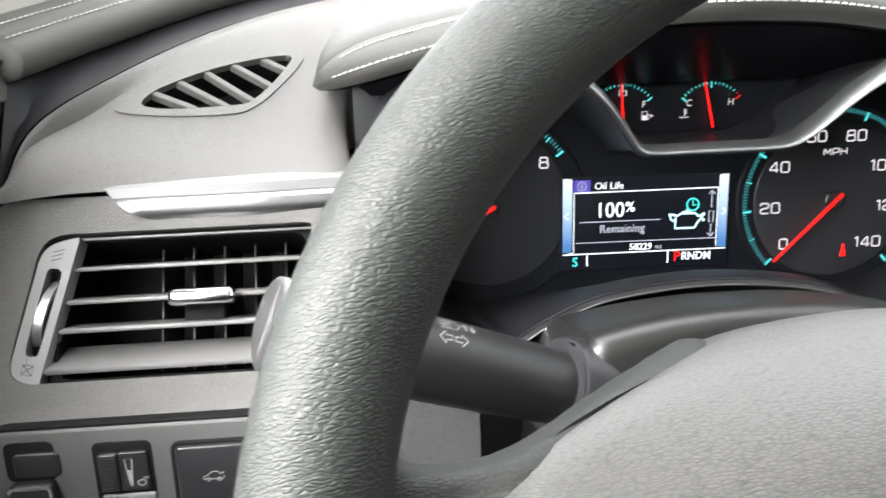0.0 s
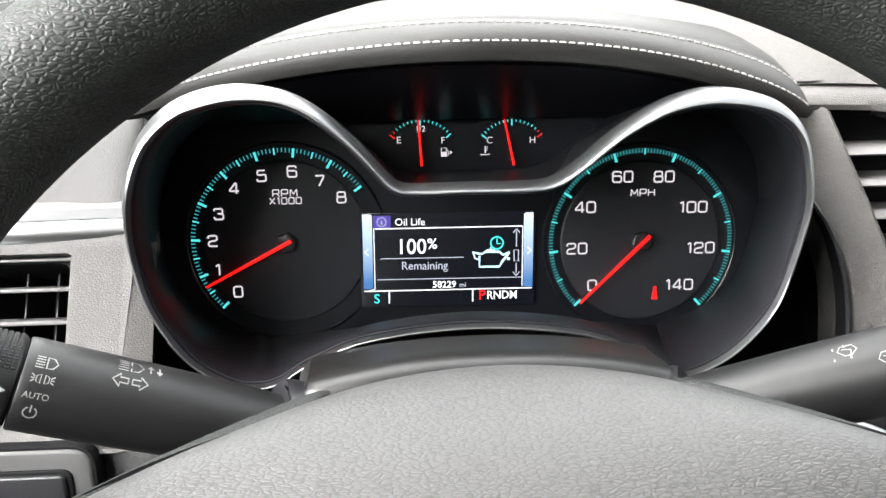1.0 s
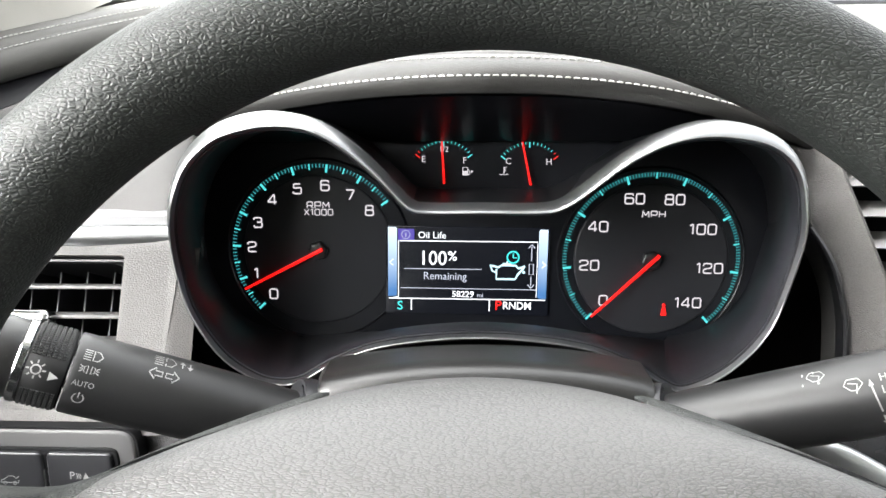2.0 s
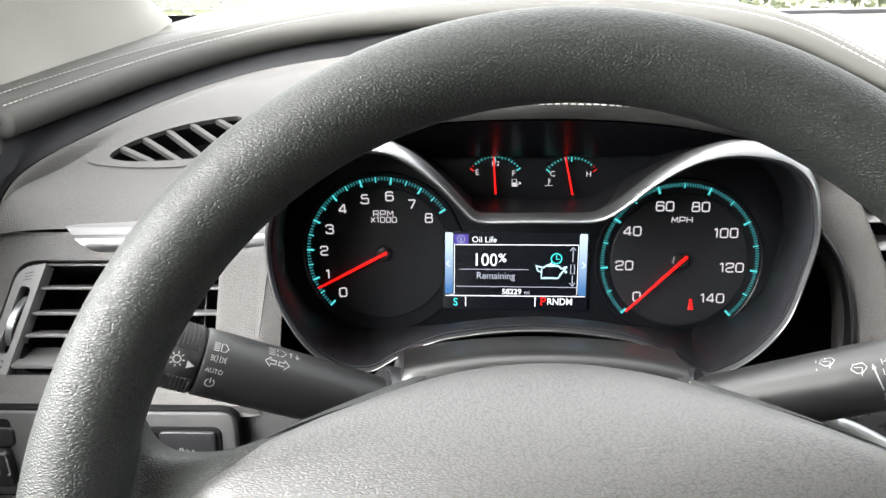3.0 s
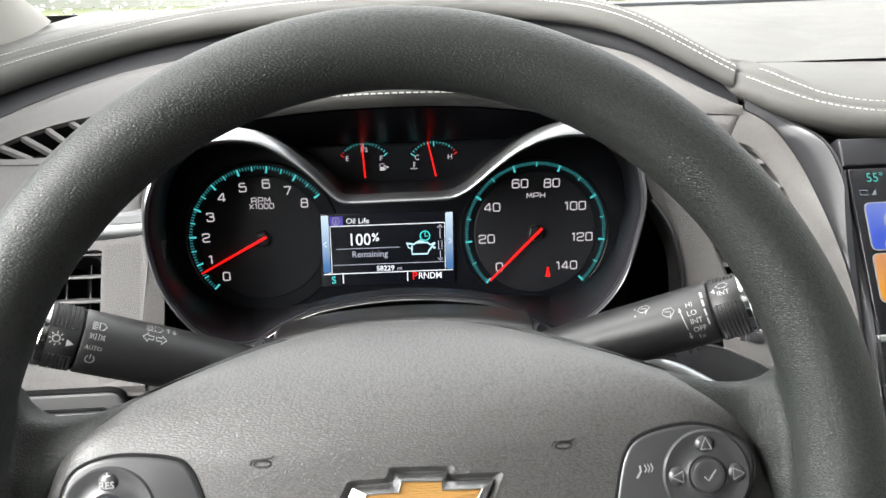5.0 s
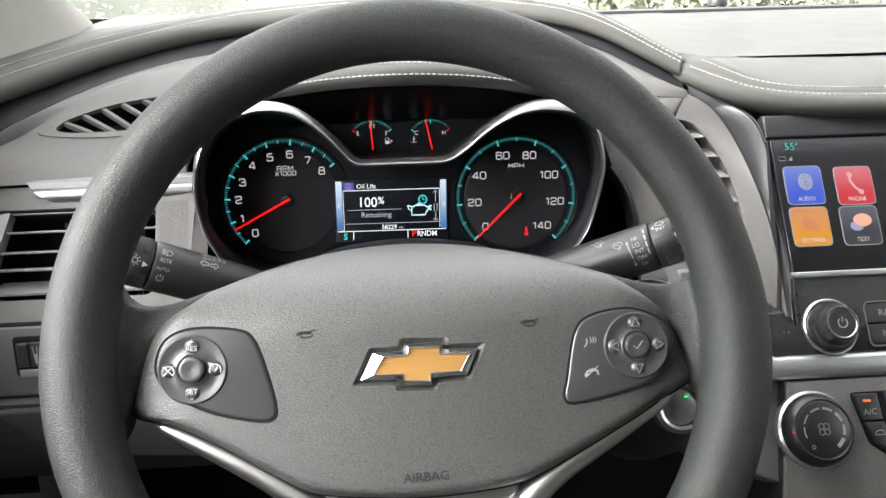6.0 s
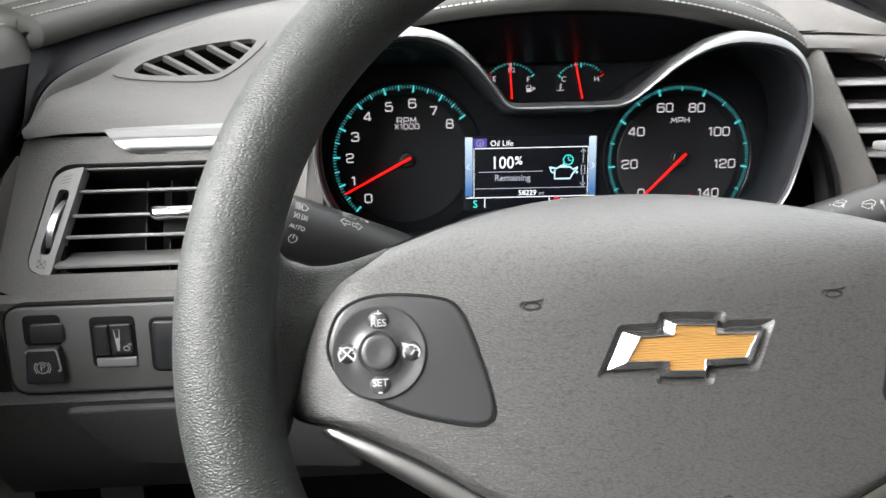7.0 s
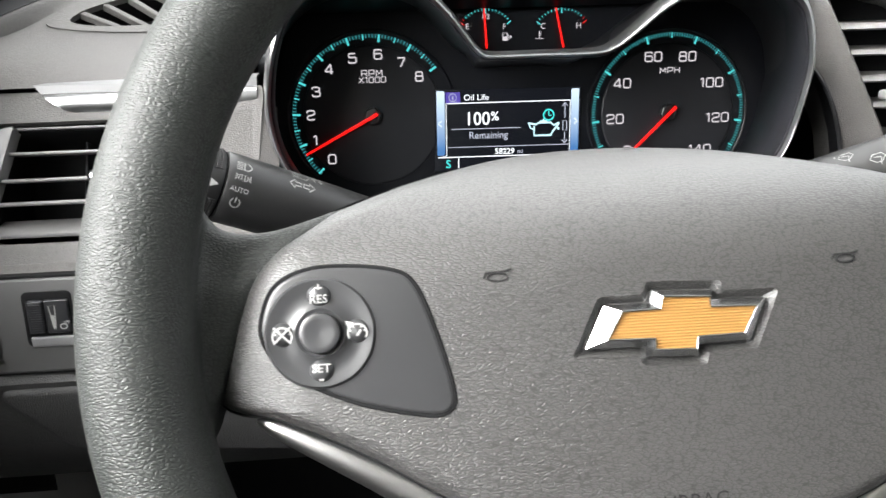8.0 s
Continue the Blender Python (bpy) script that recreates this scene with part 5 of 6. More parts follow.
for i, (w_, y) in enumerate((("HI", 0.0012), ("LO", -0.0034), ("INT", -0.0078), ("OFF", -0.0123), ("1x", -0.0168))):
    text(w_, 0.0040, -0.0100 + 0.0004 * i + 0.0007 * (len(w_) - 2), y)
g = stroke([(-0.0152 + 0.0012 * k / 8, -0.0010 - 0.0102 * k / 8) for k in range(9)], 0.0006)
poly([(-0.0162, -0.0014), (-0.0142, -0.0011), (-0.0153, 0.0012)], 0, g)
stroke([(-0.0139, -0.0128), (-0.0138, -0.0150)], 0.0006, 0, g)
poly([(-0.0149, -0.0152), (-0.0127, -0.0150), (-0.0137, -0.0172)], 0, g)
for k in range(4):
    stroke([(-0.0029 + 0.00005 * q, 0.0068 - 0.0048 * k - 0.00095 * q) for q in range(5)], 0.0014 - 0.0002 * k, 0, g)
draw("speed_mark", g, r_at)
for x, y in ((-0.0212, -0.0003), (-0.0335, 0.0060)):
    g = stroke([(x - 0.0034, y + 0.0006), (x - 0.002, y + 0.0028), (x + 0.002, y + 0.0028), (x + 0.0034, y + 0.0006), (x + 0.0012, y - 0.0016), (x - 0.0012, y - 0.0016)], 0.00042, 0, None, True)
    stroke([(x + 0.0004, y - 0.003), (x + 0.0014, y + 0.0006), (x - 0.0018, y + 0.0014)], 0.00042, 0, g)
    if x < -0.03:
        stroke([(x - 0.0052, y - 0.003), (x - 0.0046, y + 0.0028)], 0.0005, 0, g)
        stroke([(x - 0.0008, y + 0.0034), (x + 0.0008, y - 0.003)], 0.0005, 0, g)
    draw("wiper_symbol", g, r_at)
text("INT", 0.004, 0.0084, 0.0026)
g = stroke([(0.0052, 0.0070), (0.0070, 0.0090), (0.0100, 0.0090), (0.0118, 0.0070), (0.0096, 0.0056), (0.0074, 0.0056)], 0.0005, 0, None, True)
poly([(0.0022, 0.0046), (0.0042, 0.0064), (0.0044, 0.0032)], 0, g)
draw("wiper_symbol", g, r_at)

# ---- left air vent ----
vent = thing("side_air_vent", "dark side air vent with grey slats, chrome tab and thumb roller", "air vent", FL)
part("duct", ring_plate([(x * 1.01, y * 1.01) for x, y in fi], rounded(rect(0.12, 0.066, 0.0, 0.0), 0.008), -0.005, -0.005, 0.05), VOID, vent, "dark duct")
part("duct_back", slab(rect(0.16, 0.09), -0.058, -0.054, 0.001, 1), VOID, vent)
for y, d, t in ((0.0335, 0.012, 0.0014), (0.0187, 0.017, 0.0019), (0.0028, 0.017, 0.0021), (-0.0108, 0.018, 0.0024)):
    xl = -0.0485 - (0.034 - y) * 0.22
    bm = brick((xl + 0.063) / 2, 0, -d / 2 - 0.001, 0.063 - xl, t, d, t * 0.42)
    part("slat", bm, SLAT, vent, m=Matrix.Translation((0, y, 0)) @ pose(0, 0, 0, 14))
bm = brick(-0.001, 0, -0.011, 0.126, 0.003, 0.024, 0.0012)
part("slat", bm, SLAT, vent, "wide lower slat", m=Matrix.Translation((0, -0.0292, 0.0)) @ pose(0, 0, 0, 32))
vane = brick(0, 0, 0, 0.0012, 0.062, 0.022, 0.0004)
vane_mesh = to_mesh("vane", vane, BLACK)
for k in range(6):
    ob = new("vane", vane_mesh)
    ob.parent = vent
    ob.matrix_basis = Matrix.Translation((-0.013 + 0.0155 * k, 0.0, -0.031)) @ pose(0, 0, 0, 0, -12)
tab = brick(0.0100, 0.0024, 0.001, 0.0315, 0.0080, 0.012, 0.0032, seg=4)
part("tab", tab, CHROME, vent, "bright slide tab")
part("tab_root", brick(0.0092, -0.004, -0.012, 0.02, 0.012, 0.012, 0.002), VOID, vent)
sp = rounded([(-0.0797, -0.031), (-0.0652, -0.0355), (-0.0477, 0.0345), (-0.0652, 0.031)], [0.009, 0.001, 0.001, 0.009])
so = rounded([(-0.0725, -0.021), (-0.0662, -0.0225), (-0.0555, 0.019), (-0.0625, 0.0205)], 0.003)
part("roller_panel", ring_plate(sp, so, -0.008, 0.0022, 0.009, 80), SLAT, vent, "grey roller panel")
roller = bmesh.new()
for k in range(15):
    a0 = -62 + k * 124 / 14
    c = Vector((-0.064 + 0.0088 * math.sin(radians(a0)) * 0.55, -0.001 + 0.0175 * math.sin(radians(a0)), -0.0105 + 0.0155 * math.cos(radians(a0))))
    if k:
        for sx_ in ((-0.0021, 0.0), (0.0, 0.0021)):
            roller.faces.new([roller.verts.new(q) for q in ((prev.x + sx_[0], prev.y, prev.z), (prev.x + sx_[1], prev.y, prev.z), (c.x + sx_[1], c.y, c.z), (c.x + sx_[0], c.y, c.z))])
    prev = c
bmesh.ops.remove_doubles(roller, verts=roller.verts, dist=1e-6)
bmesh.ops.solidify(roller, geom=roller.faces[:], thickness=0.002)
part("thumb_roller", roller, SILVER, vent, "satin thumb roller")
g = stroke([(-0.0733, -0.0295), (-0.0685, -0.0305), (-0.0677, -0.026), (-0.0725, -0.025)], 0.0005, 0.0022, None, True)
stroke([(-0.0733, -0.0295), (-0.0677, -0.026)], 0.0005, 0.0022, g)
stroke([(-0.0685, -0.0305), (-0.0725, -0.025)], 0.0005, 0.0022, g)
part("closed_symbol", g, BLACK, vent)
g = bmesh.new()
for k in range(3):
    stroke([(-0.0615 + 0.0006 * k, 0.0235 + 0.0021 * k), (-0.056 + 0.0006 * k, 0.0245 + 0.0021 * k)], 0.0005, 0.0022, g)
part("open_symbol", g, BLACK, vent)

# bright strip between the panels
strip = thing("trim_strip", "bright two-step chrome trim strip along the dashboard", "trim strip")


def bar(x0, rows):
    out = []
    for lead, dy, z in rows:
        out.append([Vector((x0 + lead + (-0.160 - x0 - lead) * i / 23, 0.2415 + 0.07 * max(0, (x0 + lead + (-0.160 - x0 - lead) * i / 23) + 0.21) + dy, z)) for i in range(24)])
    return out


part("upper_step", loft(bar(-0.287, [(0.0, 0.012, 1.0045), (0.0, 0.001, 1.0042), (0.002, -0.0015, 1.003), (0.006, -0.003, 0.9985), (0.008, 0.001, 0.9982)])), GREY, strip, "satin grey upper step")
part("lower_step", loft(bar(-0.280, [(0.0, 0.004, 0.9984), (0.0, -0.0035, 0.9982), (0.002, -0.0058, 0.9965), (0.006, -0.0066, 0.993), (0.012, -0.0062, 0.9895), (0.018, -0.0045, 0.9872), (0.02, 0.004, 0.9868)])), SATIN, strip, "chrome lower step")

# top defroster vent: leaf-shaped grille in the upper fascia
grille = thing("defroster_vent", "leaf-shaped grey window vent with slanted dark slots", "air vent", TV)
leaf_in = [(0.0125, -0.003), (0.0296, 0.0045), (0.066, 0.0075), (0.1, 0.0035), (0.1095, -0.001), (0.1035, -0.0075), (0.0823, -0.0205), (0.0665, -0.0275), (0.057, -0.0275), (0.03, -0.0178), (0.0165, -0.0105)]
li_ = even(spl(leaf_in, 200, True), 100)
part("grille_rim", ring_plate(lo_, li_, -0.012, 0.0006, 0.004, 100), DASH, grille)
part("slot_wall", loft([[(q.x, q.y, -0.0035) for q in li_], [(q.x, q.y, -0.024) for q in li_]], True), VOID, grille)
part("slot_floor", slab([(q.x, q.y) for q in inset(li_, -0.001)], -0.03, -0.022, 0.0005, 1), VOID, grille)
for k in range(5):
    a, b = Vector((0.022 + 0.0175 * k, 0.0045 + 0.0025 * min(k, 2))), Vector((0.036 + 0.0165 * k, -0.019 - 0.0065 * min(k, 2) + 0.0095 * max(0, k - 2)))
    d_ = (b - a).normalized()
    s_ = Vector((-d_.y, d_.x)) * 0.0020
    bm = slab([a - s_, b - s_, b + s_, a + s_], -0.0045, -0.0002, 0.001, 3)
    part("rib", bm, DASH, grille)

# ---- switches ----
sw = thing("parking_brake_switch", "black parking brake switch with bright edge below a finger recess", "switch", SW)
part("recess", slab(rounded(rect(0.022, 0.019, -0.0655, 0.012), 0.004), -0.004, 0.0006, 0.0004), VOID, sw)
part("finger_pad", slab(rounded(rect(0.02, 0.012, -0.0625, 0.0105), 0.003), -0.004, 0.0018, 0.001), BLACK, sw)
part("button", slab(rounded([(-0.0765, -0.0195), (-0.0535, -0.0195), (-0.0555, 0.003), (-0.0745, 0.003)], 0.0025), -0.004, 0.0062, 0.0018), BLACK, sw)
g = stroke(rounded([(-0.0752, -0.0115), (-0.0545, -0.0115), (-0.0562, 0.0018), (-0.0738, 0.0018)], 0.002)[6:], 0.0014, 0.0063)
part("bright_edge", g, CHROME, sw, "chrome edge")
words("P", 0.0062, -0.0652, -0.0092, 0.0066, WHITE, sw)
g = stroke([(-0.0652 + 0.0034 * math.cos(2 * math.pi * k / 24), -0.0092 + 0.0034 * math.sin(2 * math.pi * k / 24)) for k in range(24)], 0.0005, 0.0064, None, True)
for s in (-1, 1):
    stroke([(-0.0652 + s * 0.0046 * math.cos(radians(t)), -0.0092 + 0.0046 * math.sin(radians(t))) for t in range(-45, 46, 15)], 0.0006, 0.0064, g)
part("brake_symbol", g, WHITE, sw)

dm = thing("dimmer_switch", "ribbed black dimmer roller with white dial-light symbol", "switch", SW @ Matrix.Translation((-0.0022, 0, 0)))
part("recess", slab(rounded(rect(0.0265, 0.031, -0.0225, 0.0035), 0.0035), -0.004, 0.0006, 0.0004), VOID, dm)
part("roller", slab(rounded(rect(0.009, 0.019, -0.0285, 0.005), 0.002), -0.004, 0.0035, 0.002), BLACK, dm)
rb = bmesh.new()
for k in range(14):
    brick(-0.0285, -0.0035 + 0.0013 * k, 0.0034, 0.008, 0.0005, 0.0008, 0.0, rb)
part("roller_ribs", rb, BLACK, dm, kind="stuff")
part("plate", slab(rounded(rect(0.0125, 0.019, -0.0175, 0.005), 0.001), -0.004, 0.0024, 0.0006), BLACK, dm)
part("shelf", slab(rounded(rect(0.024, 0.006, -0.0215, -0.0095), 0.001), -0.004, 0.0016, 0.001), GREY, dm)
g = stroke([(-0.0212, 0.0115), (-0.0178, 0.0115), (-0.0188, -0.0018), (-0.0196, -0.0018)], 0.0006, 0.0026, None, True)
poly([(-0.0203, 0.006), (-0.0187, 0.006), (-0.0191, -0.001), (-0.0197, -0.001)], 0.0027, g)
stroke([(-0.0145 + 0.0018 * math.cos(2 * math.pi * k / 12), -0.0005 + 0.0014 * math.sin(2 * math.pi * k / 12)) for k in range(12)], 0.0006, 0.0026, g, True)
for k in range(3):
    stroke([(-0.0138 + 0.001 * k, 0.0012), (-0.013 + 0.001 * k, 0.0026)], 0.0004, 0.0026, g)
part("dial_light_symbol", g, WHITE, dm)

bt = thing("switch_bank", "black two-button switch bank with boot and parking-aid symbols", "switch", SW @ Matrix.Translation((-0.0055, 0, 0)))
part("surround", slab(rounded(rect(0.0745, 0.034, 0.0395, 0.0005), 0.005), -0.004, 0.0012, 0.0008), VOID, bt)
part("button", slab(rounded(rect(0.0335, 0.0305, 0.0215, 0.0003), 0.003), -0.004, 0.0032, 0.0012), BLACK, bt, "boot release button")
part("button", slab(rounded(rect(0.0335, 0.0305, 0.0575, 0.0003), 0.003), -0.004, 0.0032, 0.0012), BLACK, bt, "parking aid button")
part("bright_pin", brick(0.0395, -0.002, 0.0032, 0.0008, 0.018, 0.0014, 0.0003), CHROME, bt)
g = stroke([(0.0165, -0.0005), (0.0168, 0.0008), (0.0185, 0.0013), (0.0205, 0.003), (0.0232, 0.003), (0.0245, 0.0016), (0.026, 0.0028)], 0.0005, 0.0034)
stroke([(0.0165, -0.0005), (0.0255, -0.0007), (0.0258, 0.0008)], 0.0005, 0.0034, g)
for x in (0.0186, 0.0236):
    stroke([(x + 0.0009 * math.cos(2 * math.pi * k / 10), -0.0008 + 0.0009 * math.sin(2 * math.pi * k / 10)) for k in range(10)], 0.0004, 0.0034, g, True)
part("boot_symbol", g, WHITE, bt)
words("P", 0.0058, 0.0535, 0.0035, 0.0035, WHITE, bt)
g = bmesh.new()
for k in range(3):
    stroke([(0.0558 + 0.0009 * k, 0.0018 ), (0.0563 + 0.0009 * k, 0.0035), (0.0558 + 0.0009 * k, 0.005)], 0.0003, 0.0034, g)
poly([(0.059, 0.0018), (0.0625, 0.0018), (0.0605, 0.0052)], 0.0035, g)
part("parking_symbol", g, WHITE, bt)
AMBER = glow("amber_lamp", (255, 170, 20), 1.2)
part("lamp_bar", poly(rect(0.005, 0.0014, 0.0585, -0.0022), 0.0036), AMBER, bt, "lit amber bar")

# ---- right of the cluster: fascia, vent and dark pillar ----
VL = spl([(0.186, 0.252, 1.042), (0.195, 0.245, 1.02), (0.207, 0.236, 0.99), (0.219, 0.228, 0.96), (0.231, 0.219, 0.93), (0.243, 0.21, 0.9)], 40)
VR = spl([(0.2280, 0.2545, 1.0345), (0.2430, 0.252, 1.0300), (0.2557, 0.244, 1.0165), (0.2673, 0.232, 0.9948), (0.2735, 0.214, 0.9659), (0.2735, 0.198, 0.9424), (0.269, 0.185, 0.905)], 40)
PI = spl([(0.2455, 0.268, 1.0536), (0.2625, 0.258, 1.042), (0.2750, 0.236, 1.017), (0.2828, 0.2, 0.977), (0.2840, 0.17, 0.94), (0.2810, 0.14, 0.9)], 40)
PO = spl([(0.2480, 0.279, 1.0625), (0.2720, 0.252, 1.0460), (0.2868, 0.222, 1.0271), (0.2925, 0.187, 0.967), (0.2895, 0.160, 0.93), (0.2851, 0.138, 0.895)], 40)
FA = spl([(0.163, 0.268, 1.050), (0.171, 0.256, 1.022), (0.1785, 0.246, 0.995), (0.1914, 0.236, 0.968), (0.1976, 0.233, 0.945), (0.1996, 0.228, 0.905)], 40)


def off(curve, dx, dy, dz=0.0):
    return [p + Vector((dx, dy, dz)) for p in curve]


part("right_fascia", loft([off(FA, -0.002, 0.03), off(FA, -0.0005, 0.002), FA, [a.lerp(b, 0.5) + Vector((0, -0.001, 0.001)) for a, b in zip(FA, VL)], off(VL, -0.002, -0.001), off(VL, 0.0, 0.0008), off(VL, 0.001, 0.03)]), DASH, dash, "grey grained panel")
part("right_fascia", loft([off(VR, 0, 0.03), off(VR, 0, 0.0005), off(VR, 0.002, -0.0015), [a.lerp(b, 0.5) + Vector((0, -0.003, 0.002)) for a, b in zip(VR, PI)], off(PI, -0.001, -0.001), off(PI, 0.0, 0.004)]), DASH, dash, "grey grained panel")
lip = []
for k, (y, z) in enumerate(((0.264, 1.0528), (0.2575, 1.0508), (0.2535, 1.0475), (0.2520, 1.0440), (0.2535, 1.0415), (0.29, 1.041))):
    end = PI[0].lerp(VR[0], min(1.0, k / 4)) + Vector((0, 0.035 if k == 5 else 0.0005, 0))
    lip.append([Vector((x, y, z)).lerp(end, ((x - 0.15) / 0.096) ** 3) for x in np.linspace(0.150, 0.246, 24)])
part("vent_top", loft(lip), DASH, dash, "grey grained panel over the vent")
part("seam", tube([(x, 0.2628 + 0.1 * max(0, x - 0.2), 1.0552 + 0.03 * (x - 0.2)) for x in np.linspace(0.165, 0.24, 12)], 0.0006, 6), VOID, dash, "dark panel seam")
cv = thing("centre_air_vent", "dark air vent with grey horizontal slats beside the instruments", "air vent")
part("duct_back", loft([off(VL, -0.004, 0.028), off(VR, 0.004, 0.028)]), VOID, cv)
for i, z in enumerate((1.02, 1.0035, 0.9875, 0.9715, 0.9555, 0.9395)):
    a = min(VL, key=lambda p: abs(p.z - z))
    b = min(VR, key=lambda p: abs(p.z - z))
    rows_ = []
    for dy, dz in ((0.022, 0.004), (0.004, 0.0013), (0.001, 0.0), (0.004, -0.0012), (0.022, 0.0012)):
        rows_.append([a.lerp(b, f) + Vector((0, dy, dz)) for f in (0.0, 0.33, 0.66, 1.0)])
    part("slat", loft(rows_), SLAT, cv)
part("tab", brick(0.2265, 0.2245, 0.981, 0.026, 0.012, 0.006, 0.0022, seg=3), SLAT, cv, "slide tab")
part("dark_pillar", loft([off(PI, 0.0, 0.004), off(PI, 0.0005, -0.0008), [a.lerp(b, 0.5) + Vector((0, -0.003, 0.001)) for a, b in zip(PI, PO)], off(PO, -0.0005, -0.001), off(PO, 0.001, 0.012)]), PILLAR, dash, "glossy dark trim pillar")
bright = loft([off(PO, 0.0006, 0.0), off(PO, 0.002, -0.0012), off(PO, 0.0036, 0.002), off(PO, 0.004, 0.03)])
part("pillar_edge", bright, RIBBON, dash, "thin dark edge")
# black fins beside the housing
for s, pts in ((1, [(0.173, 0.236, 1.0), (0.1835, 0.234, 0.985), (0.1905, 0.232, 0.968), (0.1955, 0.23, 0.945), (0.1965, 0.226, 0.915)]), (-1, [(-0.159, 0.238, 0.985), (-0.163, 0.236, 0.965), (-0.165, 0.234, 0.95), (-0.162, 0.232, 0.934), (-0.154, 0.228, 0.918)])):
    c = spl(pts, 24)
    part("fin", loft([off(c, 0.004 * s, 0.02), off(c, 0.001 * s, 0.0), off(c, -0.0006 * s, -0.0008), off(c, -0.002 * s, 0.0), off(c, -0.001 * s, 0.012)]), BLACK, cluster, "black housing fin", m=CLI)
# panel between vent fascia and housing, left
part("left_fascia", loft([[Vector((x, 0.2405 - (1.0 - z) * 0.52 + 0.12 * max(0, x + 0.185) + 0.3 * max(0, x + 0.160), z)) for z in np.linspace(0.986, 0.9, 16)] for x in np.linspace(-0.187, -0.149, 19)]), DASH, dash, "grey grained panel")

part("console_side", loft([[(x, y - 0.1 * (x - 0.26), z) for x in np.linspace(0.255, 0.302, 8)] for y, z in ((0.19, 0.925), (0.172, 0.915), (0.163, 0.895), (0.16, 0.86), (0.164, 0.82), (0.175, 0.78), (0.2, 0.74))]), STACK, dash, "grey grained console side")

# gloss trim, silver sweep and hazard switch between the column and the console
SWEEP = facing(0.29, 0.2115, 1.0198, 30)
up_line = [(-0.150, -0.1155), (-0.130, -0.1085), (-0.100, -0.1076), (-0.0614, -0.1262), (-0.034, -0.1352), (-0.0077, -0.1362), (0.0, -0.1365)]
low_line = [(-0.160, -0.1180), (-0.1303, -0.1140), (-0.0900, -0.1365), (-0.0521, -0.1580), (-0.0268, -0.1672), (-0.0105, -0.1678), (0.0, -0.1680)]
tu, tl_ = spl([(x, y, 0) for x, y in up_line], 48), spl([(x, y, 0) for x, y in low_line], 48)
part("gloss_trim", loft([[p.lerp(q, f) + Vector((0, 0, h)) for p, q in zip(tu, tl_)] for f, h in ((0.0, -0.02), (0.0, -0.001), (0.02, -0.0002), (0.06, 0.0), (0.5, 0.0003), (0.94, 0.0), (1.0, -0.001), (1.0, -0.02))]), GLOSS, dash, "dusty piano black trim", m=SWEEP)
part("bright_edge", tube([(q.x, q.y + 0.0003, 0.0002) for q in spl([(x, y, 0) for x, y in up_line[1:]], 40)], 0.0005, 6), SATIN, dash, "thin bright edge", m=SWEEP)
sweep_top = spl([(x, y, 0) for x, y in low_line[:-1] + [(0.03, -0.1682), (0.12, -0.1682), (0.34, -0.1682)]], 72)
sweep_low = spl([(x, y, 0) for x, y in ((-0.164, -0.1185), (-0.147, -0.1182), (-0.105, -0.1435), (-0.0572, -0.1692), (-0.0297, -0.1838), (-0.0105, -0.1848), (0.03, -0.1850), (0.12, -0.1850), (0.34, -0.1850))], 72)
part("silver_sweep", loft([[Vector((p.x, p.y, 0)).lerp(Vector((q.x, q.y, 0)), f) + Vector((0, 0, h)) for p, q in zip(sweep_top, sweep_low)] for f, h in ((-0.02, -0.012), (-0.02, 0.0008), (0.05, 0.0030), (0.2, 0.0042), (0.5, 0.0044), (0.8, 0.0036), (0.95, 0.0018), (1.0, -0.001), (1.0, -0.014))]), SILVER, dash, "satin silver sweep", m=SWEEP)
part("lower_right_panel", slab(rounded([(-0.215, -0.095), (-0.15, -0.112), (-0.105, -0.140), (-0.057, -0.166), (-0.02, -0.181), (-0.02, -0.26), (-0.07, -0.24), (-0.11, -0.222), (-0.16, -0.2), (-0.215, -0.18)], 0.006), -0.03, -0.006, 0.003), STACK, dash, "dark grained panel under the sweep", m=SWEEP)
part("vent_sill", loft([[Vector((x, 0.232 - 0.35 * (x - 0.17) - dy, 0.948 - 0.36 * (x - 0.17) - dz)) for x in np.linspace(0.205, 0.30, 18)] for dy, dz in ((-0.03, -0.004), (0.0, 0.0), (0.012, 0.004), (0.035, 0.014), (0.05, 0.03))]), DASH, dash, "grey grained panel under the vent")
hz = thing("hazard_switch", "black hazard switch with a red triangle in gloss trim", "switch", SWEEP @ Matrix.Translation((-0.0570, -0.1440, 0)))
hz_o = rounded([(-0.0125, -0.0070), (-0.0100, 0.0140), (0.0080, 0.0085), (0.0130, -0.0020), (0.0125, -0.0145), (0.0, -0.0125)], 0.003)
part("gap", slab(inset(hz_o, -0.0009), -0.006, 0.0004, 0.0002, 1), VOID, hz)
part("button", slab(hz_o, -0.006, 0.0018, 0.0012), BLACK, hz)
HAZ_RED = mat("red_print", (0.62, 0.025, 0.02), 0.5, vary=0.08)
for r_, w_ in ((0.0068, 0.0012), (0.0034, 0.0009)):
    part("triangle", stroke([(0.0015 + r_ * math.cos(radians(t)), -0.001 + r_ * 0.95 * math.sin(radians(t))) for t in (88, 208, 328)], w_, 0.0018, None, True), HAZ_RED, hz, "red triangle")
tw = thing("vent_thumbwheel", "ribbed grey vent thumb wheel with a white mark", "thumb wheel", facing(0.2245, 0.1875, 0.9200, 8))
part("wheel", slab(rounded(rect(0.018, 0.008), 0.002), -0.01, 0.004, 0.002), GREY, tw)
g = bmesh.new()
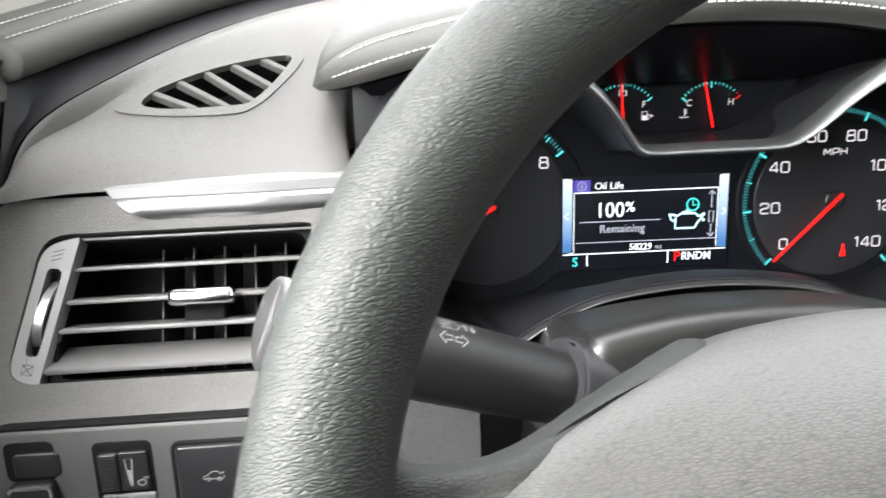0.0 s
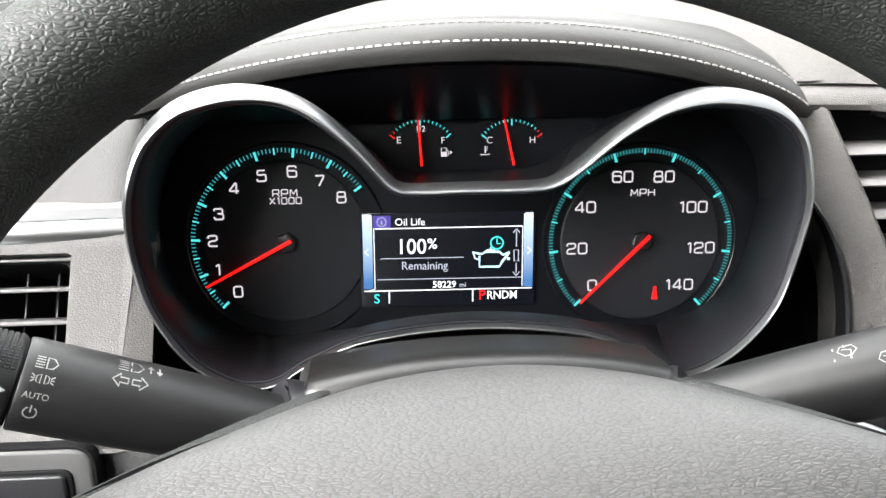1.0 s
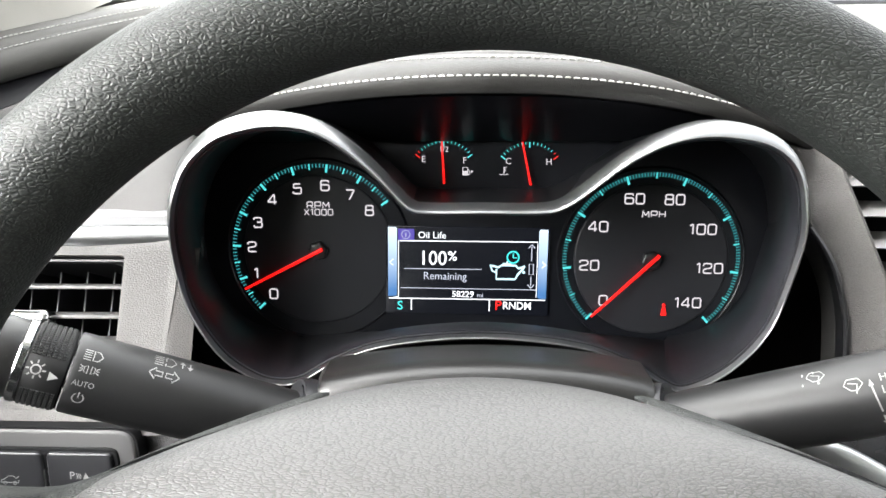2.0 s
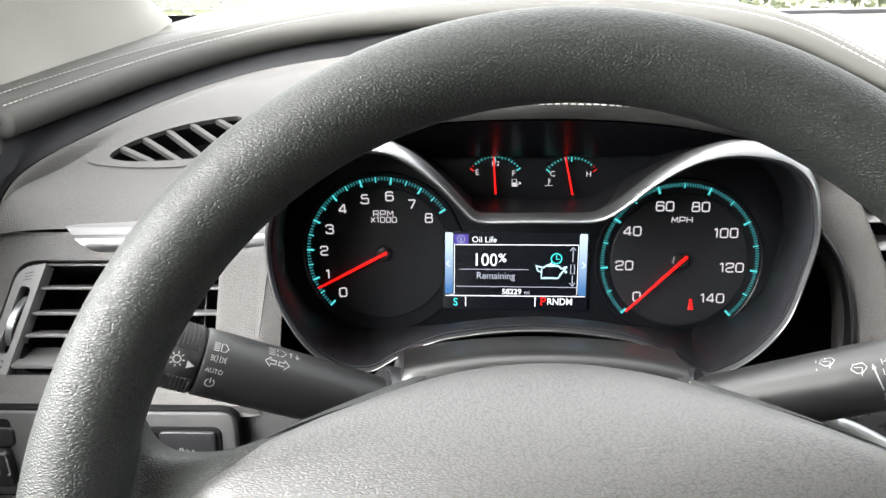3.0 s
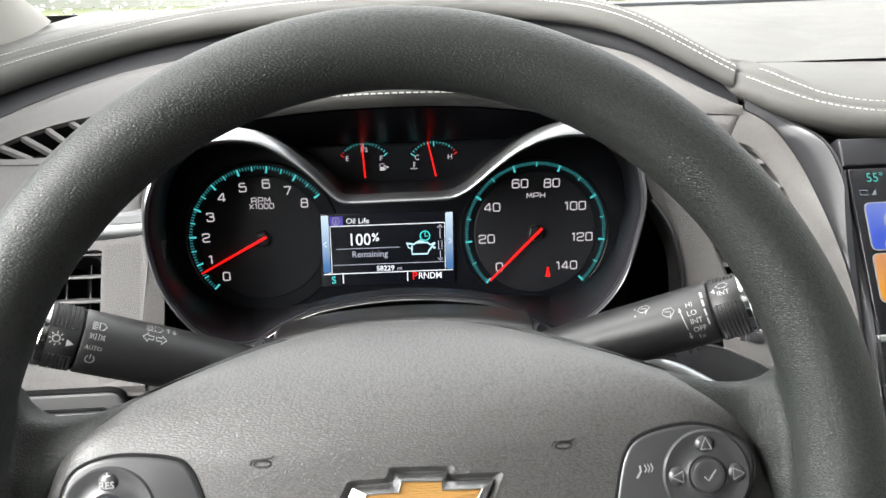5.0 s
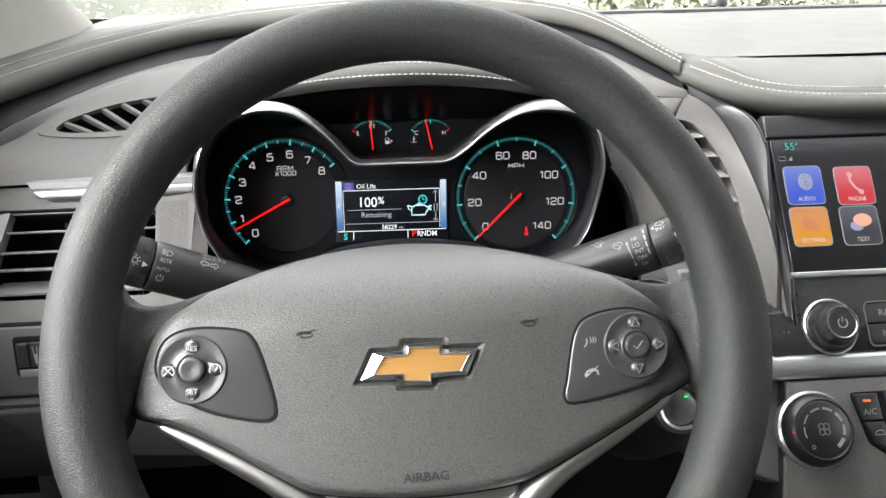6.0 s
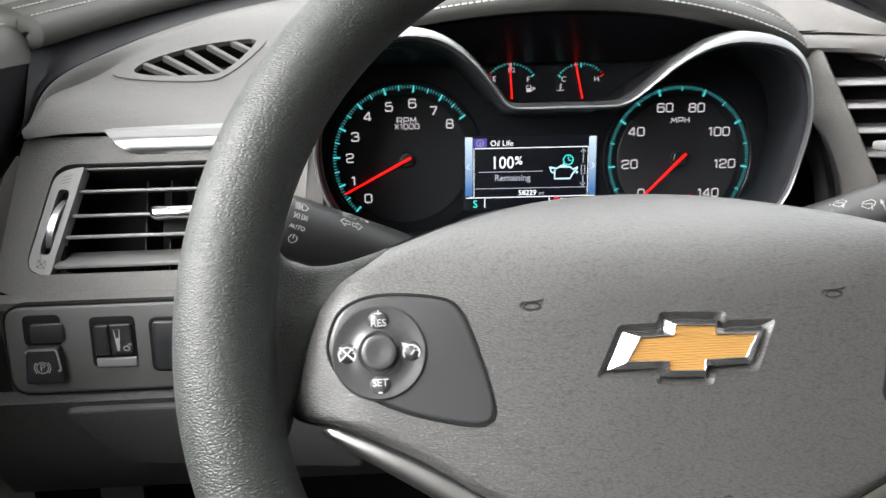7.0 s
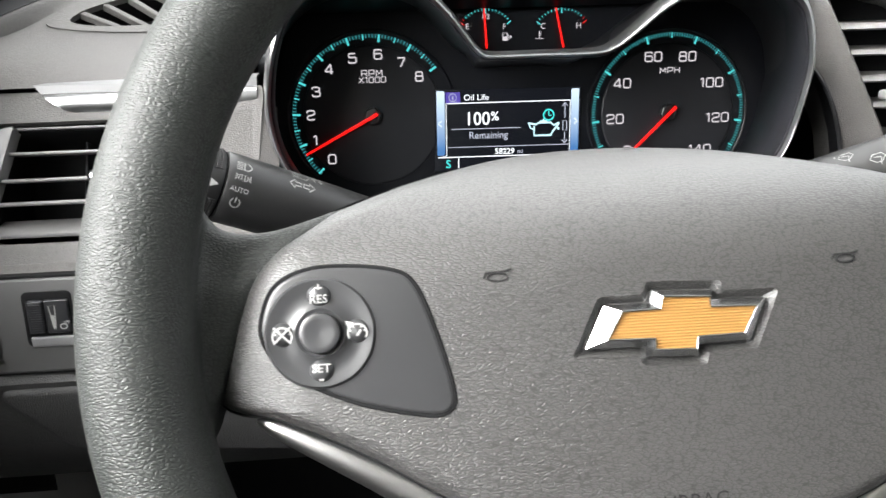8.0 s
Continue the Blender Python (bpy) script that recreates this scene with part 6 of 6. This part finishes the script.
for k in range(9):
    brick(-0.0078 + 0.00195 * k, 0, 0.004, 0.0007, 0.0065, 0.0012, 0.0, g)
part("wheel_ribs", g, GREY, tw, kind="stuff")

# start button behind the wheel
ig = thing("start_button", "chrome-ringed start button with a small green lamp", "button", facing(0.1745, 0.066, 0.8715, 20))
part("ring", lathe([(0.012, -0.004), (0.0125, 0.001), (0.0145, 0.002), (0.0172, 0.0005), (0.0178, -0.006), (0.0178, -0.03)], 40), SATIN, ig, "chrome ring")
part("cap", lathe([(0.0, -0.0005), (0.009, -0.0008), (0.0118, -0.002), (0.012, -0.006)], 40), SATIN, ig, "polished cap")
part("lamp", slab(rect(0.003, 0.0012, 0.004, 0.0062), -0.001, 0.0002, 0.0002, 1), glow("green_lamp", (60, 230, 130), 1.0), ig, "green lamp")
part("boss", lathe([(0.0178, -0.008), (0.024, -0.012), (0.034, -0.03), (0.05, -0.09)], 32), DASH_LOW, dash, m=facing(0.1745, 0.066, 0.8715, 20))

# ---- centre stack ----
ST = facing(0.29, 0.2115, 1.0198, 30)
stack = thing("centre_stack", "dark glossy centre console face with silver band and grey lower panel", "console", ST)
part("upper_panel", slab(rounded([(-0.0075, -0.168), (0.34, -0.168), (0.34, -0.106), (0.0, -0.106)], [0.003, 0.01, 0.002, 0.002]), -0.02, -0.001, 0.002), GLOSS, stack, "dusty piano black panel")
part("top_bar", slab([(0.0, -0.1105), (0.34, -0.1105), (0.34, -0.106), (0.0, -0.106)], -0.02, 0.0008, 0.001), SILVER, stack, "bright bar under the screen")
part("lower_panel", slab([(-0.035, -0.27), (0.34, -0.27), (0.34, -0.1855), (-0.018, -0.1855)], -0.03, 0.001, 0.003), STACK, stack, "grained dark panel")
part("side_wall", loft([[(-0.035, -0.27, z) for z in (0.0, -0.15)], [(-0.008, -0.1, z) for z in (0.0, -0.15)], [(0.0, 0.0, z) for z in (0.0, -0.1)]]), BLACK, stack)
part("overhang", slab([(0.0, 0.003), (0.34, 0.003), (0.34, 0.022), (0.0, 0.022)], -0.06, -0.002, 0.002), BLACK, stack)

tsc = thing("touchscreen", "dusty touchscreen showing coloured app tiles", "screen", ST)
GLASS_BLACK = mat("screen_glass", (0.008, 0.008, 0.0095), 0.14, spec=0.4, vary=0.2, dust=0.06)
part("panel", slab(rounded(rect(0.24, 0.107, 0.1215, -0.053), 0.002), -0.01, 0.0, 0.001), GLASS_BLACK, tsc)
tiles = (("AUDIO", 0.0221, -0.0382, (40, 80, 205), (120, 140, 205)), ("PHONE", 0.0619, -0.0399, (200, 25, 45), (215, 130, 140)), ("SETTINGS", 0.0214, -0.0712, (225, 150, 25), (205, 140, 105)), ("TEXT", 0.0604, -0.0720, (38, 40, 50), (95, 100, 115)))
for s, x, y, rgb, pale in tiles:
    tl = thing("app_tile", "", "")
    tl.parent = tsc
    tl.matrix_basis = Matrix.Translation((x, y, 0.0004))
    part("border", slab(rounded(rect(0.0304, 0.0314), 0.0045), -0.0002, 0.0002, 0.0001, 1), glow("tile_border", (150, 150, 150), 0.8), tl)
    part("face", slab(rounded(rect(0.0290, 0.0300), 0.0040), 0.0, 0.0004, 0.0001, 1), glow("tile_" + s.lower(), rgb, 0.6, pale, -0.006, 0.014), tl, s.lower() + " tile")
    words(s, 0.0048, 0, -0.0112, 0.0006, glow("tile_text", (215, 210, 205), 0.8), tl, wide=0.9)
    ic = bmesh.new()
    if s == "AUDIO":
        for r in (0.0062, 0.0042, 0.002):
            stroke([(0.001 + r * 0.8 * math.cos(2 * math.pi * k / 24), 0.0025 + r * math.sin(2 * math.pi * k / 24)) for k in range(24)], 0.0012, 0.0006, ic, True)
        part("speaker_symbol", ic, glow("tile_grey", (165, 165, 175), 0.8), tl)
    elif s == "PHONE":
        stroke([(-0.0035, 0.0085), (-0.003, 0.003), (0.0, -0.002), (0.004, -0.0055)], 0.002, 0.0006, ic)
        slab(disc(0.0022, 14, -0.0028, 0.0085), 0.0003, 0.0007, 0.0001, 1, ic)
        slab(disc(0.0022, 14, 0.0042, -0.0055), 0.0003, 0.0007, 0.0001, 1, ic)
        part("handset_symbol", ic, glow("tile_pink", (205, 150, 155), 0.8), tl)
    elif s == "SETTINGS":
        for cx_, cy_, r in ((-0.002, 0.003, 0.006), (0.0035, 0.0, 0.0042)):
            slab([(cx_ + (r if k % 4 < 2 else r * 0.78) * math.cos(2 * math.pi * k / 36), cy_ + (r if k % 4 < 2 else r * 0.78) * math.sin(2 * math.pi * k / 36)) for k in range(36)], 0.0003, 0.0007, 0.0001, 1, ic)
        part("gear_symbol", ic, glow("tile_brown", (195, 120, 80), 0.8), tl)
    else:
        slab([(0.002 + 0.0072 * math.cos(2 * math.pi * k / 24), 0.004 + 0.0052 * math.sin(2 * math.pi * k / 24)) for k in range(24)], 0.0003, 0.0008, 0.0001, 1, ic)
        part("bubble_symbol", ic, glow("tile_peach", (225, 165, 140), 0.8), tl)
        ic = slab([(-0.003 + 0.0052 * math.cos(2 * math.pi * k / 24), -0.0005 + 0.0038 * math.sin(2 * math.pi * k / 24)) for k in range(24)], 0.0003, 0.0006, 0.0001, 1)
        part("bubble_symbol", ic, glow("tile_lilac", (150, 150, 180), 0.8), tl)
words("55°", 0.0085, 0.0175, -0.0065, 0.0006, glow("teal_text", (60, 170, 160), 0.8), tsc)
g = stroke([(0.006, -0.0175), (0.011, -0.0175), (0.011, -0.0145), (0.006, -0.0145)], 0.0006, 0.0004, None, True)
poly([(0.013, -0.0178), (0.0165, -0.0178), (0.0165, -0.014)], 0.0006, g)
part("status_symbol", g, glow("status_grey", (130, 140, 150), 0.7), tsc)

kn = thing("volume_knob", "black volume knob with ribbed skirt, chrome base ring and power symbol", "knob", ST @ Matrix.Translation((0.0222, -0.1478, 0)))
part("base_ring", lathe([(0.0208, -0.002), (0.0206, 0.0010), (0.0196, 0.0018), (0.0182, 0.0008)], 56), SILVER, kn, "chrome base ring")
part("body", lathe([(0.0185, 0.0), (0.0172, 0.0012), (0.0166, 0.0070), (0.0160, 0.0080), (0.0136, 0.0086), (0.0132, 0.0150), (0.0126, 0.0164), (0.0114, 0.0170), (0.0108, 0.0164), (0.0100, 0.0163), (0.0, 0.0163)], 56), BLACK, kn)
part("cap_ring", lathe([(0.0109, 0.0164), (0.0106, 0.0168), (0.0101, 0.0164)], 48), SATIN, kn, "thin bright cap ring")
g = bmesh.new()
for k in range(56):
    a = 2 * math.pi * k / 56
    tube([(0.0168 * math.cos(a), 0.0168 * math.sin(a), 0.0018), (0.0166 * math.cos(a), 0.0166 * math.sin(a), 0.0068)], 0.0004, 5, g)
part("grip_ribs", g, BLACK, kn, kind="stuff")
g = stroke([(0.0034 * math.cos(radians(t)), 0.0034 * math.sin(radians(t))) for t in range(125, 416, 15)], 0.0008, 0.0170)
stroke([(0, 0.0008), (0, 0.0046)], 0.0008, 0.0170, g)
part("power_symbol", g, WHITE, kn)
rd = thing("radio_button_unit", "black radio and media buttons in a bright frame", "button", ST @ Matrix.Translation((0.07, -0.1475, 0)))
part("bright_frame", ring_plate(rounded(rect(0.042, 0.034), 0.005), rounded(rect(0.0395, 0.0315), 0.004), -0.002, 0.0016, 0.002), CHROME, rd, "bright frame")
for s, y in (("RADIO", 0.0078), ("MEDIA", -0.0078)):
    part("button", slab(rounded(rect(0.0385, 0.0146, 0, y), 0.002), -0.002, 0.0014, 0.0008), BLACK, rd)
    words(s, 0.0068, 0.0, y, 0.0017, WHITE, rd)
fk = thing("fan_knob", "black fan speed knob with chrome ring and white fan dial", "knob", ST @ Matrix.Translation((-0.0040, -0.2205, 0)))
part("base_ring", lathe([(0.0275, -0.002), (0.0272, 0.003), (0.0255, 0.0045), (0.0245, 0.003)], 56), SILVER, fk, "chrome ring")
part("body", lathe([(0.0248, 0.0), (0.0245, 0.009), (0.0228, 0.013), (0.0205, 0.0145), (0.0195, 0.0138), (0.0180, 0.0148), (0.0, 0.0148)], 56), BLACK, fk)
g = bmesh.new()
for k in range(48):
    a = 2 * math.pi * k / 48
    c = Vector((0.0247 * math.cos(a), 0.0247 * math.sin(a), 0.006))
    tube([c + Vector((0, 0, -0.0025)), c + Vector((0, 0, 0.0025))], 0.0005, 5, g)
part("grip_ribs", g, BLACK, fk, kind="stuff")
for k in range(7):
    a0, a1 = 200 - 38 * k, 200 - 38 * k - 29
    part("fan_step", stroke([(0.0142 * math.cos(radians(a0 + (a1 - a0) * j / 6)), 0.0142 * math.sin(radians(a0 + (a1 - a0) * j / 6))) for j in range(7)], 0.0008 + 0.0003 * k, 0.0149), WHITE, fk)
g = bmesh.new()
for k in range(4):
    a = math.pi / 4 + math.pi / 2 * k
    stroke([(0.0026 * math.cos(a) + 0.002 * math.cos(2 * math.pi * j / 12), 0.0026 * math.sin(a) + 0.002 * math.sin(2 * math.pi * j / 12)) for j in range(12)], 0.0006, 0.0149, g, True)
stroke([(-0.0095 + 0.0012 * math.cos(2 * math.pi * j / 12), -0.0115 + 0.0012 * math.sin(2 * math.pi * j / 12)) for j in range(12)], 0.0005, 0.0149, g, True)
part("fan_symbol", g, WHITE, fk)
part("marker_lamp", slab(disc(0.0008, 10, -0.0215, -0.001), 0.0125, 0.0146, 0.0002, 1), RED_DIM, fk, "small red lamp")
ac = thing("climate_button_unit", "black climate buttons with white symbols and an amber lamp", "button", ST @ Matrix.Translation((0.026, -0.198, 0.001)))
part("surround", slab(rounded([(0.0, 0.002), (0.09, 0.002), (0.09, -0.044), (0.022, -0.044), (0.008, -0.034)], 0.004), -0.002, 0.001, 0.0008), VOID, ac)
part("button", slab(rounded([(0.0015, 0.0005), (0.019, 0.0005), (0.0205, -0.0185), (0.0055, -0.0185)], 0.001), -0.002, 0.003, 0.001), BLACK, ac)
part("button", slab(rounded([(0.006, -0.0195), (0.0208, -0.0195), (0.024, -0.042), (0.012, -0.034)], 0.001), -0.002, 0.003, 0.001), BLACK, ac)
part("button", slab(rounded(rect(0.05, 0.042, 0.05, -0.02), 0.002), -0.002, 0.003, 0.001), BLACK, ac)
words("A/C", 0.0062, 0.0115, -0.0125, 0.0034, WHITE, ac)
part("lamp_bar", poly(rect(0.006, 0.0018, 0.0105, -0.0045), 0.0034), glow("orange_lamp", (240, 110, 40), 1.0), ac, "lit amber bar")
g = stroke([(0.0115, -0.0285), (0.0125, -0.0268), (0.0145, -0.0255), (0.0175, -0.0255), (0.019, -0.0275), (0.02, -0.0285)], 0.0006, 0.0034, None, True)
part("recirculation_symbol", g, WHITE, ac)

# ---- door, pillar, windscreen ----
door = thing("driver_door_trim", "grey door trim with a padded leather cap meeting the dashboard", "door trim")
cap = []
for dx, dz in ((0.010, -0.006), (0.0095, 0.0), (0.0075, 0.008), (0.002, 0.0145), (-0.006, 0.018), (-0.02, 0.0195), (-0.05, 0.0195), (-0.09, 0.012)):
    cap.append([Vector((-0.3455 + dx - 0.05 * max(0, 0.1 - y) - 0.05 * min(1.0, max(0.0, 0.2 - y) / 0.15), y, 1.050 + (0.055 if y > 0.1 else 0.14) * (y - 0.25) + (0.013 if y <= 0.1 else 0) - 0.035 * min(1.0, max(0.0, 0.2 - y) / 0.2) + dz)) for y in np.linspace(0.275, -1.6, 40)])
part("leather_cap", loft(cap), LEATHER, door, "light grey leather cap")
side = []
for dx, dz in ((0.0095, -0.004), (0.0085, -0.008), (0.0065, -0.03), (0.0, -0.055), (-0.02, -0.08), (-0.035, -0.12), (-0.035, -0.6)):
    side.append([Vector((-0.3455 + dx - 0.05 * max(0, 0.1 - y) - 0.05 * min(1.0, max(0.0, 0.2 - y) / 0.15), y, 1.050 + (0.055 if y > 0.1 else 0.14) * (y - 0.25) + (0.013 if y <= 0.1 else 0) - 0.035 * min(1.0, max(0.0, 0.2 - y) / 0.2) + dz)) for y in np.linspace(0.27, -1.6, 40)])
part("trim_side", loft(side[:5]), RIBBON, door, "dark satin side trim")
part("lower_panel", loft(side[4:]), TRIM, door, "grey lower door panel")
part("cap_end", loft([[c[0] for c in cap], [c[0] * 0.6 + Vector((-0.355, 0.275, 1.056)) * 0.4 + Vector((0, 0.006, 0)) for c in cap], [Vector((-0.355, 0.281, 1.054)) for c in cap]]), LEATHER, door)
part("side_end", loft([[c[0] for c in side], [c[0] + Vector((-0.06, 0.0, 0)) for c in side]]), RIBBON, door)
part("stitching", stitch_row([p + Vector((0, 0, 0.0)) for p in [c for c in cap[4]][:12]]), THREAD, door, "pale thread", kind="stuff")
part("dash_end", loft([[(-0.345, 0.30, z) for z in (0.7, 0.9, 1.0, 1.05)], [(-0.40, 0.30, z) for z in (0.7, 0.9, 1.0, 1.05)]]), VOID, dash)
part("end_cover", loft([[(x, y, z) for x in np.linspace(-0.46, -0.340 + 0.3 * max(0, y - 0.292), 6)] for y, z in ((0.285, 0.9), (0.287, 1.02), (0.289, 1.066), (0.295, 1.0745), (0.31, 1.0785), (0.36, 1.0885), (0.42, 1.1), (0.5, 1.112), (0.6, 1.12))]), LEATHER, dash, "light grey leather corner")

pil = thing("windscreen_pillar", "light beige cloth-covered windscreen pillar", "pillar")
base_p = [Vector(p) for p in ((-0.43, 0.20, 1.06), (-0.385, 0.25, 1.072), (-0.352, 0.30, 1.083), (-0.338, 0.38, 1.091), (-0.3276, 0.45, 1.104), (-0.323, 0.53, 1.122), (-0.345, 0.60, 1.13), (-0.42, 0.66, 1.13))]
bs = spl(base_p, 30)
rows_ = []
for f in (0.0, 0.02, 0.06, 0.15, 0.3, 0.55, 0.8, 1.0):
    rows_.append([Vector((p.x - 0.012 * min(1, f * 12) - 0.02 * f, p.y * (1 - f) + (p.y * 0.45 - 0.2) * f, p.z + (1.46 - p.z) * f)) for p in bs])
part("cover", loft(rows_), CLOTH, pil)
pilr = copy_thing(pil, Matrix.Translation((0.72, 0, 0)) @ Matrix.Diagonal((1, 1, 1, 1)))
pilr.matrix_world = Matrix.Translation((1.45, 0.0, 0)) @ pose(0, 0, 0, 0, 0, 0)
pilr.location = (1.43, 0.1, 0.0)

GLASS = bpy.data.materials.new("windscreen_glass")
GLASS.use_nodes = True
gb = GLASS.node_tree.nodes["Principled BSDF"]
gb.inputs["Base Color"].default_value = (0.95, 0.98, 0.96, 1)
gb.inputs["Transmission Weight"].default_value, gb.inputs["Roughness"].default_value, gb.inputs["IOR"].default_value = 1.0, 0.0, 1.015
WATER = GLASS.copy()
WATER.name = "rain_water"
WATER.node_tree.nodes["Principled BSDF"].inputs["IOR"].default_value = 1.33
ws = thing("windscreen", "wet windscreen glass with rain drops and black border", "windscreen")
WB, WT = Vector((0.36, 0.865, 1.125)), Vector((0.36, 0.03, 1.46))


def ws_point(u, f, lift=0.0):
    bow = 0.10 * (1 - u * u)
    p = WB.lerp(WT, f)
    n = Vector((0, 0.37, 0.93))
    return Vector((0.36 + u * (0.82 - 0.16 * f), p.y - 0.10 + bow, p.z)) + n * lift


pane = part("glass", loft([[ws_point(u, f) for u in np.linspace(-1, 1, 30)] for f in np.linspace(0, 1, 10)]), GLASS, ws)
pane.visible_shadow = False
part("black_border", loft([[ws_point(u, f + (0.033 * max(0, min(1, (-0.1 - u) / 0.6)) if f > 0 else 0), -0.002) for u in np.linspace(-1, 1, 40)] for f in (-0.03, 0.006)]), BLACK, ws, "black printed border")
rng = random.Random(4)
drops = bmesh.new()
for i in range(1500):
    u, f = rng.uniform(-0.95, 0.75), 0.014 + 0.16 * rng.random() ** 1.6
    c = ws_point(u, f, 0.0012)
    r = rng.choice((0.0012, 0.0016, 0.0022, 0.003))
    bmesh.ops.create_icosphere(drops, subdivisions=1, radius=r, matrix=Matrix.LocRotScale(c, Euler((0.38, 0, rng.random() * 6)), (1, 1.1, 0.45)))
dr = part("rain_drop_field", drops, WATER, ws, "small rain drops", kind="stuff")
dr.visible_shadow = False
sens = thing("light_sensor", "small dark domed light sensor on the dashboard top", "sensor", pose(0.395, 0.575, 1.133))
part("dome", lathe([(0.0, 0.0105), (0.005, 0.0098), (0.0095, 0.006), (0.0115, 0.001), (0.012, -0.003)], 28), BLACK, sens)

# ---- pedals ----
for x, w, lab in ((0.02, 0.075, "black brake pedal above the dark footwell"), (0.13, 0.055, "black accelerator pedal above the dark footwell")):
    pd = thing("pedal", lab, "pedal", pose(x, 0.40, 0.47))
    part("pad", brick(0, 0, 0, w, 0.015, 0.07, 0.006), BLACK, pd, m=pose(0, 0, 0, -35))
    part("arm", tube([(0, 0.01, 0.02), (0, 0.08, 0.12), (0, 0.14, 0.24), (0, 0.215, 0.30)], 0.009, 10), VOID, pd)

# ---- outside ----
GRASS = mat("grass", (0.11, 0.125, 0.07), 0.9, spec=0.2, grain=0.8, grain_scale=6, vary=0.35, vary_scale=0.6)
# the haze over the far trees is painted as a pale base colour
HAZED_TREES = mat("haze_coloured_trees", (0.3, 0.305, 0.27), 0.9, spec=0.1, vary=0.35, vary_scale=0.15)
solid("backdrop", loft([[(70 * math.sin(a), 70 * math.cos(a), z + (2.0 * math.sin(9 * a) + 1.5 * math.sin(23 * a) if z > 1 else 0)) for a in np.linspace(-1.5, 1.5, 90)] for z in (-1, 16)]), HAZED_TREES, "tree line far beyond the windscreen, haze put into its pale colour", "trees", kind="structure")
solid("ground", loft([[(x, y, 0.0) for x in (-600, -20, 20, 600)] for y in (-600, -20, 20, 600)]), GRASS, "wet green grass around the car", "ground", kind="structure")
HEDGE = mat("hedge_leaves", (0.2, 0.215, 0.15), 0.8, spec=0.3, vary=0.5, vary_scale=2.0)
hedge = bmesh.new()
for i in range(2600):
    a = rng.uniform(0.25, 1.2)
    rr = 24 + rng.random() * 3
    h = 1.9 + 0.6 * noise.noise(Vector((a * 6, 0, 0))) + rng.uniform(-0.4, 0.4)
    c = Vector((rr * math.sin(a), rr * math.cos(a), h * rng.random() ** 0.6))
    s = rng.uniform(0.12, 0.3)
    q = Euler((rng.random() * 6, rng.random() * 6, rng.random() * 6)).to_matrix()
    hedge.faces.new([hedge.verts.new(c + q @ Vector(v) * s) for v in ((-1, -0.4, 0), (0, -0.7, 0.1), (1, 0, 0), (0, 0.7, 0.1))])
solid("hedge", hedge, HEDGE, "distant green hedge beyond the windscreen", "hedge", kind="stuff")
